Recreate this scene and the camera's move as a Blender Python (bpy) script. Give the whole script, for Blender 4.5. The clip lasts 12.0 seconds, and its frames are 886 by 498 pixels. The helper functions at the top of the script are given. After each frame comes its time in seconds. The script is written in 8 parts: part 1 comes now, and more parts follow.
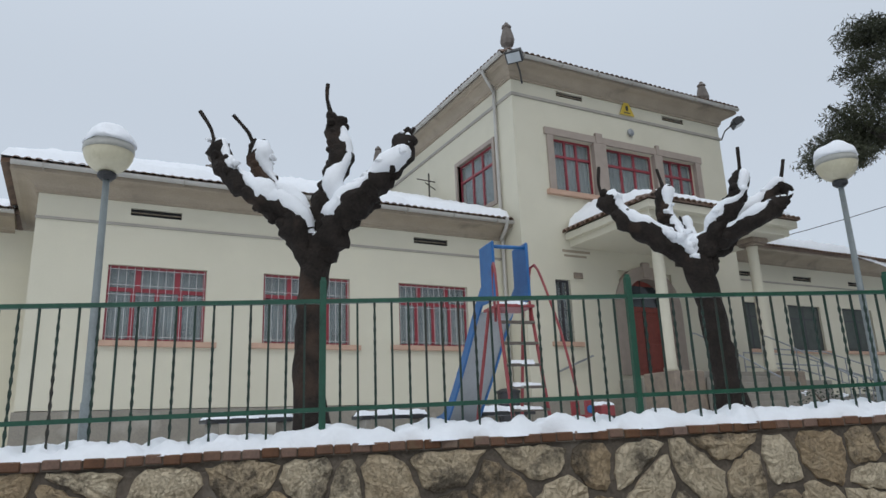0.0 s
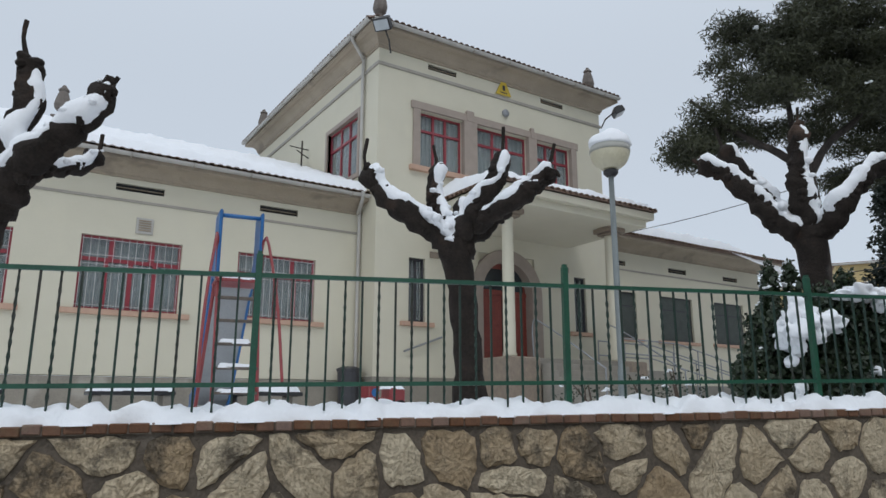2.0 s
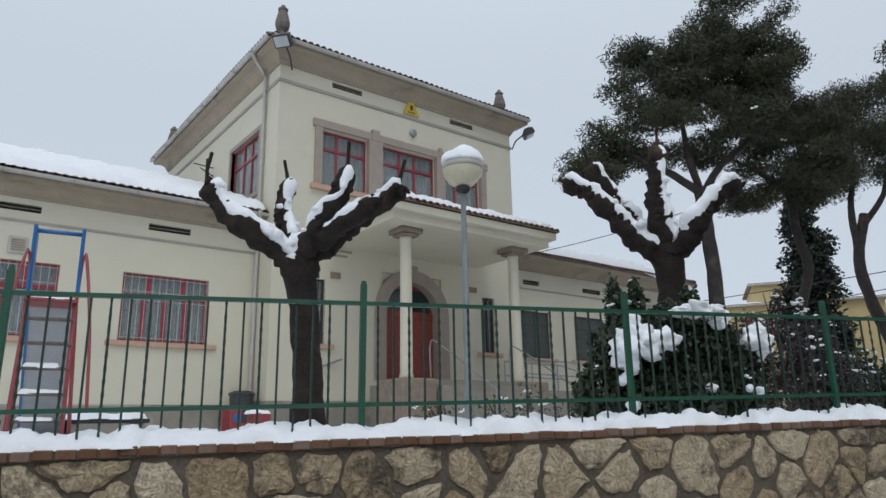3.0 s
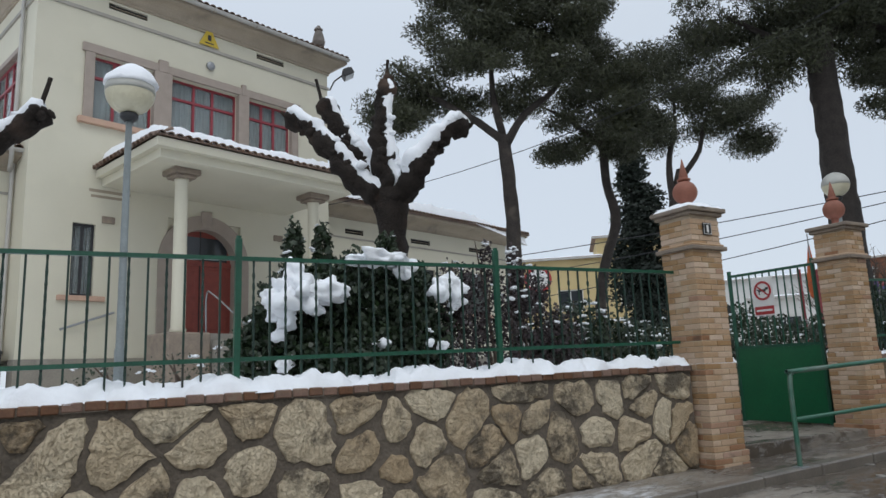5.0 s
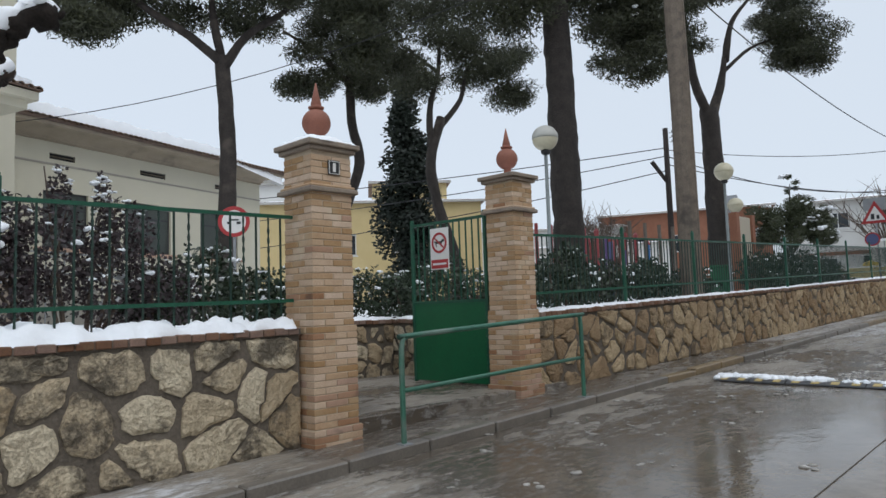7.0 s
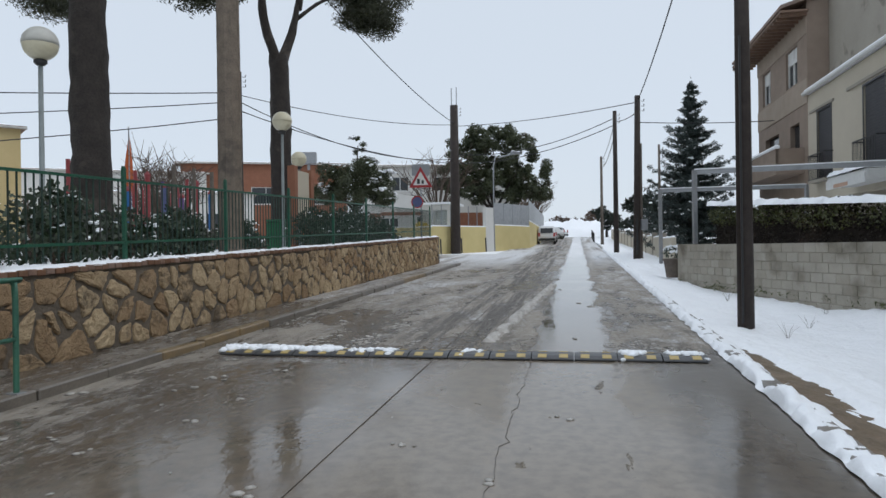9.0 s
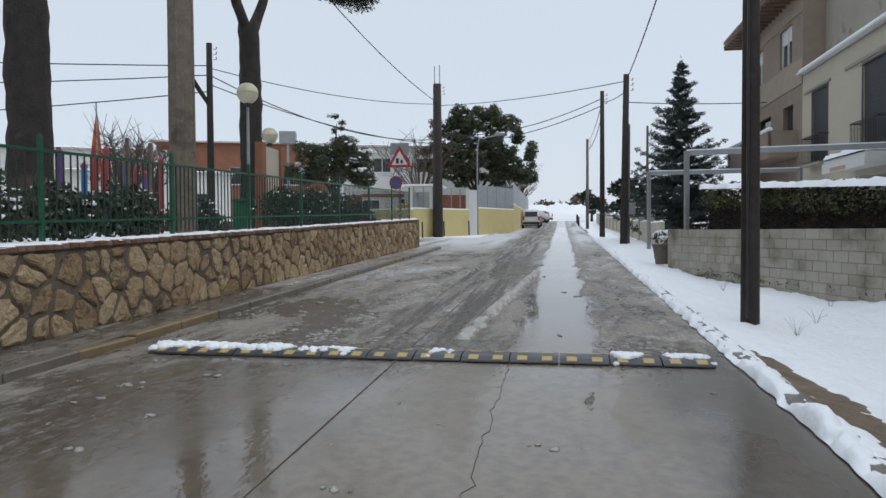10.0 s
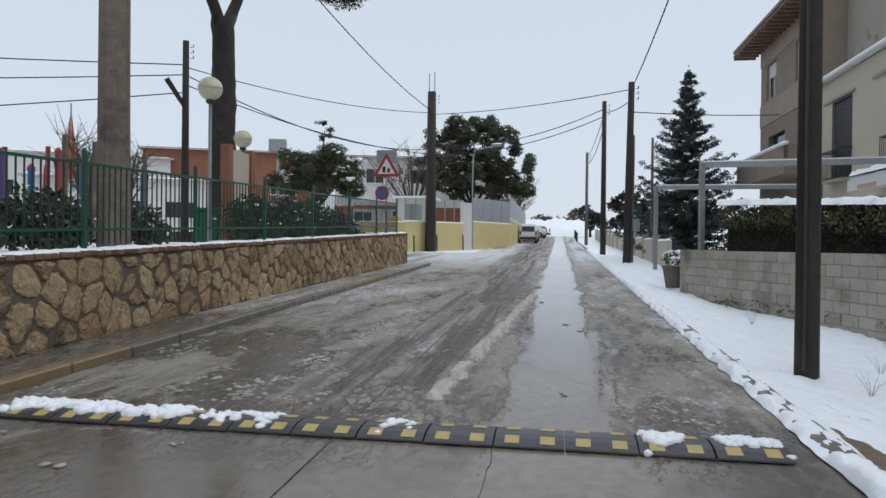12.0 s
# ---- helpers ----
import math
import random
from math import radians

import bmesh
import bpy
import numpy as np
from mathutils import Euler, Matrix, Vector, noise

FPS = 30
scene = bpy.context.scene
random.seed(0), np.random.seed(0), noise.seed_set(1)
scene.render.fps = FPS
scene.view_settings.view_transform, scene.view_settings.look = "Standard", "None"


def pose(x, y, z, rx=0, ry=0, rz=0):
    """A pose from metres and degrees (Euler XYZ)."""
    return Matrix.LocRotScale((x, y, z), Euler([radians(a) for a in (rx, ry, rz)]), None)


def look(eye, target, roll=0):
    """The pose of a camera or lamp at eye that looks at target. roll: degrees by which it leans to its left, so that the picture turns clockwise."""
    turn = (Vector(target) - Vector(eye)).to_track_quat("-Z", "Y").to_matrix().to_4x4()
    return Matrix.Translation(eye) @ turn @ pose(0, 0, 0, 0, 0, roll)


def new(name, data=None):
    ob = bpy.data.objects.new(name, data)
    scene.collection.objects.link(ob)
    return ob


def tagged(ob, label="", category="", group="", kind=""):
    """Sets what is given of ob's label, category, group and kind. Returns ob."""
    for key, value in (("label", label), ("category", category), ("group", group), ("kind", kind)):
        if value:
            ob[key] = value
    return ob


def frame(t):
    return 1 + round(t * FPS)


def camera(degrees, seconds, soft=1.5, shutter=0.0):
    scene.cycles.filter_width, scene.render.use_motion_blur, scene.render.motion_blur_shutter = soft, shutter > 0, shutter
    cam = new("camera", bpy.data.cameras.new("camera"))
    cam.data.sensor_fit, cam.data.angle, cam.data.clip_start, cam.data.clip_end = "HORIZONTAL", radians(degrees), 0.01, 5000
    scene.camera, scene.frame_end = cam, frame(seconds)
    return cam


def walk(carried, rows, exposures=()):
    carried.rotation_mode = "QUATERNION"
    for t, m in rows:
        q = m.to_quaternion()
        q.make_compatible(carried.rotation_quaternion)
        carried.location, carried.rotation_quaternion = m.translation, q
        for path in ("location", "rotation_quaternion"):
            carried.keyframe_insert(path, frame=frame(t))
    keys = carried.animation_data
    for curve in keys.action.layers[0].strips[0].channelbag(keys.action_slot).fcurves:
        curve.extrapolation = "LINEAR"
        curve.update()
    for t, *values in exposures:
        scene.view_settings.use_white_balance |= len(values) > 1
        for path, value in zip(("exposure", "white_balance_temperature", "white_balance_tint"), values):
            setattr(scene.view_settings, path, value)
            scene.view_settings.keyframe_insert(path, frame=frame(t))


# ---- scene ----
cam = camera(65.2, 12.0)
METRES, EYE, TILT, LEAN, TURN = 14.706, 1.5, 0.0, 0.0, -28.1
ROWS = [
    (0.0, 0.0, 0.0, 0.0, 0.57, 14.71, 2.17),
    (0.5, 0.0423, 0.0116, 0.0013, 1.9, 15.61, 0.4),
    (1.0, 0.0917, 0.0219, 0.0022, -2.66, 13.64, 0.35),
    (1.5, 0.1294, 0.0268, 0.0031, -5.77, 13.02, 0.5),
    (2.0, 0.175, 0.034, 0.0059, -4.91, 12.59, 0.01),
    (2.5, 0.216, 0.0375, 0.0064, -9.91, 14.01, 0.9),
    (3.0, 0.2641, 0.0399, 0.0054, -9.22, 14.35, 1.02),
    (3.5, 0.3112, 0.0422, 0.0075, -15.13, 13.67, 2.04),
    (5.5, 0.4868, 0.0751, 0.0094, -21.58, 7.96, 2.65),
    (6.0, 0.5312, 0.0832, 0.0106, -28.47, 6.54, 2.31),
    (6.5, 0.5717, 0.0892, 0.0138, -28.45, 5.54, 1.86),
    (7.0, 0.6172, 0.0934, 0.0168, -34.98, 4.83, 1.94),
    (7.5, 0.6566, 0.0925, 0.0174, -41.64, 4.25, 2.65),
    (9.5, 0.8027, 0.1221, 0.0231, -71.15, -0.51, 0.28),
    (10.0, 0.8436, 0.13, 0.0227, -69.14, -1.44, 0.36),
    (10.5, 0.8788, 0.137, 0.0224, -69.56, -5.3, -0.21),
    (11.0, 0.9144, 0.1455, 0.0241, -70.23, -5.07, -0.22),
    (11.5, 0.9468, 0.1511, 0.0276, -67.76, -1.33, -0.09),
    (12.0, 0.9816, 0.1632, 0.0286, -69.4, -0.37, -0.6),
]
walk(cam, [(t, pose(0, 0, EYE, TILT, LEAN, TURN) @ pose(METRES * x, METRES * y, METRES * z, 90 + pitch, roll, yaw)) for t, x, y, z, yaw, pitch, roll in ROWS],
     [(0.0, -0.14), (3.5, -0.1), (5.5, 0.06), (7.5, 0.14), (9.5, 0.06), (12.0, 0.05)])

# ---- light ----
world = bpy.data.worlds.new("world")
scene.world = world
world.use_nodes = True
wn, wl = world.node_tree.nodes, world.node_tree.links
sky = wn.new("ShaderNodeTexSky")
sky.sky_type, sky.sun_disc = "NISHITA", False
sky.sun_elevation, sky.sun_rotation = radians(42), radians(200)
veil = wn.new("ShaderNodeMix")          # the overcast: cloud in front of the blue
veil.data_type = "RGBA"
veil.inputs[0].default_value = 0.88
veil.inputs[7].default_value = (6.75, 7.5, 8.45, 1)
wl.new(sky.outputs[0], veil.inputs[6])
up = wn.new("ShaderNodeSeparateXYZ")          # an overcast sky is brightest overhead
wl.new(wn.new("ShaderNodeTexCoord").outputs["Generated"], up.inputs[0])
lift = wn.new("ShaderNodeMapRange")
lift.interpolation_type = "SMOOTHSTEP"
for i, value in enumerate((0.4, 1.0, 1.0, 1.45)):
    lift.inputs[i + 1].default_value = value
wl.new(up.outputs[2], lift.inputs[0])
dome = wn.new("ShaderNodeVectorMath")
dome.operation = "SCALE"
wl.new(veil.outputs[2], dome.inputs[0])
wl.new(lift.outputs[0], dome.inputs["Scale"])
wl.new(dome.outputs[0], wn["Background"].inputs[0])
wn["Background"].inputs[1].default_value = 0.1
sun = new("sun", bpy.data.lights.new("sun", "SUN"))
sun.data.energy, sun.data.angle, sun.data.color = 0.5, radians(25), (1, 0.97, 0.92)
sun.matrix_world = look((0, 0, 60), (18, 42, 0))


# ---- materials ----
def mat(name, c1, c2=None, rough=0.8, scale=6.0, fine=60.0, bump=0.2, dist=0.01, metal=0.0, rand=0.0, spec=0.5, c3=None, third=(0.58, 0.7), s3=1.3):
    """Two tones mixed by coarse and fine noise, a third tone in patches, fine relief; rand varies piece by piece."""
    m = bpy.data.materials.new(name)
    m.use_nodes = True
    n, l = m.node_tree.nodes, m.node_tree.links
    b = n["Principled BSDF"]
    c2 = c2 or tuple(x * 0.75 for x in c1)
    pos = n.new("ShaderNodeNewGeometry").outputs["Position"]

    def noise_at(s, detail=4):
        t = n.new("ShaderNodeTexNoise")
        t.inputs["Scale"].default_value, t.inputs["Detail"].default_value = s, detail
        l.new(pos, t.inputs["Vector"])
        return t.outputs["Fac"]

    def mixed(f, a, c):
        x = n.new("ShaderNodeMix")
        x.data_type = "RGBA"
        l.new(f, x.inputs[0])
        for sock, v in ((x.inputs[6], a), (x.inputs[7], c)):
            if isinstance(v, tuple):
                sock.default_value = (*v, 1)
            else:
                l.new(v, sock)
        return x.outputs[2]

    def ramp(f, lo, hi):
        r = n.new("ShaderNodeMapRange")
        r.inputs[1].default_value, r.inputs[2].default_value = lo, hi
        l.new(f, r.inputs[0])
        return r.outputs[0]

    big, small = noise_at(scale), noise_at(fine, 5)
    avg = n.new("ShaderNodeMath")
    avg.operation = "MULTIPLY_ADD"
    l.new(small, avg.inputs[0])
    avg.inputs[1].default_value = 0.5
    half = n.new("ShaderNodeMath")
    half.operation = "MULTIPLY"
    half.inputs[1].default_value = 0.5
    l.new(big, half.inputs[0])
    l.new(half.outputs[0], avg.inputs[2])
    col = mixed(ramp(avg.outputs[0], 0.35, 0.65), c1, c2)
    if c3:
        col = mixed(ramp(noise_at(s3, 6), *third), col, c3)
    if rand:
        info = n.new("ShaderNodeObjectInfo").outputs["Random"]
        isl = n.new("ShaderNodeNewGeometry").outputs["Random Per Island"]
        add = n.new("ShaderNodeMath")
        l.new(info, add.inputs[0])
        l.new(isl, add.inputs[1])
        frac = n.new("ShaderNodeMath")
        frac.operation = "FRACT"
        l.new(add.outputs[0], frac.inputs[0])
        hsv = n.new("ShaderNodeHueSaturation")
        l.new(col, hsv.inputs["Color"])
        v = n.new("ShaderNodeMapRange")
        v.inputs[3].default_value, v.inputs[4].default_value = 1 - rand, 1 + rand
        l.new(frac.outputs[0], v.inputs[0])
        l.new(v.outputs[0], hsv.inputs["Value"])
        sv = n.new("ShaderNodeMapRange")
        sv.inputs[3].default_value, sv.inputs[4].default_value = 1 + rand, 1 - rand
        l.new(frac.outputs[0], sv.inputs[0])
        l.new(sv.outputs[0], hsv.inputs["Saturation"])
        col = hsv.outputs[0]
    l.new(col, b.inputs["Base Color"])
    rr = n.new("ShaderNodeMapRange")
    rr.inputs[3].default_value, rr.inputs[4].default_value = max(0, rough - 0.12), min(1, rough + 0.1)
    l.new(big, rr.inputs[0])
    l.new(rr.outputs[0], b.inputs["Roughness"])
    b.inputs["Metallic"].default_value = metal
    b.inputs["Specular IOR Level"].default_value = spec
    if bump:
        bp = n.new("ShaderNodeBump")
        bp.inputs["Strength"].default_value, bp.inputs["Distance"].default_value = bump, dist
        l.new(avg.outputs[0], bp.inputs["Height"])
        l.new(bp.outputs[0], b.inputs["Normal"])
    return m


M = {}
M["snow"] = mat("snow", (0.92, 0.935, 0.955), (0.87, 0.885, 0.91), 0.7, 3, 25, 0.5, 0.03)
M["dirty_slush"] = mat("dirty_slush", (0.5, 0.475, 0.44), (0.3, 0.27, 0.235), 0.4, 8, 30, 0.7, 0.02)
M["slush"] = mat("grey_slush", (0.56, 0.54, 0.51), (0.36, 0.335, 0.3), 0.45, 8, 40, 0.6, 0.02)
M["verge_snow"] = mat("verge_snow", (0.93, 0.94, 0.955), (0.88, 0.89, 0.91), 0.7, 1.4, 14, 0.8, 0.07)
M["plaster"] = mat("cream_plaster", (0.64, 0.6, 0.48), (0.585, 0.55, 0.435), 0.85, 0.7, 40, 0.15, 0.004, c3=(0.64, 0.6, 0.47), third=(0.55, 0.8))
M["plinth"] = mat("grey_plinth", (0.3, 0.27, 0.22), (0.22, 0.2, 0.17), 0.85, 2, 30, 0.4, c3=(0.38, 0.35, 0.3))
M["cornice"] = mat("cornice_plaster", (0.38, 0.315, 0.235), (0.3, 0.25, 0.19), 0.85, 1.5, 30, 0.2, c3=(0.24, 0.2, 0.155))
M["band"] = mat("grey_band", (0.4, 0.37, 0.32), None, 0.8, 3)
M["trimstone"] = mat("window_stone", (0.38, 0.31, 0.26), (0.31, 0.26, 0.22), 0.8, 4, 50, 0.3)
M["sill"] = mat("pink_sill", (0.55, 0.36, 0.26), (0.46, 0.3, 0.22), 0.8, 4)
M["red"] = mat("red_window_paint", (0.3, 0.035, 0.05), (0.24, 0.03, 0.04), 0.45, 8, 60, 0.1)
M["doorred"] = mat("red_brown_door", (0.3, 0.065, 0.045), (0.2, 0.045, 0.035), 0.5, 5, 40, 0.2)
M["grille"] = mat("grey_white_bars", (0.6, 0.59, 0.58), (0.5, 0.49, 0.48), 0.5, 8)
M["brownband"] = mat("pale_brown_brick", (0.37, 0.3, 0.235), (0.31, 0.25, 0.195), 0.85, 2, 60, 0.3)
M["eavewood"] = mat("brown_eave_wood", (0.24, 0.15, 0.1), (0.17, 0.11, 0.08), 0.7, 4)
M["white"] = mat("white_paint", (0.72, 0.72, 0.7), (0.62, 0.62, 0.6), 0.5, 8)
M["agedpole"] = mat("aged_timber", (0.22, 0.175, 0.135), (0.13, 0.105, 0.083), 0.9, 5, 30, 0.8, 0.02, c3=(0.1, 0.083, 0.068), third=(0.56, 0.72), s3=2.5)
M["curtain"] = mat("curtain", (0.21, 0.245, 0.25), (0.11, 0.13, 0.14), 0.9, 6, 20, 0.3)
M["blind"] = mat("grey_green_blind", (0.075, 0.088, 0.078), (0.055, 0.064, 0.058), 0.6, 3, 40, 0.1)
# near-black colour standing in for shade inside rooms, vent slots and the door gap
M["dark"] = mat("shade_black", (0.03, 0.03, 0.03), None, 0.8)
M["tile"] = mat("clay_roof_tile", (0.24, 0.15, 0.1), (0.13, 0.09, 0.07), 0.85, 3, 40, 0.4, rand=0.25)
M["gutter"] = mat("pale_gutter", (0.5, 0.48, 0.44), (0.4, 0.38, 0.35), 0.5, 3)
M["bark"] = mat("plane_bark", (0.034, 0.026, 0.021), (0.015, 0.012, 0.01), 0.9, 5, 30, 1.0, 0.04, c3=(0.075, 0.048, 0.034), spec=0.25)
M["pinebark"] = mat("pine_bark", (0.05, 0.04, 0.034), (0.025, 0.021, 0.018), 0.9, 4, 22, 1.0, 0.05, c3=(0.09, 0.072, 0.06))
M["light_needle"] = mat("large_pine_needles", (0.085, 0.1, 0.045), (0.04, 0.05, 0.026), 0.7, 0.6, 8, 0, rand=0.4, c3=(0.09, 0.075, 0.05))
M["needle"] = mat("pine_needles", (0.062, 0.068, 0.03), (0.028, 0.032, 0.017), 0.7, 1.5, 12, 0, rand=0.4)
M["leaf"] = mat("shrub_leaves", (0.03, 0.05, 0.02), (0.015, 0.028, 0.012), 0.5, 3, 12, 0, rand=0.4)
M["purple"] = mat("dark_purple_leaves", (0.05, 0.03, 0.032), (0.03, 0.022, 0.022), 0.5, 3, 12, 0, rand=0.4)
M["cypress"] = mat("cypress_leaves", (0.02, 0.032, 0.02), (0.012, 0.018, 0.012), 0.7, 2, 12, 0, rand=0.4)
M["spruce"] = mat("spruce_needles", (0.075, 0.1, 0.09), (0.04, 0.056, 0.052), 0.7, 2, 12, 0, rand=0.4)
M["hedge_dry"] = mat("dry_hedge_twigs", (0.045, 0.032, 0.022), (0.02, 0.016, 0.012), 0.8, 2, 12, 0, rand=0.3)
M["hedge"] = mat("clipped_hedge", (0.13, 0.14, 0.045), (0.05, 0.06, 0.024), 0.7, 2, 12, 0, rand=0.4, c3=(0.09, 0.065, 0.035))
M["twig"] = mat("bare_twigs", (0.12, 0.085, 0.06), (0.07, 0.05, 0.04), 0.8, 4)
M["greenbar"] = mat("old_dark_green_paint", (0.012, 0.045, 0.03), (0.01, 0.025, 0.018), 0.5, 6, 50, 0.2, c3=(0.03, 0.028, 0.02))
M["green"] = mat("green_fence_paint", (0.012, 0.1, 0.055), (0.008, 0.06, 0.035), 0.4, 6, 50, 0.1)
M["gategreen"] = mat("green_gate_paint", (0.006, 0.12, 0.045), (0.004, 0.09, 0.035), 0.42, 1.5, 30, 0.05)
M["railgreen"] = mat("worn_green_rail_paint", (0.05, 0.17, 0.11), (0.03, 0.11, 0.075), 0.45, 6, 50, 0.15, c3=(0.16, 0.2, 0.17))
M["redderbrick"] = mat("stained_red_brick", (0.42, 0.245, 0.15), (0.32, 0.18, 0.11), 0.85, 6, 60, 0.4, rand=0.2, c3=(0.2, 0.12, 0.08), s3=4)
M["brick"] = mat("buff_brick", (0.52, 0.36, 0.225), (0.42, 0.27, 0.16), 0.85, 6, 60, 0.4, rand=0.24, c3=(0.5, 0.37, 0.24), s3=4)
M["copebrick"] = mat("red_coping_brick", (0.22, 0.12, 0.075), (0.14, 0.08, 0.055), 0.8, 8, 60, 0.5, rand=0.25, c3=(0.2, 0.14, 0.09), s3=6)
M["joint"] = mat("brick_joint", (0.5, 0.4, 0.29), (0.4, 0.31, 0.22), 0.9, 8)
M["capstone"] = mat("weathered_cap", (0.3, 0.24, 0.18), (0.2, 0.16, 0.13), 0.85, 6, 50, 0.4)
M["terracotta"] = mat("terracotta_ball", (0.3, 0.11, 0.07), (0.22, 0.085, 0.055), 0.7, 8, 60, 0.2)
M["mortar"] = mat("grey_mortar", (0.16, 0.13, 0.1), (0.085, 0.07, 0.054), 0.85, 4, 35, 0.9, 0.03, c3=(0.21, 0.18, 0.145))
M["globe"] = mat("lamp_globe", (0.64, 0.59, 0.43), (0.57, 0.52, 0.37), 0.3, 3, 20, 0)
M["globetop"] = mat("lamp_globe_grey", (0.5, 0.49, 0.44), (0.43, 0.42, 0.38), 0.35, 3, 20, 0)
M["pole"] = mat("grey_lamp_pole", (0.23, 0.26, 0.26), (0.17, 0.19, 0.19), 0.5, 5)
M["woodpole"] = mat("tarred_wood_pole", (0.045, 0.033, 0.027), (0.028, 0.021, 0.018), 0.8, 6, 40, 0.6)
M["greypole"] = mat("grey_weathered_pole", (0.17, 0.14, 0.115), (0.1, 0.082, 0.068), 0.85, 5, 40, 0.6, c3=(0.22, 0.185, 0.15))
M["wire"] = mat("black_cable", (0.03, 0.03, 0.035), None, 0.6, bump=0)
M["blue"] = mat("blue_plastic", (0.03, 0.16, 0.4), (0.025, 0.12, 0.32), 0.4, 5, bump=0)
M["toyred"] = mat("faded_red_tube", (0.33, 0.06, 0.06), (0.24, 0.045, 0.05), 0.45, 5)
M["steel"] = mat("dull_steel_sheet", (0.42, 0.43, 0.43), (0.33, 0.34, 0.34), 0.4, 3, metal=0.6)
M["signwhite"] = mat("sign_white", (0.78, 0.76, 0.72), (0.7, 0.69, 0.66), 0.5, 5, bump=0)
M["signred"] = mat("sign_red", (0.42, 0.03, 0.035), (0.36, 0.03, 0.03), 0.5, 5, bump=0)
M["signblue"] = mat("sign_blue", (0.1, 0.12, 0.26), (0.08, 0.1, 0.2), 0.5, 5, bump=0)
M["yellow"] = mat("yellow_paint", (0.6, 0.42, 0.03), (0.5, 0.35, 0.03), 0.5, 6, bump=0.1)
M["black"] = mat("black_paint", (0.02, 0.02, 0.022), (0.03, 0.03, 0.03), 0.5, 6)
M["rubber"] = mat("wet_black_rubber", (0.025, 0.025, 0.028), (0.045, 0.043, 0.042), 0.35, 12, 80, 0.3)
M["humpyellow"] = mat("dirty_yellow_rubber", (0.52, 0.37, 0.1), (0.4, 0.3, 0.13), 0.45, 12, 80, 0.2)
M["kerb"] = mat("wet_kerb_stone", (0.2, 0.175, 0.145), (0.12, 0.105, 0.09), 0.35, 3, 40, 0.3)
M["yellowkerb"] = mat("worn_yellow_kerb", (0.27, 0.185, 0.085), (0.17, 0.13, 0.085), 0.4, 5, 40, 0.3)
M["yellowwall"] = mat("yellow_wall", (0.6, 0.5, 0.24), (0.52, 0.43, 0.2), 0.85, 1, 30, 0.2)
M["ochre"] = mat("ochre_facade", (0.6, 0.47, 0.24), (0.53, 0.41, 0.2), 0.85, 1, 30, 0.2)
M["redbrick"] = mat("red_brick_facade", (0.3, 0.13, 0.075), (0.24, 0.1, 0.06), 0.85, 2, 30, 0.3)
M["whitewall"] = mat("white_facade", (0.68, 0.67, 0.64), (0.6, 0.59, 0.56), 0.85, 1, 30, 0.2)
M["block"] = mat("grey_concrete_block", (0.4, 0.365, 0.305), (0.3, 0.275, 0.225), 0.9, 2, 50, 0.7, rand=0.1, c3=(0.17, 0.15, 0.115), third=(0.52, 0.68))
M["blockdirt"] = mat("block_joint", (0.33, 0.3, 0.25), (0.25, 0.22, 0.18), 0.9, 3)
M["brownbrick"] = mat("brown_brick_house", (0.3, 0.23, 0.18), (0.24, 0.185, 0.145), 0.85, 2, 60, 0.3)
M["beige"] = mat("beige_render", (0.52, 0.47, 0.37), (0.45, 0.4, 0.32), 0.85, 0.8, 40, 0.2)
M["greyrender"] = mat("grey_party_wall", (0.36, 0.33, 0.28), (0.29, 0.265, 0.22), 0.9, 0.8, 30, 0.3, c3=(0.2, 0.18, 0.15), third=(0.62, 0.7))
M["shutter"] = mat("dark_shutter", (0.035, 0.035, 0.04), (0.05, 0.05, 0.055), 0.5, 6)
M["metal"] = mat("galvanised_metal", (0.34, 0.35, 0.36), (0.26, 0.27, 0.28), 0.45, 5, metal=0.5)
M["carwhite"] = mat("white_car_paint", (0.7, 0.7, 0.7), (0.62, 0.62, 0.62), 0.3, 2, bump=0)
M["cargrey"] = mat("silver_car_paint", (0.4, 0.41, 0.42), (0.35, 0.36, 0.37), 0.3, 2, bump=0)
M["stonegrey"] = mat("finial_stone", (0.2, 0.17, 0.15), (0.13, 0.115, 0.1), 0.9, 6, 40, 0.5)
M["floodglass"] = mat("floodlight_glass", (0.5, 0.53, 0.55), (0.4, 0.43, 0.45), 0.15, 3, bump=0)
M["soil"] = mat("wet_brown_soil", (0.19, 0.135, 0.085), (0.11, 0.08, 0.05), 0.7, 5, 40, 0.8, 0.03, c3=(0.26, 0.2, 0.14))
M["steps"] = mat("grey_steps", (0.34, 0.31, 0.26), (0.25, 0.23, 0.2), 0.8, 4)
M["flag_o"] = mat("striped_flag_orange", (0.5, 0.14, 0.03), (0.42, 0.07, 0.03), 0.8, 9)
M["purpleplay"] = mat("purple_play_post", (0.12, 0.07, 0.2), (0.1, 0.06, 0.17), 0.5, 5)
M["tyre"] = mat("tyre_rubber", (0.02, 0.02, 0.02), (0.03, 0.03, 0.03), 0.8, 9)


def glass(name, tint, rough=0.05):
    m = bpy.data.materials.new(name)
    m.use_nodes = True
    b = m.node_tree.nodes["Principled BSDF"]
    b.inputs["Base Color"].default_value = (*tint, 1)
    b.inputs["Roughness"].default_value = rough
    b.inputs["Transmission Weight"].default_value = 0.9
    b.inputs["IOR"].default_value = 1.2
    return m


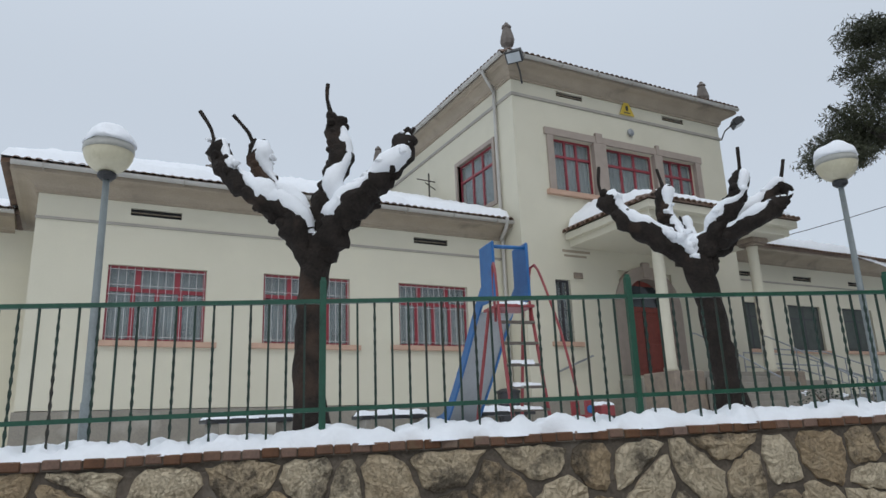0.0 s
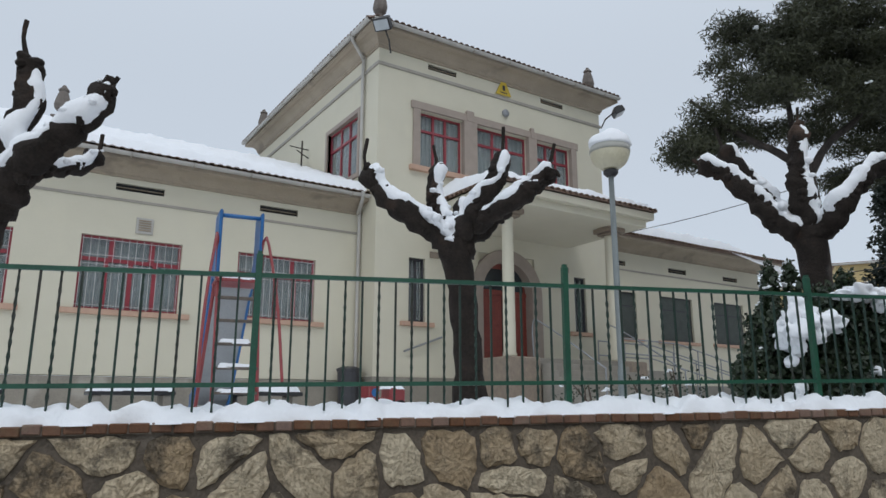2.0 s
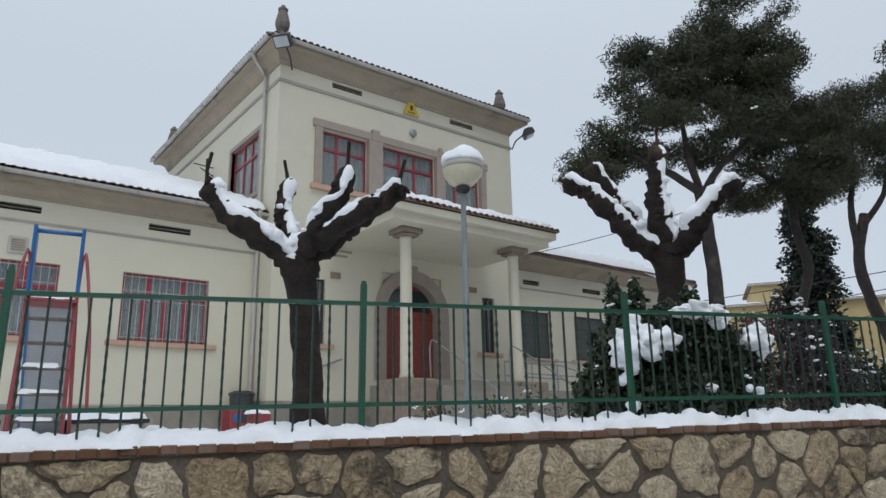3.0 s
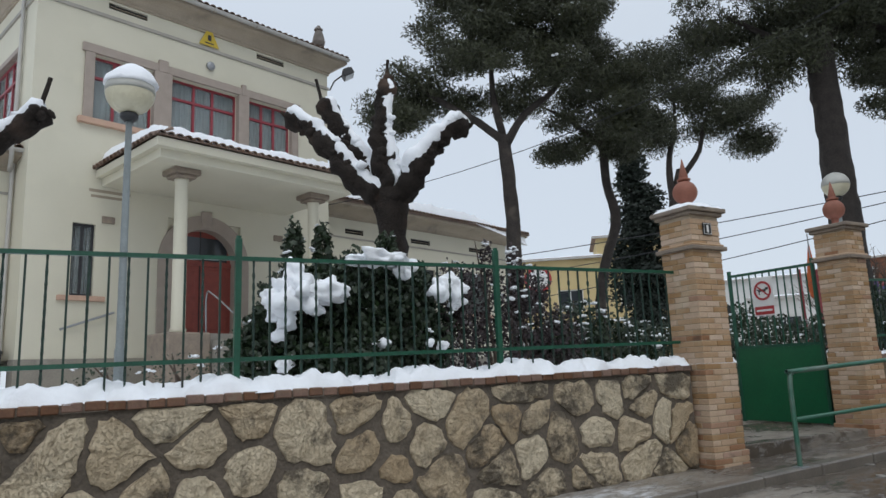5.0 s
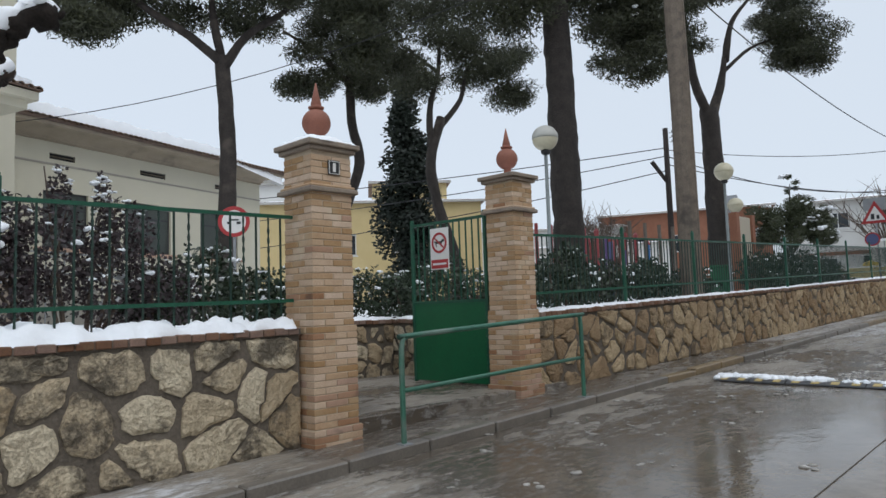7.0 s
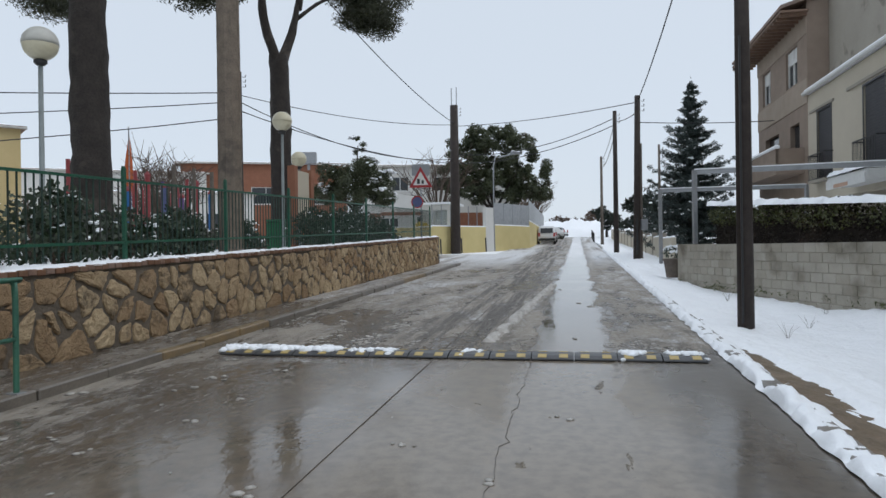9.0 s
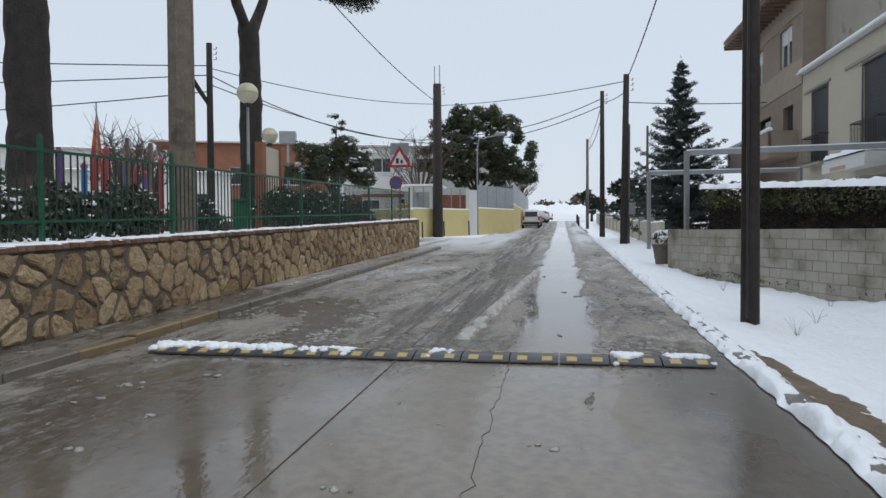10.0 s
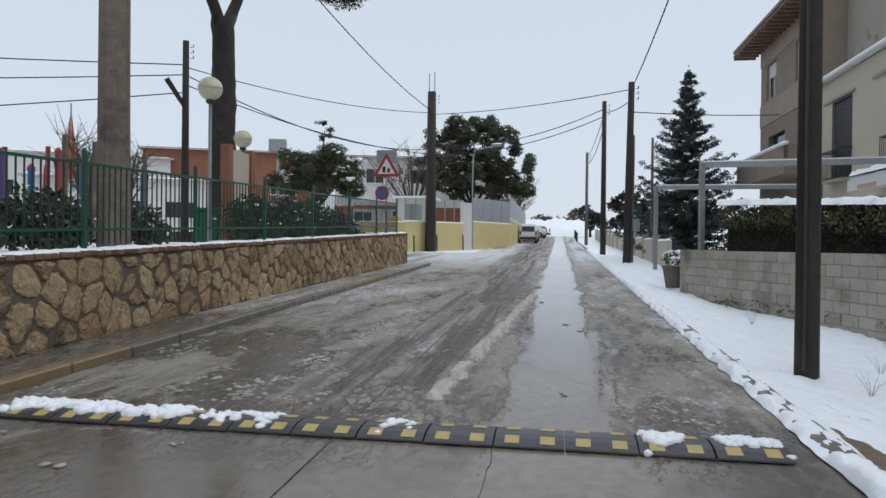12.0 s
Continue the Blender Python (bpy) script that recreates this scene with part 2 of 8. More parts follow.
M["glass"] = glass("window_glass", (0.85, 0.9, 0.9))
M["carglass"] = mat("dark_car_glass", (0.03, 0.035, 0.04), (0.04, 0.045, 0.05), 0.08, 2, bump=0)


def road_material():
    """Wet concrete road: puddles, slush ridges along the wheel tracks, thawed bands."""
    m = bpy.data.materials.new("wet_slushy_concrete")
    m.use_nodes = True
    n, l = m.node_tree.nodes, m.node_tree.links
    b = n["Principled BSDF"]
    pos = n.new("ShaderNodeNewGeometry").outputs["Position"]
    rot = n.new("ShaderNodeVectorRotate")
    rot.rotation_type = "Z_AXIS"
    rot.inputs["Angle"].default_value = radians(17)
    l.new(pos, rot.inputs["Vector"])
    uvw = rot.outputs[0]
    sep = n.new("ShaderNodeSeparateXYZ")
    l.new(uvw, sep.inputs[0])

    def tex(s, stretch=(1, 1, 1), detail=5, rough=0.55):
        mp = n.new("ShaderNodeMapping")
        mp.inputs["Scale"].default_value = stretch
        l.new(uvw, mp.inputs["Vector"])
        t = n.new("ShaderNodeTexNoise")
        t.inputs["Scale"].default_value, t.inputs["Detail"].default_value, t.inputs["Roughness"].default_value = s, detail, rough
        l.new(mp.outputs[0], t.inputs["Vector"])
        return t.outputs["Fac"]

    def rng(f, a, c, lo=0.0, hi=1.0):
        r = n.new("ShaderNodeMapRange")
        for i, v in enumerate((a, c, lo, hi)):
            r.inputs[i + 1].default_value = v
        l.new(f, r.inputs[0])
        return r.outputs[0]

    def op(kind, a, c):
        x = n.new("ShaderNodeMath")
        x.operation = kind
        for sock, v in ((x.inputs[0], a), (x.inputs[1], c)):
            if isinstance(v, (int, float)):
                sock.default_value = v
            else:
                l.new(v, sock)
        return x.outputs[0]

    def mixed(f, a, c):
        x = n.new("ShaderNodeMix")
        x.data_type = "RGBA"
        l.new(f, x.inputs[0])
        for sock, v in ((x.inputs[6], a), (x.inputs[7], c)):
            if isinstance(v, tuple):
                sock.default_value = (*v, 1)
            else:
                l.new(v, sock)
        return x.outputs[2]

    u, v = sep.outputs[0], sep.outputs[1]
    slab = op("MULTIPLY", rng(op("ADD", v, op("MULTIPLY", tex(0.5), 0.5)), 1.6, 1.1), rng(u, 24, 19))
    base = mixed(rng(tex(0.7), 0.35, 0.65), (0.1, 0.077, 0.056), (0.165, 0.132, 0.098))
    base = mixed(op("MULTIPLY", slab, 0.8), base, (0.235, 0.195, 0.148))
    base = mixed(rng(tex(9), 0.4, 0.7, 0, 0.5), base, (0.08, 0.07, 0.06))
    base = mixed(op("MULTIPLY", rng(op("ADD", v, op("MULTIPLY", tex(0.8, (0.5, 1, 1), 6, 0.65), 1.1)), -0.62, -0.9), 0.6), base, (0.05, 0.045, 0.04))
    # slush: streaks along the road past the hump, lumps everywhere near the left kerb
    past = rng(u, 18.5, 21.5)
    side = rng(v, 2.2, 3.8)
    streak = tex(2.2, (0.33, 1, 1), 6, 0.66)
    lump = tex(5.5, (0.7, 1, 1), 6, 0.7)
    patch = tex(0.55, (0.35, 1, 1), 3)
    amount = op("MAXIMUM", op("MULTIPLY", past, 0.95), op("MULTIPLY", side, 0.62))
    heap = op("MULTIPLY", op("MULTIPLY", rng(u, 7.5, 9.5), rng(u, 14.2, 12.8)), rng(v, 2.5, 3.4))
    amount = op("MAXIMUM", amount, op("MULTIPLY", heap, 1.65))
    vw = op("ADD", v, op("MULTIPLY", op("SUBTRACT", tex(1.6, (0.5, 1, 1), 5, 0.65), 0.5), 0.7))
    lane = op("SUBTRACT", 1.0, op("MULTIPLY", rng(vw, -0.95, -0.85), rng(vw, 0.12, 0.0)))   # the thawed wheel track
    amount = op("MULTIPLY", amount, op("MAXIMUM", lane, 0.02))
    amount = op("MULTIPLY", amount, rng(tex(0.42, (0.5, 1, 1), 3), 0.36, 0.56, 0.45, 1.1))
    body = op("ADD", op("MULTIPLY", streak, 0.5), op("ADD", op("MULTIPLY", lump, 0.35), op("MULTIPLY", patch, 0.35)))
    slush = rng(op("ADD", body, op("MULTIPLY", amount, 0.36)), 0.73, 0.81)
    white = op("MULTIPLY", rng(op("ADD", body, op("MULTIPLY", amount, 0.3)), 0.85, 0.95), rng(tex(14, (0.5, 1, 1), 4), 0.42, 0.58, 0.15, 0.85))
    far = rng(u, 37, 47)
    white = op("MAXIMUM", white, op("MULTIPLY", op("MULTIPLY", far, op("MAXIMUM", rng(v, 1.6, 2.6), rng(v, -0.8, -1.4))), rng(tex(0.9, (0.1, 1, 1), 4), 0.36, 0.5)))
    rut = tex(2.6, (0.28, 1, 1), 8, 0.72)
    crumb = rng(tex(11, (0.55, 1, 1), 6, 0.75), 0.52, 0.6)
    rutted = op("MULTIPLY", amount, rng(rut, 0.36, 0.44))
    base = mixed(op("MULTIPLY", rutted, 0.9), base, (0.075, 0.06, 0.046))
    track = op("MULTIPLY", op("MULTIPLY", past, rng(tex(2.7, (0.05, 1.6, 1), 6, 0.65), 0.48, 0.56)), op("MULTIPLY", rng(v, 0.35, 0.6), rng(v, 2.3, 1.7)))
    col = mixed(op("MULTIPLY", op("MULTIPLY", slush, rng(rut, 0.64, 0.46)), 0.9), base, (0.31, 0.268, 0.218))
    col = mixed(white, col, (0.66, 0.66, 0.67))
    col = mixed(op("MULTIPLY", op("MULTIPLY", crumb, amount), 0.75), col, (0.46, 0.43, 0.39))
    col = mixed(op("MULTIPLY", track, 0.82), col, (0.06, 0.048, 0.038))
    l.new(col, b.inputs["Base Color"])
    wet = rng(tex(0.8, (0.6, 1, 1), 3), 0.38, 0.62, 0.05, 0.26)
    rough = op("MAXIMUM", op("ADD", op("MULTIPLY", wet, op("MAXIMUM", lane, 0.25)), op("MULTIPLY", slab, 0.1)), op("MAXIMUM", op("MULTIPLY", slush, 0.55), op("MULTIPLY", rutted, 0.4)))
    l.new(rough, b.inputs["Roughness"])
    b.inputs["Specular IOR Level"].default_value = 0.5
    bp = n.new("ShaderNodeBump")
    bp.inputs["Strength"].default_value, bp.inputs["Distance"].default_value = 0.7, 0.04
    hh = op("ADD", op("ADD", op("MULTIPLY", slush, op("ADD", lump, rut)), op("MULTIPLY", op("MULTIPLY", crumb, amount), 0.5)), op("ADD", op("MULTIPLY", op("MULTIPLY", tex(40), 0.06), op("SUBTRACT", rough, 0.04)), op("MULTIPLY", op("MULTIPLY", tex(4.5, (1, 1.6, 1), 4, 0.6), 0.13), op("MAXIMUM", lane, 0.12))))
    l.new(hh, bp.inputs["Height"])
    l.new(bp.outputs[0], b.inputs["Normal"])
    return m


M["road"] = road_material()
M["roadjoint"] = mat("worn_road_joint", (0.11, 0.09, 0.072), (0.075, 0.062, 0.05), 0.5, 4)


def stone_material(name, pale, warm, lichen, amount):
    """Quarried limestone: each stone its own tone, pitted, with dark lichen and damp in blotches."""
    m = bpy.data.materials.new(name)
    m.use_nodes = True
    n, l = m.node_tree.nodes, m.node_tree.links
    b = n["Principled BSDF"]
    geo = n.new("ShaderNodeNewGeometry")
    info = n.new("ShaderNodeObjectInfo")

    def op(kind, a, c):
        x = n.new("ShaderNodeMath")
        x.operation = kind
        for sock, v in ((x.inputs[0], a), (x.inputs[1], c)):
            if isinstance(v, (int, float)):
                sock.default_value = v
            else:
                l.new(v, sock)
        return x.outputs[0]

    def tex(scale, detail=6, rough=0.6):
        t = n.new("ShaderNodeTexNoise")
        t.inputs["Scale"].default_value, t.inputs["Detail"].default_value, t.inputs["Roughness"].default_value = scale, detail, rough
        l.new(geo.outputs["Position"], t.inputs["Vector"])
        return t.outputs["Fac"]

    def rng(f, a, c, lo=0.0, hi=1.0):
        r = n.new("ShaderNodeMapRange")
        for i, v in enumerate((a, c, lo, hi)):
            r.inputs[i + 1].default_value = v
        l.new(f, r.inputs[0])
        return r.outputs[0]

    def mixed(f, a, c):
        x = n.new("ShaderNodeMix")
        x.data_type = "RGBA"
        l.new(f, x.inputs[0])
        for sock, v in ((x.inputs[6], a), (x.inputs[7], c)):
            if isinstance(v, tuple):
                sock.default_value = (*v, 1)
            else:
                l.new(v, sock)
        return x.outputs[2]

    own = op("FRACT", op("ADD", info.outputs["Random"], geo.outputs["Random Per Island"]), 0)
    tone = op("ADD", op("MULTIPLY", own, 0.7), op("MULTIPLY", tex(6), 0.6))
    col = mixed(rng(tone, 0.3, 0.95), pale, warm)
    col = mixed(rng(tex(11, 7, 0.65), 0.5, 0.68, 0, 0.5), col, tuple(x * 0.6 for x in warm))
    own2 = op("FRACT", op("MULTIPLY", own, 7.31), 0)
    grown = op("ADD", op("ADD", tex(2.6, 9, 0.72), op("MULTIPLY", own2, 0.13)), op("MULTIPLY", tex(0.5, 2), 0.22))
    col = mixed(rng(grown, 0.78 - amount, 0.9 - amount, 0, 0.88), col, lichen)
    pits = rng(tex(48, 4, 0.7), 0.38, 0.5)
    col = mixed(op("MULTIPLY", op("SUBTRACT", 1.0, pits), 0.16), col, tuple(x * 0.35 for x in warm))
    l.new(col, b.inputs["Base Color"])
    b.inputs["Roughness"].default_value = 0.88
    bp = n.new("ShaderNodeBump")
    bp.inputs["Strength"].default_value, bp.inputs["Distance"].default_value = 1.0, 0.032
    l.new(op("ADD", op("MULTIPLY", pits, 0.25), op("ADD", tex(9, 7, 0.65), op("MULTIPLY", tex(30, 5), 0.5))), bp.inputs["Height"])
    l.new(bp.outputs[0], b.inputs["Normal"])
    return m


M["stone"] = stone_material("limestone_rubble", (0.71, 0.605, 0.435), (0.47, 0.35, 0.215), (0.085, 0.07, 0.052), 0.115)
M["ochrestone"] = stone_material("ochre_rubble", (0.57, 0.435, 0.27), (0.34, 0.225, 0.125), (0.1, 0.075, 0.05), 0.06)

# ---- mesh helpers ----
ROADROT = Matrix.Rotation(radians(-17), 4, "Z")      # u along the road, v to its left


def thing(name, m=None, label="", category="", group="", kind=""):
    ob = new(name)
    ob.empty_display_size = 0.2
    ob.matrix_world = m or Matrix()
    return tagged(ob, label, category, group, kind)


def part(name, bm, material, parent=None, label="", smooth=False, m=None):
    me = bpy.data.meshes.new(name)
    bm.normal_update()
    bm.to_mesh(me)
    bm.free()
    if smooth:
        me.shade_smooth()
    me.materials.append(M[material])
    ob = new(name, me)
    ob.parent = parent
    if m:
        ob.matrix_basis = m
    if label:
        ob["label"] = label
    return ob


def again(name, ob, m, parent):
    o = new(name, ob.data)
    o.parent = parent
    o.matrix_basis = m
    return o


def solo(name, bm, material, label, category, kind="", m=None, smooth=False, group=""):
    return tagged(part(name, bm, material, None, "", smooth, m), label, category, group, kind)


def B(*boxes, bevel=0.0):
    """Boxes x0 x1 y0 y1 z0 z1."""
    bm = bmesh.new()
    for b in boxes:
        add_box(bm, *b)
    if bevel:
        bmesh.ops.bevel(bm, geom=bm.edges[:], offset=bevel, segments=1, affect="EDGES")
    return bm


def add_box(bm, x0, x1, y0, y1, z0, z1):
    v = [bm.verts.new((x, y, z)) for z in (z0, z1) for x, y in ((x0, y0), (x1, y0), (x1, y1), (x0, y1))]
    for f in ((3, 2, 1, 0), (4, 5, 6, 7), (0, 1, 5, 4), (1, 2, 6, 5), (2, 3, 7, 6), (3, 0, 4, 7)):
        bm.faces.new([v[i] for i in f])


def add_tube(bm, pts, radii, n=8, rough=0.0, seed=0, cap=True):
    """A tube through the points; rough swells and dents it."""
    pts = [Vector(p) for p in pts]
    radii = radii if isinstance(radii, (list, tuple)) else [radii] * len(pts)
    rings, side = [], None
    for i, p in enumerate(pts):
        d = (pts[min(i + 1, len(pts) - 1)] - pts[max(i - 1, 0)]).normalized()
        if side is None:
            side = d.cross(Vector((0.13, 0.97, 0.21))).normalized()
        side = (side - d * side.dot(d)).normalized()
        up = d.cross(side)
        ring = []
        for k in range(n):
            a = 2 * math.pi * k / n
            q = side * math.cos(a) + up * math.sin(a)
            r = radii[i]
            if rough:
                w = (p + q * radii[i]) * 5 + Vector((seed, 0, 0))
                r *= 1 + rough * (1.5 * noise.noise(w) + 0.9 * noise.noise(w * 2.7))
            ring.append(bm.verts.new(p + q * r))
        rings.append(ring)
    for a, b in zip(rings, rings[1:]):
        for k in range(n):
            bm.faces.new((a[k], a[(k + 1) % n], b[(k + 1) % n], b[k]))
    if cap:
        bm.faces.new(rings[0][::-1])
        bm.faces.new(rings[-1])


def T(pts, radii, n=8, rough=0.0, seed=0):
    bm = bmesh.new()
    add_tube(bm, pts, radii, n, rough, seed)
    return bm


def lathe(profile, n=16):
    """Turned round z: profile of (r, z)."""
    bm = bmesh.new()
    add_tube_rings(bm, profile, n)
    return bm


def add_tube_rings(bm, profile, n):
    rings = [[bm.verts.new((max(r, 0.001) * math.cos(2 * math.pi * k / n), max(r, 0.001) * math.sin(2 * math.pi * k / n), z)) for k in range(n)] for r, z in profile]
    for a, b in zip(rings, rings[1:]):
        for k in range(n):
            bm.faces.new((a[k], a[(k + 1) % n], b[(k + 1) % n], b[k]))
    bm.faces.new(rings[0][::-1])
    bm.faces.new(rings[-1])


def curve_pts(pts, step=0.15):
    """A smooth line through the points (Catmull-Rom)."""
    P = [Vector(p) for p in pts]
    P = [P[0] * 2 - P[1]] + P + [P[-1] * 2 - P[-2]]
    out = []
    for i in range(1, len(P) - 2):
        a, b, c, d = P[i - 1:i + 3]
        k = max(2, int((c - b).length / step))
        for j in range(k):
            t = j / k
            out.append(0.5 * ((2 * b) + (c - a) * t + (2 * a - 5 * b + 4 * c - d) * t * t + (3 * b - a - 3 * c + d) * t ** 3))
    return out + [P[-2]]


def lumpy_snow(x0, x1, y0, y1, z, h, cell=0.12, seed=0.0, edge=0.12, gaps=0.0, wob=0.09, amp=0.6):
    """A lying sheet of snow with rounded, uneven edges; z may be a function of x, y."""
    bm = bmesh.new()
    nx, ny = max(2, int((x1 - x0) / cell)), max(3, int((y1 - y0) / cell))
    zf = z if callable(z) else (lambda x, y: z)
    rows = []
    for i in range(nx + 1):
        row = []
        for j in range(ny + 1):
            x, y = x0 + (x1 - x0) * i / nx, y0 + (y1 - y0) * j / ny
            e = min(i / nx * (x1 - x0), (nx - i) / nx * (x1 - x0), j / ny * (y1 - y0), (ny - j) / ny * (y1 - y0))
            n1 = 0.8 * noise.noise(Vector((x * 1.9, y * 1.9, seed))) + 0.7 * noise.noise(Vector((x * 6, y * 6, seed + 9))) + 0.3 * noise.noise(Vector((x * 14, y * 14, seed)))
            k = min(1, e / edge) if edge else 1
            hh = h * (math.sqrt(max(0, 1 - (1 - k) ** 2)) * (0.78 + amp * n1) - gaps * max(0, -n1))
            if i in (0, nx) or j in (0, ny):
                hh = -0.01
                y += wob * noise.noise(Vector((x * 3.5, y, seed + 3)))
            row.append(bm.verts.new((x, y, zf(x, y) + max(hh, -0.02))))
        rows.append(row)
    for a, b in zip(rows, rows[1:]):
        for j in range(ny):
            bm.faces.new((a[j], b[j], b[j + 1], a[j + 1]))
    return bm


# ---- ground ----
def g(u):
    """Height of the road along its length: a gentle rise, steeper far off."""
    return 0.027 * u if u < 85 else 2.295 + 0.05 * (min(u, 150) - 85) + 0.004 * max(0, u - 150)


def wall_top(u):
    return 1.43 + 0.0135 * u if u < 15 else 1.63 + 0.03 * (u - 16.8)


def yard_z(u, v):
    a = wall_top(min(u, 14)) - 0.06
    b = min(1.63 + 0.03 * (u - 16.8) - 0.12, 1.85)
    k = min(1, max(0, (u - 13.5) / 4))
    return a * (1 - k) + b * k + 0.006 * (v - 5.6)


def sheet(us, vs, zf, skip=None):
    bm = bmesh.new()
    grid = [[bm.verts.new((u, v, zf(u, v))) for v in vs] for u in us]
    for i in range(len(us) - 1):
        for j in range(len(vs) - 1):
            if skip and skip((us[i] + us[i + 1]) / 2, (vs[j] + vs[j + 1]) / 2):
                continue
            bm.faces.new((grid[i][j], grid[i + 1][j], grid[i + 1][j + 1], grid[i][j + 1]))
    for v in [v for v in bm.verts if not v.link_faces]:
        bm.verts.remove(v)
    return bm


def steps_to(a, b, step):
    n = max(1, round((b - a) / step))
    return [a + (b - a) * i / n for i in range(n + 1)]


solo("ground", sheet(steps_to(-600, -20, 60) + steps_to(-10, 160, 5) + steps_to(180, 900, 60), steps_to(-600, -20, 40) + steps_to(-10, 20, 5) + steps_to(40, 600, 40),
                     lambda u, v: g(u) - (0.6 if -11 < v < -4 and 0 <= u <= 60 else 0.08) + (0.0 if u < 160 else 1.5 * noise.noise(Vector((u / 90, v / 90, 1))))),
     "verge_snow", "snow-covered ground reaching to the horizon", "ground", "structure", ROADROT, True)
solo("road", sheet(steps_to(-30, 16, 1) + steps_to(16.2, 42, 0.4) + steps_to(43, 150, 2), steps_to(-2.2, 4.45, 0.35),
                   lambda u, v: g(u) + 0.006 * noise.noise(Vector((u * 0.8, v * 2, 0)))), "road", "wet grey concrete road with slush in the wheel tracks", "road", "structure", ROADROT, True)
solo("side_street", sheet(steps_to(40.8, 54, 1), steps_to(4.45, 40, 1), lambda u, v: g(u) + 0.002), "road", "wet side street with slush beside the stone wall", "road", "structure", ROADROT, True)


def soil_strip(u, v):
    """How far the snow has melted back from the kerb: a muddy strip near by, flecks farther on."""
    d = -2.3 - v
    ragged = 0.5 * noise.noise(Vector((u * 1.3, v * 1.3, 12))) + 0.45 * noise.noise(Vector((u * 4.2, v * 6, 5))) + 0.3 * noise.noise(Vector((u * 11, v * 13, 8)))
    near = max(0.0, min(1.0, (21.0 - u) / 2.5))
    width = 0.1 + 0.19 * near
    return max(0.0, min(1.0, (width - abs(d - 0.05 - width)) / 0.14 + 1.15 * ragged - 0.45 * (1 - near)))


def verge_z(u, v):
    d = -2.3 - v
    n1 = noise.noise(Vector((u * 0.9, v * 0.9, 4))) * 0.05 + noise.noise(Vector((u * 3, v * 3, 7))) * 0.035 + noise.noise(Vector((u * 8, v * 8, 1))) * 0.045
    dip = max(0, min(1, (d - 0.15) / 1.6)) * max(0, min(1, (u - 8) / 5)) * max(0, min(1, (40 - u) / 6)) * max(0.2, min(1, (v + 6.2) / 0.8))
    return g(u) + 0.05 + n1 * min(1, 0.4 + d) - 0.25 * dip - 0.09 * soil_strip(u, v)


solo("snowy_verge", sheet(steps_to(4, 14, 0.2) + steps_to(14.07, 30, 0.07) + steps_to(30.2, 40, 0.2) + steps_to(41, 110, 1.0), steps_to(-6.2, -3.6, 0.13) + steps_to(-3.54, -2.3, 0.062), verge_z),
     "verge_snow", "trodden white snow on the grass verge beside the kerb", "snow", "structure", ROADROT, True)
solo("snow_bank", sheet(steps_to(-10, 60, 2), [-40, -20, -10, -6.1], lambda u, v: g(u) + 0.1), "verge_snow", "snow-covered plots behind the verge", "snow", "structure", ROADROT, True)

# pavement on the left, raised behind a kerb
pav = solo("pavement", sheet(steps_to(-30, 40.8, 0.5), steps_to(4.6, 5.75, 0.23), lambda u, v: g(u) + 0.09 + 0.004 * noise.noise(Vector((u * 2, v * 4, 2)))),
           "road", "wet concrete pavement with slush along the stone wall", "pavement", "structure", ROADROT, True)
kerb_l = thing("kerb_left", ROADROT, "wet stone kerb with worn yellow stretches", "kerb", kind="structure")
kb = B((0, 0.98, -0.075, 0.09, -0.2, 0.0), bevel=0.015)
k0 = part("kerb_stone", kb, "kerb", kerb_l, m=Matrix.Translation((-12, 4.53, g(-12) + 0.1)))
k1 = part("kerb_stone", B((0, 0.98, -0.075, 0.09, -0.2, 0.0), bevel=0.015), "yellowkerb", kerb_l, "worn yellow-painted kerb stone", m=Matrix.Translation((19, 4.53, g(19) + 0.1)))
for i in range(-11, 41):
    if i != 19:
        again("kerb_stone", k1 if i in (20, 21, 31, 32, 33) else k0, Matrix.Translation((i, 4.53 + 0.012 * math.sin(i * 7.3), g(i + 0.5) + 0.09)) @ Matrix.Rotation(-0.027, 4, "Y"), kerb_l)
kerb_r = thing("kerb_right", ROADROT, "low kerb edge under a ridge of snow", "kerb", kind="structure")
k2 = part("kerb_stone", B((0, 0.98, -0.09, 0.09, -0.2, 0.0), bevel=0.015), "kerb", kerb_r, m=Matrix.Translation((5, -2.3, g(5) + 0.04)))
for i in range(6, 70):
    again("kerb_stone", k2, Matrix.Translation((i, -2.3, g(i + 0.5) + 0.035)) @ Matrix.Rotation(-0.027, 4, "Y"), kerb_r)
solo("kerb_snow_ridge", lumpy_snow(8, 60, -2.36, -2.15, lambda u, v: g(u) + 0.022, 0.075, 0.03, 5.0, 0.08, 0.9, 0.05, 1.0), "snow", "narrow ridge of snow left along the road edge", "snow", "stuff", ROADROT, True)


# schoolyard and park behind the wall
def entry(u, v):
    return 13.6 < u < 17.5 and v < 8.6


solo("yard", sheet(steps_to(-45, 13, 1) + [13.6, 14.5, 15.5, 16.5, 17.5] + steps_to(18, 40.7, 1), [5.6, 6.2, 7, 7.8, 8.6] + steps_to(9.5, 70, 1.5), lambda u, v: yard_z(u, v) + 0.03 * noise.noise(Vector((u, v, 0))), entry),
     "verge_snow", "snow-covered schoolyard and park behind the wall", "ground", "structure", ROADROT, True)
solo("entry_path", B((13.4, 17.6, 5.3, 8.8, 0.2, 0.64), bevel=0.015), "road", "wet concrete landing inside the gate, one step up", "path", "structure", ROADROT)


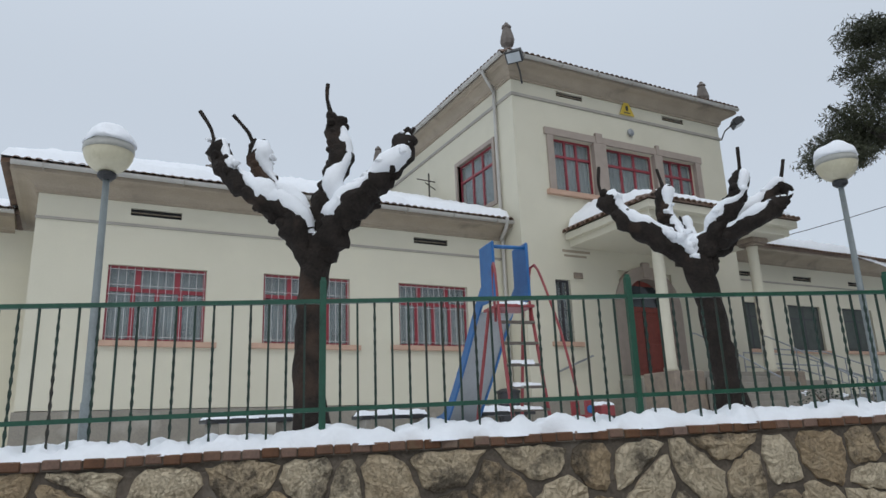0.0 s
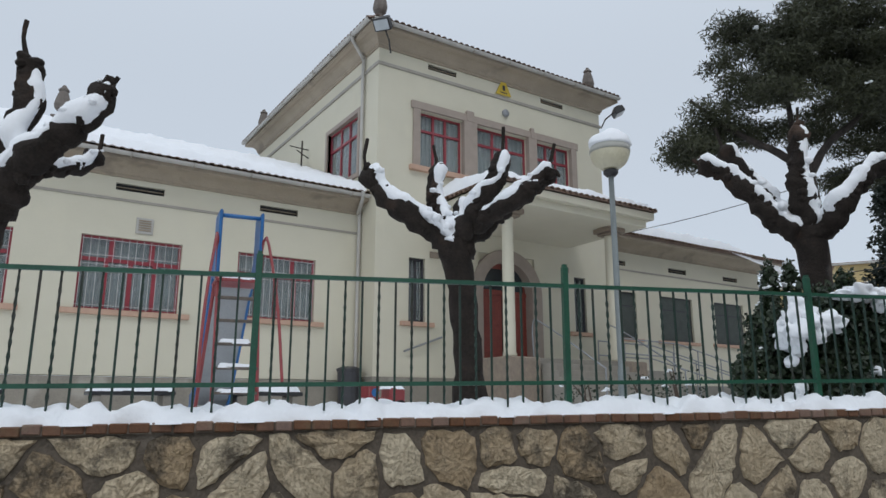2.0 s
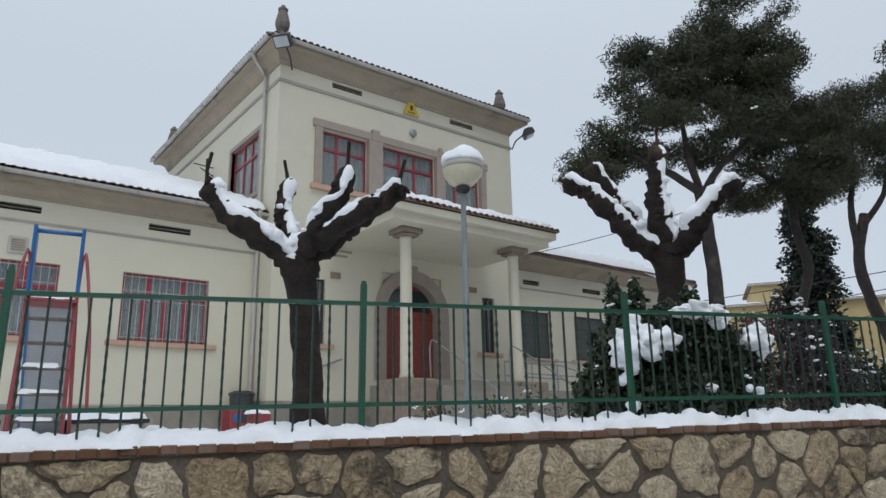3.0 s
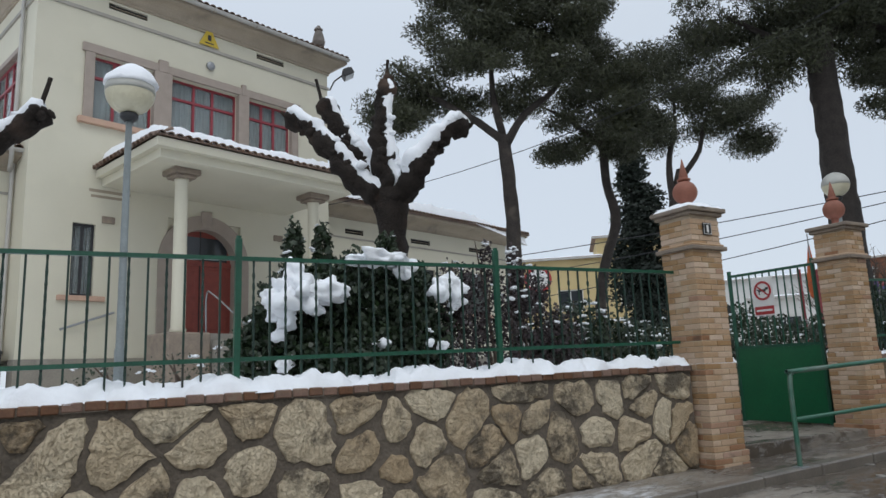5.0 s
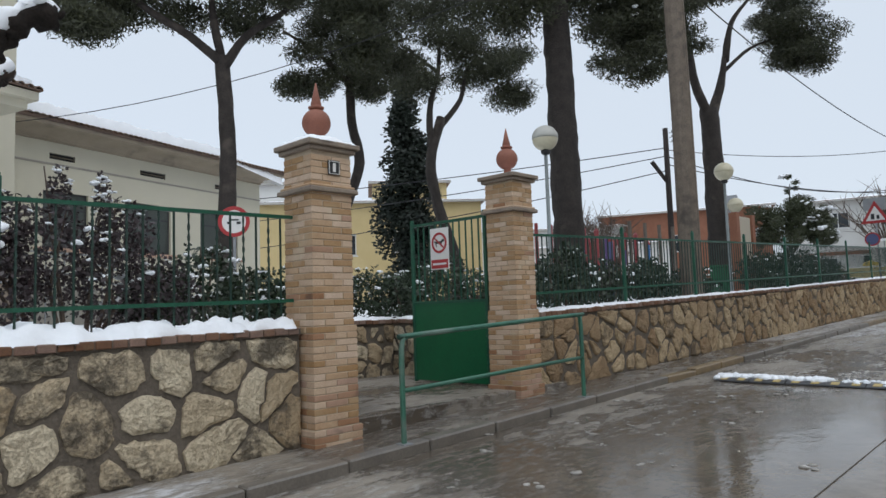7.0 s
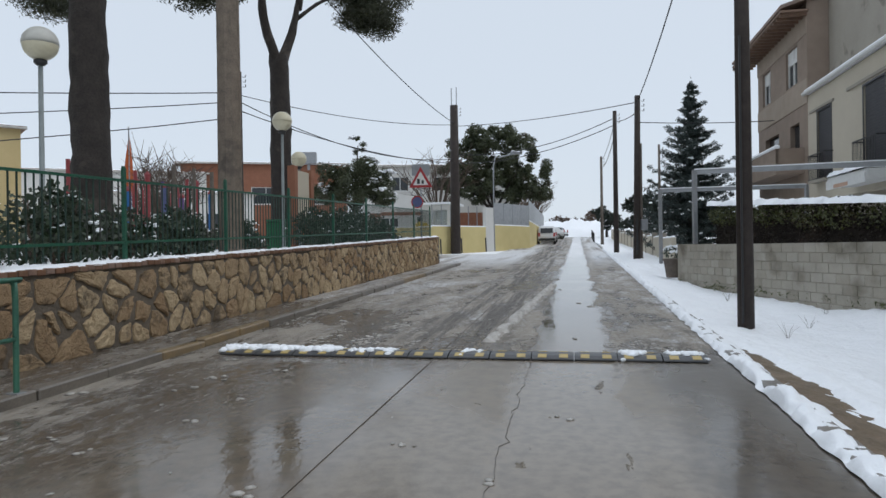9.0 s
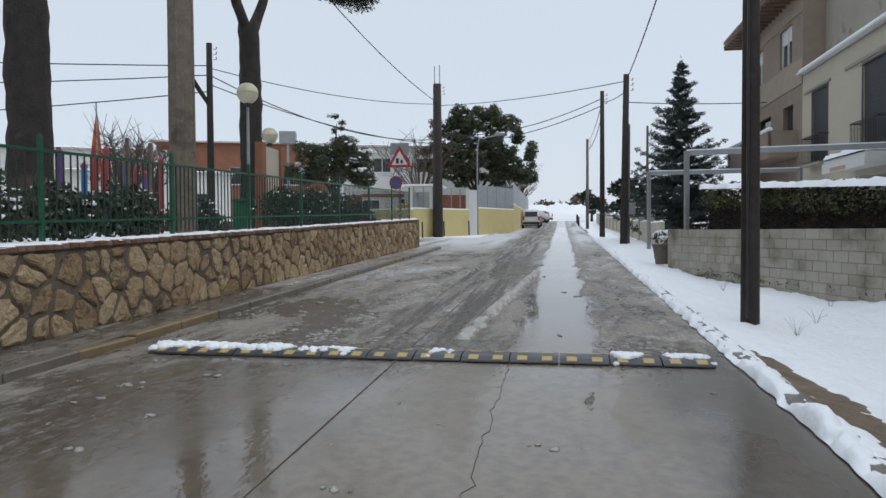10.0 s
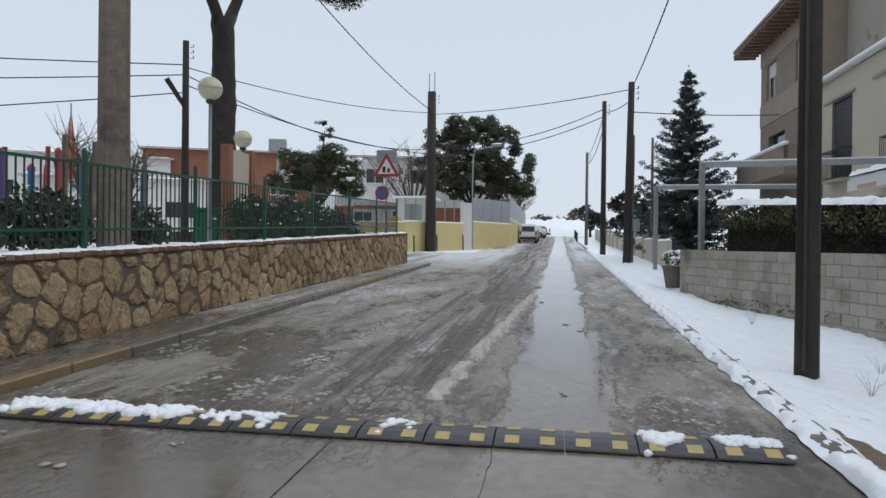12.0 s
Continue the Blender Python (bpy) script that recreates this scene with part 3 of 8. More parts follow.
# ---- rubble stone walls ----
def clip(poly, p, q):
    """Keeps the part of poly nearer to p than to q."""
    mid, d = ((p[0] + q[0]) / 2, (p[1] + q[1]) / 2), (q[0] - p[0], q[1] - p[1])
    side = [(x - mid[0]) * d[0] + (y - mid[1]) * d[1] for x, y in poly]
    out = []
    for i in range(len(poly)):
        a, b, sa, sb = poly[i - 1], poly[i], side[i - 1], side[i]
        if (sa < 0) != (sb < 0):
            k = sa / (sa - sb)
            out.append((a[0] + (b[0] - a[0]) * k, a[1] + (b[1] - a[1]) * k))
        if sb < 0:
            out.append(b)
    return out


def rubble(u0, u1, bot, top, size, rng, joint=0.03):
    """Irregular stones that fill a wall face: lists of outlines in (u, z)."""
    seeds = []
    n = max(1, round((u1 - u0) / size))
    for i in range(n):
        u = u0 + (i + 0.5) * (u1 - u0) / n
        b, t = bot(u), top(u)
        rows = max(1, round((t - b) / (size * 0.9)))
        for j in range(rows):
            z = b + (j + 0.5 + (0.25 if i % 2 else -0.25)) * (t - b) / rows
            seeds.append((u + rng.uniform(-0.5, 0.5) * size, min(t - 0.06, max(b + 0.05, z + rng.uniform(-0.42, 0.42) * size))))
    out = []
    for p in seeds:
        b, t = bot(p[0]), top(p[0])
        poly = [(max(u0, p[0] - 0.8), b), (min(u1, p[0] + 0.8), b), (min(u1, p[0] + 0.8), t), (max(u0, p[0] - 0.8), t)]
        for q in seeds:
            if q is not p and abs(q[0] - p[0]) < 1.2 and (q[0] - p[0]) ** 2 + (q[1] - p[1]) ** 2 > 1e-6:
                poly = clip(poly, p, q)
                if len(poly) < 3:
                    break
        if len(poly) < 3:
            continue
        c = (sum(x for x, _ in poly) / len(poly), sum(y for _, y in poly) / len(poly))
        r = max(math.hypot(x - c[0], y - c[1]) for x, y in poly)
        area = abs(sum(poly[k - 1][0] * poly[k][1] - poly[k][0] * poly[k - 1][1] for k in range(len(poly)))) / 2
        if r < 0.07 or area < 0.008:
            continue
        k = max(0.5, 1 - joint * rng.choice((0.25, 0.5, 0.8, 1.2, 1.8)) / (math.sqrt(area) * 0.5))
        poly = [(c[0] + (x - c[0]) * k, c[1] + (y - c[1]) * k) for x, y in poly]
        for cut in (0.2,):                                   # knock the corners off
            q = []
            for i in range(len(poly)):
                a, d = poly[i], poly[(i + 1) % len(poly)]
                q += [(a[0] + (d[0] - a[0]) * cut, a[1] + (d[1] - a[1]) * cut), (d[0] + (a[0] - d[0]) * cut, d[1] + (a[1] - d[1]) * cut)]
            poly = q
        q = []
        for i in range(len(poly)):                            # ragged edges
            a, d = poly[i], poly[(i + 1) % len(poly)]
            nn = max(1, round(math.hypot(d[0] - a[0], d[1] - a[1]) / 0.055))
            for w in range(nn):
                x, y = a[0] + (d[0] - a[0]) * w / nn, a[1] + (d[1] - a[1]) * w / nn
                q.append((x + 0.03 * noise.noise(Vector((x * 11, y * 11, 1))), y + 0.03 * noise.noise(Vector((x * 11, y * 11, 8)))))
        poly = q
        j = 0.022 * math.sqrt(area)
        out.append((c, [(x - c[0] + rng.uniform(-j, j), y - c[1] + rng.uniform(-j, j)) for x, y in poly]))
    return out


def add_stone(bm, c, poly, rng, proud=0.035):
    """One stone proud of the face at v = 0, towards -v."""
    rings = []
    for k, d in ((1.0, 0.02), (0.95, -proud * 0.55), (0.72, -proud * rng.uniform(0.85, 1.2))):
        rings.append([bm.verts.new((c[0] + x * k, d + (rng.uniform(-0.3, 0.3) * proud if d < 0 else 0), c[1] + z * k)) for x, z in poly])
    for a, b in zip(rings, rings[1:]):
        for i in range(len(poly)):
            bm.faces.new((a[i], a[(i + 1) % len(poly)], b[(i + 1) % len(poly)], b[i]))
    mid = bm.verts.new((c[0], -proud * rng.uniform(0.8, 1.3), c[1]))
    for i in range(len(poly)):
        bm.faces.new((rings[-1][i], rings[-1][(i + 1) % len(poly)], mid))


def stone_wall(name, m, u0, u1, bot, top, label, size=0.3, near=None, thick=0.34, seed=1, coping=True, snow=0.1, joint=0.03, stone="stone"):
    """A mortared rubble wall on the line v = 0 (face towards -v), brick coping, snow on it."""
    rng = random.Random(seed)
    wall = thing(name, m, label, "wall", kind="structure")
    core = bmesh.new()
    us = steps_to(u0, u1, 1.0)
    ring = [[core.verts.new(p) for p in ((u, 0, bot(u) - 0.3), (u, thick, bot(u) - 0.3), (u, thick, top(u) - 0.07), (u, 0, top(u) - 0.07))] for u in us]
    for a, b in zip(ring, ring[1:]):
        for k in range(4):
            core.faces.new((a[k], b[k], b[(k + 1) % 4], a[(k + 1) % 4]))
    core.faces.new(ring[0])
    core.faces.new(ring[-1][::-1])
    bmesh.ops.recalc_face_normals(core, faces=core.faces[:])
    part("mortar", core, "mortar", wall, "dark grey mortar bed")
    rest = bmesh.new()
    for c, poly in rubble(u0, u1, bot, lambda u: top(u) - 0.075, size, rng, joint):
        if near and near(c[0]):
            bm = bmesh.new()
            add_stone(bm, (0, 0), poly, rng)
            bmesh.ops.recalc_face_normals(bm, faces=bm.faces[:])
            part("stone", bm, stone, wall, m=Matrix.Translation((c[0], 0, c[1])))
        else:
            add_stone(rest, c, poly, rng)
    if rest.verts:
        bmesh.ops.recalc_face_normals(rest, faces=rest.faces[:])
        tagged(part("stonework", rest, stone, wall), kind="stuff")
    else:
        rest.free()
    if coping:
        first = None
        u = u0
        while u < u1 - 0.1:
            w = 0.135 * rng.uniform(0.9, 1.12)
            mm = Matrix.Translation((u, rng.uniform(-0.008, 0.008), top(u + 0.06) - 0.07 + rng.uniform(-0.007, 0.005))) @ Matrix.Rotation(rng.uniform(-0.012, 0.012), 4, "Y") @ Matrix.Diagonal((min(w, u1 - u) / 0.135, 1, 1, 1))
            if first is None:
                first = part("brick", B((0.005, 0.13, -0.045, thick + 0.03, 0.0, 0.068), bevel=0.008), "copebrick", wall, m=mm)
            else:
                again("brick", first, mm, wall)
            u += w
        bed = bmesh.new()
        ring = [[bed.verts.new(p) for p in ((q, -0.03, top(q) - 0.075), (q, thick + 0.02, top(q) - 0.075), (q, thick + 0.02, top(q) - 0.012), (q, -0.03, top(q) - 0.012))] for q in us]
        for a, b in zip(ring, ring[1:]):
            for k in range(4):
                bed.faces.new((a[k], b[k], b[(k + 1) % 4], a[(k + 1) % 4]))
        bed.faces.new(ring[0])
        bed.faces.new(ring[-1][::-1])
        bmesh.ops.recalc_face_normals(bed, faces=bed.faces[:])
        part("coping_bed", bed, "mortar", wall)
    if snow:
        solo(name + "_snow", lumpy_snow(u0 + 0.02, u1 - 0.02, -0.02, thick + 0.08, lambda u, v: top(u) - 0.004, snow, 0.04, seed, 0.13, 0.7, 0.09, 0.75), "snow", "soft melting snow lying along the wall coping", "snow", "stuff", m, True)
    return wall


stone_wall("wall_schoolyard", ROADROT @ Matrix.Translation((0, 5.38, 0)), -6, 13.12, lambda u: g(u) + 0.05, wall_top, "pale limestone rubble retaining wall with red brick coping", 0.4, lambda u: -2 < u, seed=3, snow=0.13, joint=0.019)
stone_wall("wall_park", ROADROT @ Matrix.Translation((0, 5.38, 0)), 16.95, 40.6, lambda u: g(u) + 0.05, wall_top, "ochre rubble retaining wall with brick coping", 0.36, lambda u: u < 25, seed=5, snow=0.032, joint=0.026, stone="ochrestone")
stone_wall("wall_street_end", ROADROT @ Matrix.Translation((40.94, 0, 0)) @ Matrix.Rotation(radians(90), 4, "Z"), 5.38, 30, lambda u: 1.1, lambda u: wall_top(40.6), "rubble wall turning into the side street", 0.32, None, seed=6, snow=0.045, stone="ochrestone")
stone_wall("wall_entry_back", ROADROT @ Matrix.Translation((0, 8.55, 0)), 13.3, 17.6, lambda u: 0.5, lambda u: 1.58, "rubble wall behind the gate landing", 0.3, None, seed=7, snow=0.05)
stone_wall("wall_entry_side", ROADROT @ Matrix.Translation((13.62, 0, 0)) @ Matrix.Rotation(radians(90), 4, "Z"), 5.8, 8.55, lambda u: 0.5, lambda u: 1.56, "rubble wall beside the gate landing", 0.3, None, seed=8, snow=0.05)
stone_wall("wall_entry_flank", ROADROT @ Matrix.Translation((17.2, 0, 0)) @ Matrix.Rotation(radians(-90), 4, "Z"), -8.55, -5.7, lambda u: 0.5, lambda u: 1.58, "rubble wall behind the open gate", 0.3, None, seed=9, snow=0.05)


# ---- brick gate pillars ----
def pillar(name, u0, v0, w, d, base, cap_z, label):
    rng = random.Random(int(u0 * 10))
    p = thing(name, ROADROT @ Matrix.Translation((u0, v0, 0)), label, "gate pillar", "gate pillars")
    part("core", B(*[(0.007 - o, w - 0.007 + o, 0.007 - o, d - 0.007 + o, base + a, min(cap_z, base + b)) for a, b, o in ((-0.3, 0.194, 0.045), (0.198, 1.184, 0.02), (1.188, 9, 0.0))]), "joint", p)
    ch = 0.066
    n = int((cap_z - base) / ch)
    meshes = {}

    def brick(x0, x1, y0, y1, z, h=0.057):
        tone = "redderbrick" if rng.random() < (0.4 if z < base + 0.6 else 0.05) else "brick"
        key = (round(x1 - x0, 3), round(y1 - y0, 3), h, tone)
        mm = Matrix.Translation((x0 + rng.uniform(-0.003, 0.003), y0 + rng.uniform(-0.003, 0.003), z))
        if key in meshes:
            again("brick", meshes[key], mm, p)
        else:
            meshes[key] = part("brick", B((0, x1 - x0, 0, y1 - y0, 0, h), bevel=0.004), tone, p, m=mm)

    for i in range(n):
        z = base + i * ch
        out = 0.045 if i < 3 else 0.02 if i < 18 else 0.0          # stepped foot
        a, b, c, e = -out, w + out, -out, d + out
        s, j = 0.13, 0.01
        if i % 2:
            mid = (a + b) / 2
            brick(a, mid - j / 2, c, c + s, z)
            brick(mid + j / 2, b, c, c + s, z)
            brick(a, mid - j / 2, e - s, e, z)
            brick(mid + j / 2, b, e - s, e, z)
            for x0 in (a, b - s):
                brick(x0, x0 + s, c + s + j, e - s - j, z)
        else:
            mid = (c + e) / 2
            for x0 in (a, b - s):
                brick(x0, x0 + s, c, mid - j / 2, z)
                brick(x0, x0 + s, mid + j / 2, e, z)
            brick(a + s + j, b - s - j, c, c + s, z)
            brick(a + s + j, b - s - j, e - s, e, z)
    for z, o, h in ((cap_z - 0.42, 0.055, 0.05), (cap_z - 0.37, 0.03, 0.03), (cap_z, 0.04, 0.045), (cap_z + 0.045, 0.075, 0.055)):
        part("cap_moulding", B((-o, w + o, -o, d + o, z, z + h), bevel=0.01), "capstone" if h > 0.04 else "brick", p)
    part("snow_cap", lumpy_snow(-0.06, w + 0.06, -0.06, d + 0.06, cap_z + 0.1, 0.07 if u0 < 15 else 0.012, 0.05, u0, 0.12), "snow", p, "thin snow on the cap", True)
    fin = thing("ball_finial", ROADROT @ Matrix.Translation((u0 + w / 2, v0 + d / 2, cap_z + 0.1)), "terracotta ball finial with a pointed spike on the pillar cap", "finial", "ball finials")
    ball = [(0.09, 0), (0.09, 0.03), (0.05, 0.05), (0.05, 0.1)] + [(0.15 * math.sin(a), 0.25 - 0.15 * math.cos(a)) for a in [0.32 + 2.5 * k / 10 for k in range(11)]]
    part("ball", lathe(ball, 20), "terracotta", fin, smooth=True)
    part("spike", lathe([(0.05, 0.385), (0.08, 0.4), (0.085, 0.42), (0.05, 0.432), (0.058, 0.45), (0.035, 0.54), (0.006, 0.68)], 14), "terracotta", fin, smooth=True)
    return p


P1 = pillar("gate_pillar", 13.17, 5.2, 0.5, 0.48, 0.42, 3.36, "buff brick gate pillar with a stepped cap and snow")
P2 = pillar("gate_pillar", 16.45, 5.25, 0.43, 0.48, 0.5, 3.42, "buff brick gate pillar carrying the hinged gate")
plate = thing("number_plate", ROADROT @ Matrix.Translation((13.44, 5.19, 3.2)), "small dark enamel plate with a pale bar", "plate")
part("plate", B((-0.075, 0.075, -0.012, 0.0, -0.075, 0.075), bevel=0.004), "black", plate)
part("border", B((-0.065, 0.065, -0.014, -0.011, -0.066, -0.06), (-0.065, 0.065, -0.014, -0.011, 0.06, 0.066), (-0.066, -0.06, -0.014, -0.011, -0.066, 0.066), (0.06, 0.066, -0.014, -0.011, -0.066, 0.066)), "signwhite", plate)
part("bar", B((-0.018, 0.018, -0.015, -0.012, -0.045, 0.045)), "signwhite", plate)


# ---- fence ----
def twisted(h):
    bm = bmesh.new()
    s, n = 0.0085, 44
    rings = []
    for i in range(n + 1):
        a = i * 0.4
        w = s * (1.0 + (0.35 if i % 4 in (1, 2) else -0.1) * (3 < i < n - 3))
        rings.append([bm.verts.new((w * math.cos(a + k * math.pi / 2) * 1.2, w * math.sin(a + k * math.pi / 2) * 1.2, h * i / n)) for k in range(4)])
    for a, b in zip(rings, rings[1:]):
        for k in range(4):
            bm.faces.new((a[k], a[(k + 1) % 4], b[(k + 1) % 4], b[k]))
    return bm


def fence(name, u0, posts, top, label, spacing, twist, last=None):
    f = thing(name, ROADROT, label, "fence", kind="structure")
    v = 5.52
    post = bar = tw = rail = None
    for u in posts:
        mm = Matrix.Translation((u, v, top(u) - 0.03)) @ Matrix.Rotation(0.008 * math.sin(u * 5), 4, "Y")
        if post is None:
            bm = B((-0.026, 0.026, -0.026, 0.026, 0, 1.3), bevel=0.004)
            add_box(bm, -0.018, 0.018, -0.018, 0.018, 1.3, 1.325)
            post = part("post", bm, "green", f, m=mm)
        else:
            again("post", post, mm, f)
    ends = [u0] + list(posts) + ([last] if last else [])
    for a, b in zip(ends, ends[1:]):
        ln, sl = b - a, math.atan2(top(b) - top(a), b - a)
        for h in (0.26, 1.1):
            part("rail", B((0, ln, -0.02, 0.02, -0.017, 0.017)), "green", f, m=Matrix.Translation((a, v, top(a) + h)) @ Matrix.Rotation(-sl, 4, "Y"))
        n = max(1, round(ln / spacing))
        for i in range(1, n):
            u = a + ln * i / n
            mm = Matrix.Translation((u, v, top(u) + 0.06))
            if twist and i % 2:
                if tw is None:
                    tw = part("twisted_bar", twisted(1.04), "greenbar", f, m=mm)
                else:
                    again("twisted_bar", tw, mm, f)
            elif bar is None:
                bar = part("bar", B((-0.008, 0.008, -0.008, 0.008, 0, 1.04)), "greenbar", f, m=mm)
            else:
                again("bar", bar, mm, f)
    return f


fence("fence_schoolyard", -5.2, [-2.52, 0.09, 2.7, 5.32, 7.95, 10.56], wall_top, "green steel fence with plain and twisted bars on the wall", 0.1374, True, 13.15)
fence("fence_park", 16.95, [19.78, 22.55, 25.26, 28.0, 30.8, 33.8, 36.8, 39.7], wall_top, "green steel fence with plain bars on the park wall", 0.125, False)

# gate, swung open inwards
gate = thing("gate", ROADROT @ Matrix.Translation((16.62, 5.9, 0.66)) @ Matrix.Rotation(radians(90), 4, "Z"), "green steel gate leaf standing open, solid below and barred above", "gate")
part("panel", B((0.02, 1.5, -0.012, 0.012, 0.0, 1.16), bevel=0.003), "gategreen", gate)
for x in (0.0, 1.48):
    part("stile", B((x - 0.02, x + 0.03, -0.025, 0.025, -0.03, 2.45), bevel=0.004), "green", gate)
for z in (1.17, 2.36):
    part("rail", B((0.0, 1.5, -0.022, 0.022, z - 0.02, z + 0.02)), "green", gate)
gb = None
for i in range(1, 12):
    mm = Matrix.Translation((1.48 * i / 12, 0, 1.18))
    gb = again("bar", gb, mm, gate) if gb else part("bar", B((-0.009, 0.009, -0.009, 0.009, 0, 1.18)), "green", gate, m=mm)
dog = thing("warning_sign", ROADROT @ Matrix.Translation((16.57, 6.75, 2.62)) @ Matrix.Rotation(radians(-90), 4, "Z"), "white sign with a red ring and dog shape on the gate", "sign")
part("board", B((-0.19, 0.19, -0.01, 0.0, -0.31, 0.31), bevel=0.004), "signwhite", dog)


def ring_bm(r0, r1, y, n=24, cx=0.0, cz=0.0, th=0.004):
    bm = bmesh.new()
    vs = [[bm.verts.new((cx + r * math.cos(2 * math.pi * k / n), yy, cz + r * math.sin(2 * math.pi * k / n))) for k in range(n)] for r, yy in ((r0, y + th), (r0, y), (r1, y), (r1, y + th))]
    for a, b in zip(vs, vs[1:]):
        for k in range(n):
            bm.faces.new((a[k], b[k], b[(k + 1) % n], a[(k + 1) % n]))
    return bm


part("ring", ring_bm(0.12, 0.155, -0.016, 24, 0, 0.09), "signred", dog)
bm = B((-0.075, 0.06, -0.014, -0.01, 0.075, 0.115), (0.05, 0.1, -0.014, -0.01, 0.1, 0.14), (-0.07, -0.055, -0.014, -0.01, 0.03, 0.08), (0.03, 0.045, -0.014, -0.01, 0.03, 0.08), (-0.11, -0.07, -0.014, -0.01, 0.1, 0.115))
part("dog_shape", bm, "black", dog)
bm = B((-0.13, 0.13, -0.018, -0.014, -0.012, 0.012))
bmesh.ops.transform(bm, matrix=Matrix.Translation((0, 0, 0.09)) @ Matrix.Rotation(radians(40), 4, "Y"), verts=bm.verts[:])
part("slash", bm, "signred", dog)
part("caption_band", B((-0.17, 0.17, -0.014, -0.01, -0.29, -0.16)), "signred", dog)
part("caption_bar", B((-0.14, 0.14, -0.017, -0.014, -0.24, -0.21)), "signwhite", dog)

# street handrail in front of the gate
hr = thing("handrail", ROADROT @ Matrix.Translation((13.7, 4.53, 0.0)), "worn green tubular steel handrail at the kerb", "handrail")
za, zb = g(13.7) + 0.1, g(16.82) + 0.1
part("frame", T(curve_pts([(0, 0, za - 0.1), (0, 0, za + 0.9), (0.06, 0, za + 1.0), (0.2, 0, za + 1.02), (2.95, 0, zb + 1.04), (3.08, 0, zb + 1.02), (3.12, 0, zb + 0.9), (3.12, 0, zb - 0.1)], 0.08), 0.027, 10), "railgreen", hr, smooth=True)
part("crossbar", T([(0, 0, za + 0.5), (3.12, 0, zb + 0.5)], 0.022, 10), "railgreen", hr, smooth=True)
for x, z in ((0, za), (3.12, zb)):
    part("foot_plate", B((x - 0.06, x + 0.06, -0.06, 0.06, z - 0.03, z + 0.012), bevel=0.004), "metal", hr)
ir = thing("entry_handrail", ROADROT @ Matrix.Translation((14.6, 7.9, 0.56)), "grey tubular handrail on the gate landing", "handrail")
part("tube", T(curve_pts([(0, 0, 0), (0, 0, 0.85), (0.05, 0, 0.92), (-0.9, 0.5, 1.0)], 0.1), 0.02, 8), "metal", ir, smooth=True)

# rubber speed hump
hump = thing("speed_hump", ROADROT @ Matrix.Translation((19.62, 0, 0)), "black rubber speed hump with yellow blocks, partly under snow", "speed hump")
prof = [(-0.24, 0.0), (-0.235, 0.012), (-0.14, 0.04), (-0.05, 0.052), (0.05, 0.052), (0.14, 0.04), (0.235, 0.012), (0.24, 0.0)]
seg = bmesh.new()
rings = [[seg.verts.new((x, y, z)) for x, z in prof] for y in (0.006, 0.484)]
for k in range(len(prof) - 1):
    seg.faces.new((rings[0][k], rings[1][k], rings[1][k + 1], rings[0][k + 1]))
for r in rings:
    seg.faces.new(r)
bmesh.ops.recalc_face_normals(seg, faces=seg.faces[:])
hz = g(19.62) + 0.004
s0 = b0 = None
for i in range(12):
    v = -1.95 + i * 0.49
    mm = Matrix.Translation((0.01 * math.sin(i * 3.1), v, hz)) @ Matrix.Rotation(0.012 * math.sin(i * 5.0), 4, "Z")
    s0 = again("rubber_segment", s0, mm, hump) if s0 else part("rubber_segment", seg, "rubber", hump, m=mm)
    for k in range(2):
        for sgn in (-1, 1):
            yb = bmesh.new()
            vs = [yb.verts.new((sgn * x, y, z + 0.004)) for x, z in (((0.205, 0.0215), (0.1, 0.0455)) if sgn < 0 else ((0.13, 0.0425), (0.03, 0.0525))) for y in (0.0, 0.1)]
            yb.faces.new((vs[0], vs[1], vs[3], vs[2]))
            lo = [yb.verts.new(q.co - Vector((0, 0, 0.006))) for q in vs]
            for a, b in ((0, 1), (1, 3), (3, 2), (2, 0)):
                yb.faces.new((vs[a], vs[b], lo[b], lo[a]))
            bmesh.ops.recalc_face_normals(yb, faces=yb.faces[:])
            part("yellow_block", yb, "humpyellow", hump, m=mm @ Matrix.Translation((0, 0.07 + k * 0.245, 0)))
HUMP_SNOW = ((2.3, 3.95, 0.06, 210), (1.7, 2.25, 0.04, 50), (0.6, 0.85, 0.035, 18), (-1.4, -1.0, 0.05, 45), (-1.95, -1.5, 0.045, 40))


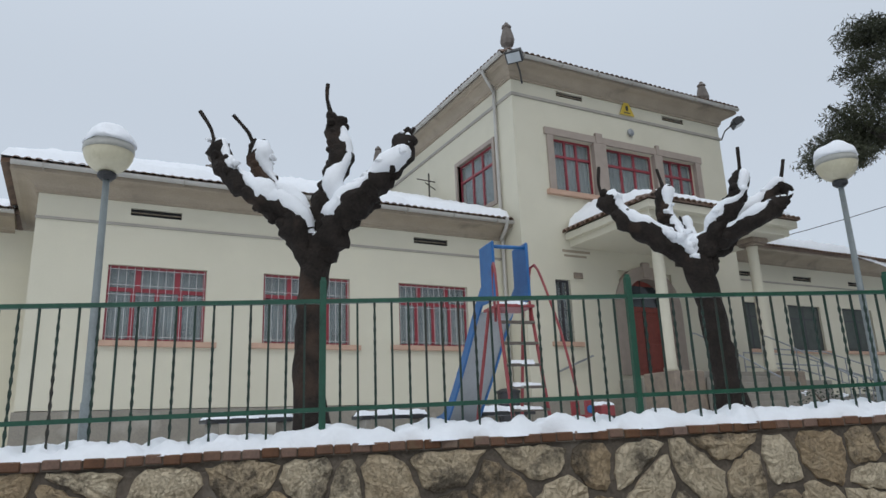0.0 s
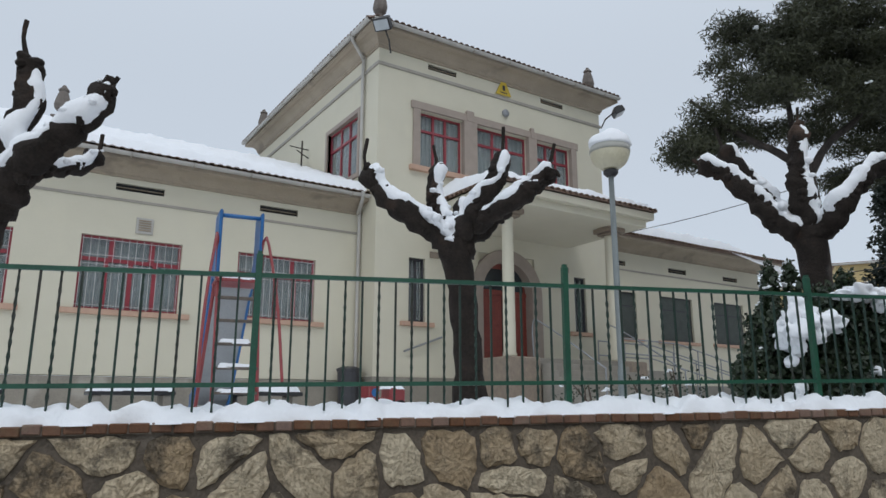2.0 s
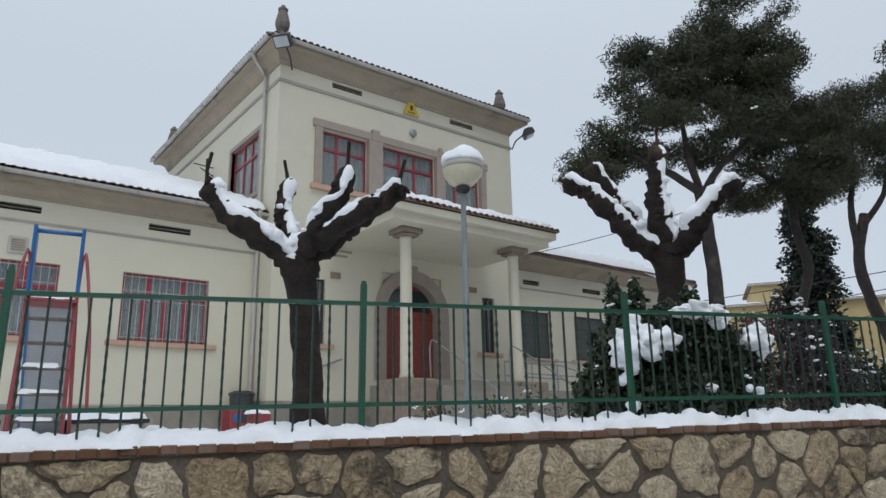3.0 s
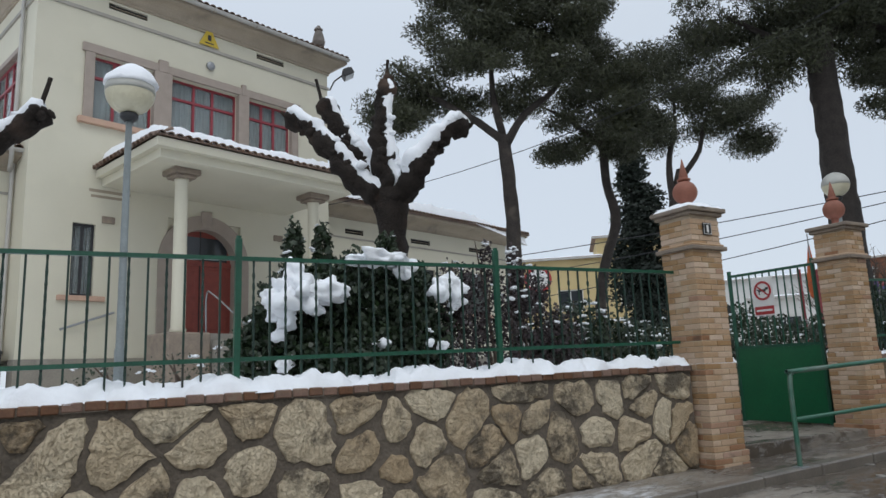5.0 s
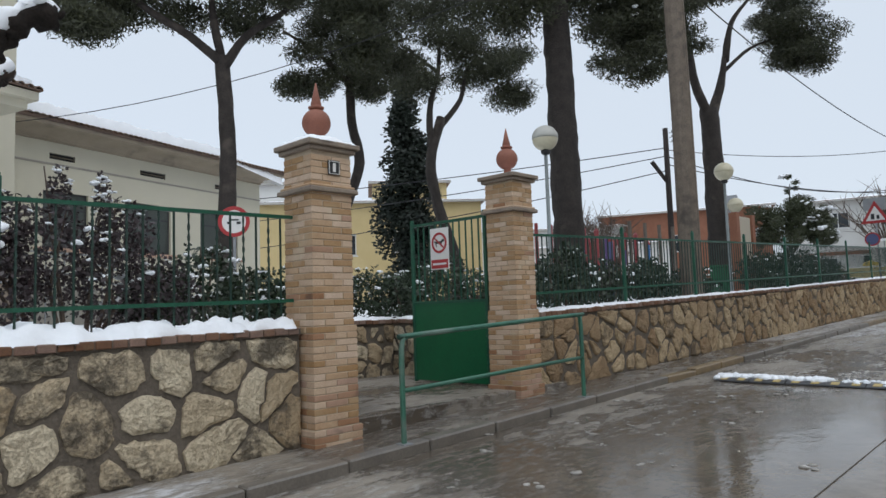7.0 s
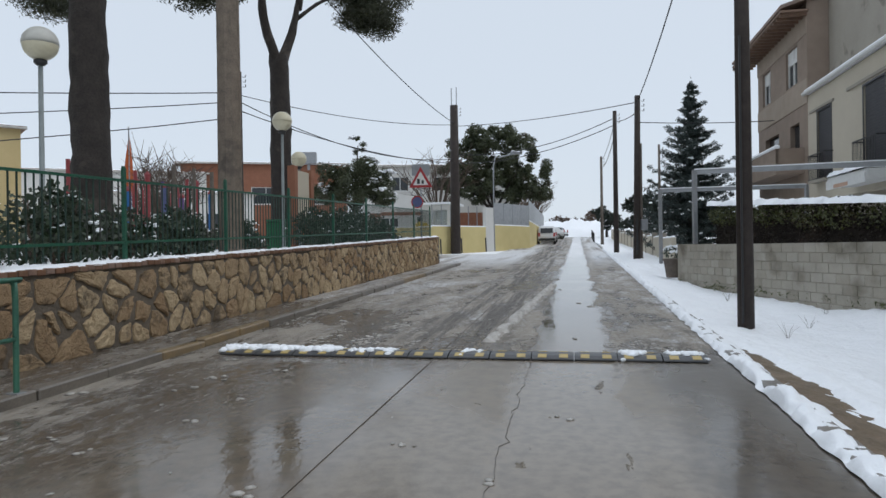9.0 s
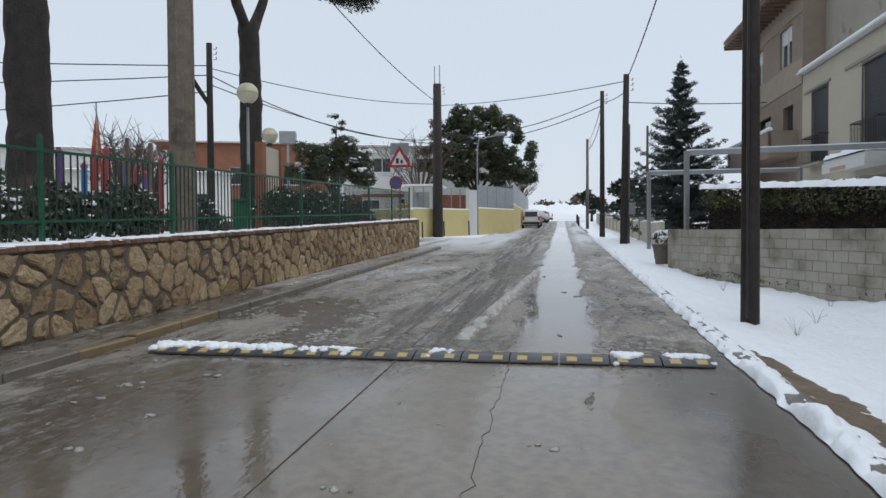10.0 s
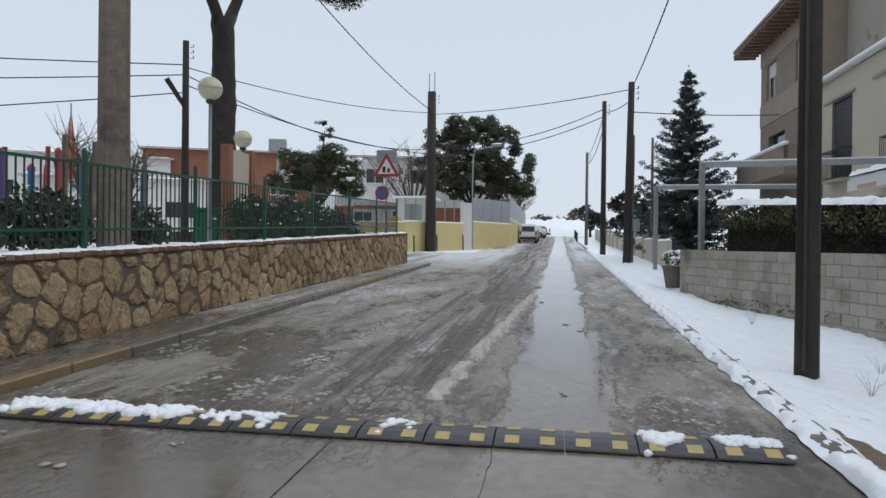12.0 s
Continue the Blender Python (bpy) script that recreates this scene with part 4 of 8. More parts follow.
# ---- the school ----
def pierced(x0, x1, z0, z1, y0, y1, holes):
    """A wall slab from y0 to y1 with rectangular openings (x0, x1, z0, z1)."""
    xs = sorted({x0, x1, *[h[0] for h in holes], *[h[1] for h in holes]})
    zs = sorted({z0, z1, *[h[2] for h in holes], *[h[3] for h in holes]})
    bm = bmesh.new()
    V = {}

    def vert(i, j, y):
        key = (i, j, y)
        if key not in V:
            V[key] = bm.verts.new((xs[i], y, zs[j]))
        return V[key]

    full = {(i, j) for i in range(len(xs) - 1) for j in range(len(zs) - 1)
            if not any(h[0] < (xs[i] + xs[i + 1]) / 2 < h[1] and h[2] < (zs[j] + zs[j + 1]) / 2 < h[3] for h in holes)}
    for i, j in full:
        c = ((i, j), (i + 1, j), (i + 1, j + 1), (i, j + 1))
        bm.faces.new([vert(a, b, y0) for a, b in c])
        bm.faces.new([vert(a, b, y1) for a, b in c][::-1])
        for k, (di, dj) in enumerate(((0, -1), (1, 0), (0, 1), (-1, 0))):
            if (i + di, j + dj) not in full:
                a, b = c[k], c[(k + 1) % 4]
                bm.faces.new((vert(*b, y0), vert(*a, y0), vert(*a, y1), vert(*b, y1)))
    bmesh.ops.recalc_face_normals(bm, faces=bm.faces[:])
    return bm


SIDE = Matrix.Rotation(radians(-90), 4, "Z")     # turns a front (-y) into one that faces -x


def window(parent, m, w, h, style, sill=True):
    """A window in an opening w by h, its outer wall face at y = 0, origin at the lower left corner."""
    win = part("window", B((0, 0.06, 0.1, 0.17, 0, h), (w - 0.06, w, 0.1, 0.17, 0, h), (0.06, w - 0.06, 0.1, 0.17, 0, 0.06), (0.06, w - 0.06, 0.1, 0.17, h - 0.06, h)), "red" if style not in ("dark", "slim") else "shutter", parent, m=m)
    fm = "red" if style not in ("dark", "slim") else "shutter"
    part("pane", B((0.06, w - 0.06, 0.128, 0.134, 0.06, h - 0.06)), "glass", win).visible_shadow = False
    cur = bmesh.new()
    n = int(w / 0.05)
    a = [[cur.verts.new((w * i / n, 0.3 + 0.025 * math.sin(i * 1.9) + 0.01 * math.sin(i * 0.7), z)) for z in (0.0, h)] for i in range(n + 1)]
    for p, q in zip(a, a[1:]):
        cur.faces.new((p[0], q[0], q[1], p[1]))
    # room shade is put into colour: near-black sheet behind, near-black curtain in dark style
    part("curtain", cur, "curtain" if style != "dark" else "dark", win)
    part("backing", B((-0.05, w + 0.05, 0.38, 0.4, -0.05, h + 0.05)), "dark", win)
    if style == "school":
        zt = h * 0.68
        part("transom", B((0.06, w - 0.06, 0.09, 0.165, zt - 0.045, zt + 0.045)), fm, win)
        for x in (w * 0.26, w * 0.5, w * 0.74):
            part("mullion", B((x - 0.05, x + 0.05, 0.095, 0.168, 0.06, zt - 0.045)), fm, win)
        for x in (w * 0.3, w * 0.7):
            part("mullion", B((x - 0.06, x + 0.06, 0.095, 0.168, zt + 0.045, h - 0.06)), fm, win)
        gr = part("grille", T([(0.02, 0.03, h - 0.09), (w - 0.02, 0.03, h - 0.09)], 0.007, 5), "grille", win, "white painted window bars")
        for z in (0.1, zt - 0.12, zt + 0.1):
            part("bar", T([(0.02, 0.03, z), (w - 0.02, 0.03, z)], 0.006, 5), "grille", gr)
        nb = int(w / 0.17)
        first = None
        for i in range(nb + 1):
            mm = Matrix.Translation((0.05 + (w - 0.1) * i / nb, 0.03, 0))
            first = again("bar", first, mm, gr) if first else part("bar", T([(0, 0, 0.02), (0, 0, h - 0.02)], 0.006, 5), "grille", gr, m=mm)
    elif style == "tall":
        for x in (w * 0.36, w * 0.64):
            part("mullion", B((x - 0.035, x + 0.035, 0.09, 0.168, 0.06, h - 0.06)), fm, win)
        for z in (h * 0.68,):
            part("transom", B((0.06, w - 0.06, 0.085, 0.165, z - 0.035, z + 0.035)), fm, win)
    elif style == "slim":
        part("mullion", B((w / 2 - 0.03, w / 2 + 0.03, 0.09, 0.168, 0.06, h - 0.06)), fm, win)
        for i in range(4):
            part("bar", T([(w * (i + 0.5) / 4, 0.03, 0.0), (w * (i + 0.5) / 4, 0.03, h)], 0.008, 5), "shutter", win)
        for z in (0.3, h * 0.5, h - 0.3):
            part("bar", T([(0, 0.03, z), (w, 0.03, z)], 0.008, 5), "shutter", win)
    else:
        blind = part("blind", B((0.06, w - 0.06, 0.1, 0.12, 0.06, h - 0.06)), "blind", win, "closed grey-green roller blind")
        for k in range(int(h / 0.12) - 1):
            part("slat", B((0.07, w - 0.07, 0.094, 0.1, 0.1 + 0.12 * k, 0.19 + 0.12 * k)), "blind", blind)
        part("mullion", B((w / 2 - 0.04, w / 2 + 0.04, 0.09, 0.168, 0.06, h - 0.06)), fm, win)
        part("transom", B((0.06, w - 0.06, 0.085, 0.165, h * 0.7 - 0.03, h * 0.7 + 0.03)), fm, win)
    if sill:
        part("sill", B((-0.28, w + 0.28, -0.1, 0.1, -0.13, 0.0), bevel=0.012), "sill", win, "pinkish stone sill")
    return win


def vent(parent, m, w=1.1, h=0.2):
    v = part("vent", B((-0.04, 0.0, 0.02, 0.1, -0.03, h + 0.03), (w, w + 0.04, 0.02, 0.1, -0.03, h + 0.03)), "cornice", parent, m=m)
    # near-black sheet paints the shade inside the vent slot
    part("void", B((0, w, 0.1, 0.12, 0, h)), "dark", v)
    part("slat", B((0, w, 0.02, 0.1, h * 0.45, h * 0.5)), "cornice", v)


def cornice_run(ln, o, z0, z1, mitre=(0, 0)):
    """A hollow cornice from the wall (y = 0, z0) out to the eave (y = -o, z1), along x."""
    bm = bmesh.new()
    prof = [(0.02, z0), (-0.05, z0), (-0.05, z0 + 0.06), (-0.09, z0 + 0.08)] + [(-0.09 - (o - 0.19) * (1 - math.cos(a)), z0 + 0.08 + (z1 - z0 - 0.16) * math.sin(a)) for a in [math.pi / 2 * k / 6 for k in range(1, 7)]] + [(-o + 0.08, z1 - 0.07), (-o, z1 - 0.05)] + [(-o, z1 + 0.05), (0.3, z1 + 0.05)]
    rr = [[bm.verts.new((x0 + s * max(-y, 0), y, z)) for y, z in prof] for x0, s in ((0, -mitre[0]), (ln, mitre[1]))]
    for k in range(len(prof) - 1):
        bm.faces.new((rr[0][k], rr[1][k], rr[1][k + 1], rr[0][k + 1]))
    bm.faces.new(rr[0])
    bm.faces.new(rr[1][::-1])
    bmesh.ops.recalc_face_normals(bm, faces=bm.faces[:])
    return bm


def half_pipe(ln, r):
    bm = bmesh.new()
    rings = [[bm.verts.new((x, rr * math.cos(a), -rr * math.sin(a))) for rr in (r, r * 0.85) for a in ([math.pi * k / 6 for k in range(7)] if rr == r else [math.pi * k / 6 for k in range(6, -1, -1)])] for x in (0, ln)]
    n = len(rings[0])
    for k in range(n):
        bm.faces.new((rings[0][k], rings[1][k], rings[1][(k + 1) % n], rings[0][(k + 1) % n]))
    return bm


def tile_bm():
    bm = bmesh.new()
    rings = []
    for y, r in ((-0.06, 0.1), (0.5, 0.085)):
        rings.append([bm.verts.new((rr * math.cos(a), y, rr * math.sin(a))) for rr, seq in ((r, range(7)), (r - 0.016, range(6, -1, -1))) for a in [math.pi * k / 6 for k in seq]])
    n = len(rings[0])
    for k in range(n):
        bm.faces.new((rings[0][k], rings[0][(k + 1) % n], rings[1][(k + 1) % n], rings[1][k]))
    bm.faces.new(rings[0][::-1])
    bmesh.ops.recalc_face_normals(bm, faces=bm.faces[:])
    return bm


TILE = []


def eave_tiles(roof, m, ln, pitch=0.3, step=0.21, joints=()):
    """A row of curved tile ends along x, sloping up towards +y."""
    n = int(ln / step)
    for i in range(n):
        mm = m @ Matrix.Translation((ln * (i + 0.5) / n, 0, 0.01 * math.sin(i * 12.9))) @ Matrix.Rotation(pitch, 4, "X")
        if TILE:
            again("roof_tile", TILE[0], mm, roof)
        else:
            TILE.append(part("roof_tile", tile_bm(), "tile", roof, m=mm))


def eave(roof, m, ln, o, z0, z1, mitre=(0, 0), gutter=True, pitch=0.3):
    """Cornice, gutter and the first row of tiles along one side."""
    part("cornice", cornice_run(ln, o, z0, z1, mitre), "cornice", roof, "stained plaster cornice", m=m)
    a, b = -o * mitre[0], ln + o * mitre[1]
    if gutter:
        gt = part("gutter", half_pipe(b - a, 0.085), "gutter", roof, "pale metal gutter", m=m @ Matrix.Translation((a, -o - 0.085, z1 + 0.1)))
        k = a + 0.6
        while k < b:
            part("bracket", B((0, 0.03, -0.095, 0.09, -0.1, -0.08), (0, 0.03, -0.1, -0.085, -0.09, 0.0)), "band", gt, m=Matrix.Translation((k - a, 0, 0)))
            k += 1.45
    eave_tiles(roof, m @ Matrix.Translation((a, -o - 0.06, z1 + 0.12)), b - a, pitch)


def roof_slab(pts, thick=0.1):
    """Roof faces given as lists of corners, each thickened downwards."""
    bm = bmesh.new()
    for f in pts:
        top = [bm.verts.new(p) for p in f]
        low = [bm.verts.new(Vector(p) - Vector((0, 0, thick))) for p in f]
        bm.faces.new(top)
        bm.faces.new(low[::-1])
        for k in range(len(f)):
            bm.faces.new((top[k - 1], top[k], low[k], low[k - 1]))
    bmesh.ops.recalc_face_normals(bm, faces=bm.faces[:])
    return bm


school = thing("school_building", None, "cream two-storey school with single-storey wings under snowy tiled roofs", "building")
# wings
WY, RY = 17.1, 18.2
lw_holes = [(0.47, 2.63, 3.73, 5.47), (4.0, 6.28, 3.74, 5.5), (7.7, 9.87, 3.77, 5.5)]
lvents = [(0.85, 1.98), (4.62, 5.74), (8.2, 9.28)]
part("wall", pierced(-1.06, 11.2, 2.22, 7.1, WY, WY + 0.42, lw_holes + [(a, b, 6.68, 6.86) for a, b in lvents]), "plaster", school)
part("plinth", B((-1.1, 11.2, WY - 0.04, WY + 0.4, 1.2, 2.2)), "plinth", school, "grey cement plinth")
part("band", B((-1.08, 11.2, WY - 0.03, WY + 0.1, 6.41, 6.47)), "band", school)
for a, b, c, d in lw_holes:
    window(school, Matrix.Translation((a, WY, c)), b - a, d - c, "school")
for a, b in lvents:
    vent(school, Matrix.Translation((a, WY, 6.68)), b - a, 0.18)
part("wall", B((-1.06, -0.64, WY + 0.42, 26, 2.22, 7.2)), "plaster", school)
part("wall", B((-9, -1.06, 20.5, 20.9, 1.2, 7.0)), "plaster", school)
lroof = part("roof", roof_slab([[(-1.8, WY - 0.55, 7.53), (11.2, WY - 0.55, 7.53), (11.2, 22.5, 10.0), (2.5, 22.5, 10.0)], [(-1.8, 28, 7.47), (-1.8, WY - 0.55, 7.53), (2.5, 22.5, 10.0)]]), "tile", school, "clay tile roof under snow")
eave(lroof, Matrix.Translation((-1.06, WY, 0)), 12.26, 0.55, 7.0, 7.36, (1, 0))
part("cornice", cornice_run(10, 0.55, 7.0, 7.36, (0, 1)), "cornice", lroof, m=Matrix.Translation((-1.06, WY + 10, 0)) @ SIDE)
part("roof_snow", lumpy_snow(-1.8, 11.15, WY - 0.67, 22.4, lambda x, y: 7.55 + (y - WY + 0.67) * min(0.41, max(0.0, 0.41 * (x + 1.8) / 4.3 * 5.95 / max(0.3, y - WY + 0.55))), 0.25, 0.11, 2.0, 0.1, 0.0, 0.05, 0.4), "snow", lroof, "thick snow on the roof", True)
l2 = part("roof", roof_slab([[(-9, 19.8, 7.35), (-1.6, 19.8, 7.35), (-1.6, 26, 8.8), (-9, 26, 8.8)]]), "tile", school)
eave(l2, Matrix.Translation((-9, 20.5, 0)), 7.3, 0.7, 6.9, 7.2)
part("roof_snow", lumpy_snow(-9, -1.6, 19.75, 26, lambda x, y: 7.42 + (y - 19.8) * 0.22, 0.24, 0.15, 3.0, 0.15, 0.0, 0.05, 0.3), "snow", l2, "thick snow on the roof", True)
rw_holes = [(22.5, 24.1, 4.1, 5.95), (25.55, 27.6, 4.1, 5.95), (29.1, 31.2, 4.12, 5.97)]
rvents = [(22.7, 23.6), (26.2, 27.35), (29.9, 30.95)]
part("wall", pierced(20.3, 32.6, 2.2, 7.6, RY, RY + 0.42, rw_holes + [(a, b, 7.0, 7.2) for a, b in rvents]), "plaster", school)
part("wall", B((32.18, 32.6, RY + 0.42, 28, 2.2, 7.6)), "plaster", school)
part("plinth", B((20.3, 32.64, RY - 0.04, RY + 0.4, 1.0, 2.2)), "plinth", school, "grey cement plinth")
part("band", B((20.3, 32.62, RY - 0.03, RY + 0.1, 6.8, 6.86)), "band", school)
for a, b, c, d in rw_holes:
    window(school, Matrix.Translation((a, RY, c)), b - a, d - c, "dark")
for a, b in rvents:
    vent(school, Matrix.Translation((a, RY, 7.0)), b - a, 0.2)
rroof = part("roof", roof_slab([[(20.3, RY - 0.85, 8.1), (33.5, RY - 0.85, 8.1), (29, 24, 9.6), (20.3, 24, 9.6)], [(33.5, RY - 0.85, 8.1), (33.5, 29, 8.1), (29, 24, 9.6)]]), "tile", school, "clay tile roof under snow")
eave(rroof, Matrix.Translation((20.3, RY, 0)), 12.3, 0.8, 7.55, 7.95, (0, 1), gutter=False)
part("cornice", cornice_run(10, 0.8, 7.55, 7.95, (1, 0)), "cornice", rroof, m=Matrix.Translation((32.6, RY, 0)) @ Matrix.Rotation(radians(90), 4, "Z"))
part("roof_snow", lumpy_snow(20.3, 33.3, RY - 0.9, 24, lambda x, y: 8.16 + (y - RY + 0.85) * 0.222 - max(0, x - 29) * 0.15, 0.44, 0.12, 4.0, 0.12, 0.0, 0.05, 0.3), "snow", rroof, "snow on the roof", True)
# tower
TX0, TX1, TY, TY1 = 11.2, 20.3, 16.1, 27.0
tw = [(12.62, 14.22, 8.5, 10.3), (14.72, 16.85, 8.5, 10.3), (17.2, 18.8, 8.5, 10.3)]
slim = [(12.3, 12.85, 3.85, 5.7), (18.72, 19.25, 3.9, 5.75)]
arch = (14.75, 17.0, 2.9, 6.15)
tvents = [(12.92, 13.98), (17.5, 18.52)]
part("wall", pierced(TX0, TX1, 2.3, 12.02, TY, TY + 0.42, tw + slim + [arch] + [(a, b, 11.75, 11.93) for a, b in tvents]), "plaster", school)
part("wall", pierced(0, TY1 - TY - 0.42, 2.3, 12.1, 0, 0.42, [(TY1 - 19.65, TY1 - 17.35, 8.4, 10.35)]), "plaster", school, m=Matrix.Translation((TX0, TY1, 0)) @ SIDE)
part("wall", B((TX1 - 0.42, TX1, TY + 0.42, TY1, 2.3, 12.1)), "plaster", school)
part("wall", B((TX0 + 0.42, TX1 - 0.42, TY1 - 0.4, TY1, 2.3, 12.1)), "plaster", school)
part("plinth", B((TX0 - 0.03, TX1 + 0.03, TY - 0.04, TY + 0.4, 1.2, 2.3)), "plinth", school, "grey cement plinth")
part("band", B((TX0 - 0.05, TX1 + 0.05, TY - 0.05, TY + 0.1, 11.44, 11.54), bevel=0.012), "band", school)
part("band", B((TX0 - 0.05, TX0 + 0.1, TY + 0.1, TY1, 11.44, 11.54)), "band", school)
for a, b, c, d in tw:
    window(school, Matrix.Translation((a, TY + 0.06, c)), b - a, d - c, "tall", False)
for a, b, c, d in slim:
    window(school, Matrix.Translation((a, TY, c)), b - a, d - c, "slim")
wside = window(school, Matrix.Translation((TX0, 19.65, 8.4)) @ SIDE, 2.3, 1.95, "tall", False)
part("surround", B((-0.14, 0, -0.05, 0.1, -0.14, 2.09), (2.3, 2.44, -0.05, 0.1, -0.14, 2.09), (0, 2.3, -0.05, 0.1, 1.95, 2.09), (0, 2.3, -0.06, 0.1, -0.14, 0)), "trimstone", wside)
for a, b in tvents:
    vent(school, Matrix.Translation((a, TY, 11.75)), b - a, 0.18)
sur = part("sill", B((12.26, 19.16, TY - 0.14, TY + 0.1, 8.34, 8.5), bevel=0.015), "sill", school, "long pinkish stone sill")
for x0, x1, d in ((12.38, 12.62, 0.07), (14.22, 14.72, 0.09), (16.85, 17.2, 0.09), (18.8, 19.04, 0.07)):
    part("pilaster", B((x0 - 0.004, x1 + 0.004, TY - d, TY + 0.1, 8.5, 10.32), bevel=0.01), "trimstone", sur, "grey-brown stone pilaster")
for x0, x1, z1 in ((12.3, 14.32, 10.56), (14.6, 16.95, 10.56), (17.1, 19.12, 10.56), (14.32, 14.6, 10.68), (16.95, 17.1, 10.68)):
    part("lintel", B((x0, x1, TY - 0.08 - (z1 - 10.56) / 6, TY + 0.1, 10.32, z1), bevel=0.012), "trimstone", sur)
troof = part("roof", roof_slab([[(TX0 - 0.5, TY - 0.5, 12.61), (TX1 + 0.5, TY - 0.5, 12.61), (15.75, 21.5, 14.1)], [(TX1 + 0.5, TY - 0.5, 12.61), (TX1 + 0.5, TY1 + 0.5, 12.61), (15.75, 21.5, 14.1)],
                                [(TX1 + 0.5, TY1 + 0.5, 12.61), (TX0 - 0.5, TY1 + 0.5, 12.61), (15.75, 21.5, 14.1)], [(TX0 - 0.5, TY1 + 0.5, 12.61), (TX0 - 0.5, TY - 0.5, 12.61), (15.75, 21.5, 14.1)]]), "tile", school, "clay tile hipped roof")
eave(troof, Matrix.Translation((TX0, TY, 0)), TX1 - TX0, 0.5, 11.99, 12.43, (1, 1))
eave(troof, Matrix.Translation((TX0, TY1, 0)) @ SIDE, TY1 - TY, 0.5, 11.99, 12.43, (1, 1))
part("cornice", cornice_run(TY1 - TY, 0.5, 11.99, 12.43, (1, 1)), "cornice", troof, m=Matrix.Translation((TX1, TY, 0)) @ Matrix.Rotation(radians(90), 4, "Z"))
# downpipes
for pts in ([(10.62, 16.75, 12.55), (10.62, 16.75, 12.35), (11.1, 16.98, 11.95), (11.12, 16.98, 11.5), (11.12, 16.98, 2.0)], [(10.9, 16.33, 7.5), (10.95, 16.45, 7.3), (11.05, 16.95, 7.0)]):
    part("downpipe", T(curve_pts(pts, 0.15), 0.055, 8), "gutter", school, "pale downpipe", smooth=True)

# arched doorway
cx, rr, zs = 15.87, 1.05, 4.95


def arch_face(r0, r1, y0, y1, zlow, n=16):
    bm = bmesh.new()
    outer = [(cx - r1, zlow), *[(cx - r1 * math.cos(math.pi * k / n), zs + r1 * math.sin(math.pi * k / n)) for k in range(n + 1)], (cx + r1, zlow)]
    inner = [(cx - r0, zlow), *[(cx - r0 * math.cos(math.pi * k / n), zs + r0 * math.sin(math.pi * k / n)) for k in range(n + 1)], (cx + r0, zlow)]
    rows = [[bm.verts.new((x, y, z)) for x, z in ln] for ln, y in ((outer, y1), (outer, y0), (inner, y0), (inner, y1))]
    for a, b in zip(rows, rows[1:]):
        for k in range(len(outer) - 1):
            bm.faces.new((a[k], a[k + 1], b[k + 1], b[k]))
    bmesh.ops.recalc_face_normals(bm, faces=bm.faces[:])
    return bm


part("arch_surround", arch_face(0.98, 1.38, TY - 0.06, TY + 0.34, 2.9), "trimstone", school, "stone arch round the door")
part("keystone", B((cx - 0.16, cx + 0.16, TY - 0.1, TY + 0.1, 5.95, 6.45), bevel=0.02), "trimstone", school)
sp = bmesh.new()
for sgn in (-1, 1):
    line = [(cx + sgn * 1.25 * math.cos(math.pi / 2 * k / 8), zs + 1.25 * math.sin(math.pi / 2 * k / 8)) for k in range(9)]
    corner = (cx + sgn * 1.25, 6.2)
    for a, b in zip(line, line[1:]):
        sp.faces.new([sp.verts.new((p[0], TY + 0.1, p[1])) for p in (a, b, corner)])
part("spandrel", sp, "plaster", school)
door = part("door", B((cx - 1.1, cx + 1.1, TY + 0.3, TY + 0.36, 2.9, 6.2)), "doorred", school, "red-brown double door under the arch")
for s in (-1, 1):
    for z0, z1 in ((3.1, 3.9), (4.0, 4.8)):
        part("door_panel", B((cx + s * 0.5 - 0.35, cx + s * 0.5 + 0.35, TY + 0.28, TY + 0.3, z0, z1), bevel=0.01), "doorred", door)
# near-black strip paints the shaded gap between the door leaves
part("door_split", B((cx - 0.015, cx + 0.015, TY + 0.285, TY + 0.3, 2.9, 6.0)), "dark", door)
part("door_transom", B((cx - 1.0, cx + 1.0, TY + 0.26, TY + 0.3, 4.92, 5.04)), "doorred", door)
part("fanlight", B((cx - 0.85, cx + 0.85, TY + 0.29, TY + 0.298, 5.08, 5.75)), "carglass", door)

# porch
porch = part("porch", B((12.95, 18.55, 12.75, 16.1, 6.72, 6.95), bevel=0.015), "plaster", school, "flat porch canopy with a tiled snowy top")
part("fascia", B((12.8, 18.7, 12.56, 16.1, 6.93, 7.14), bevel=0.012), "plaster", porch)
part("canopy_roof", roof_slab([[(12.75, 12.5, 7.2), (18.75, 12.5, 7.2), (18.0, 16.1, 7.95), (13.6, 16.1, 7.95)], [(12.75, 16.1, 7.2), (12.75, 12.5, 7.2), (13.6, 16.1, 7.95)], [(18.75, 12.5, 7.2), (18.75, 16.1, 7.2), (18.0, 16.1, 7.95)]], 0.04), "tile", porch)
eave_tiles(porch, Matrix.Translation((12.75, 12.52, 7.17)), 6.0, 0.2)
eave_tiles(porch, Matrix.Translation((12.77, 16.1, 7.17)) @ SIDE, 3.5, 0.5)
part("canopy_snow", lumpy_snow(12.85, 18.65, 12.58, 16.05, lambda x, y: 7.22 + min((y - 12.5) * 0.21, max(0, x - 12.75) * 0.88, max(0, 18.75 - x)), 0.26, 0.08, 8.0, 0.16, 0.0, 0.05, 0.35), "snow", porch, "thick snow on the canopy", True)
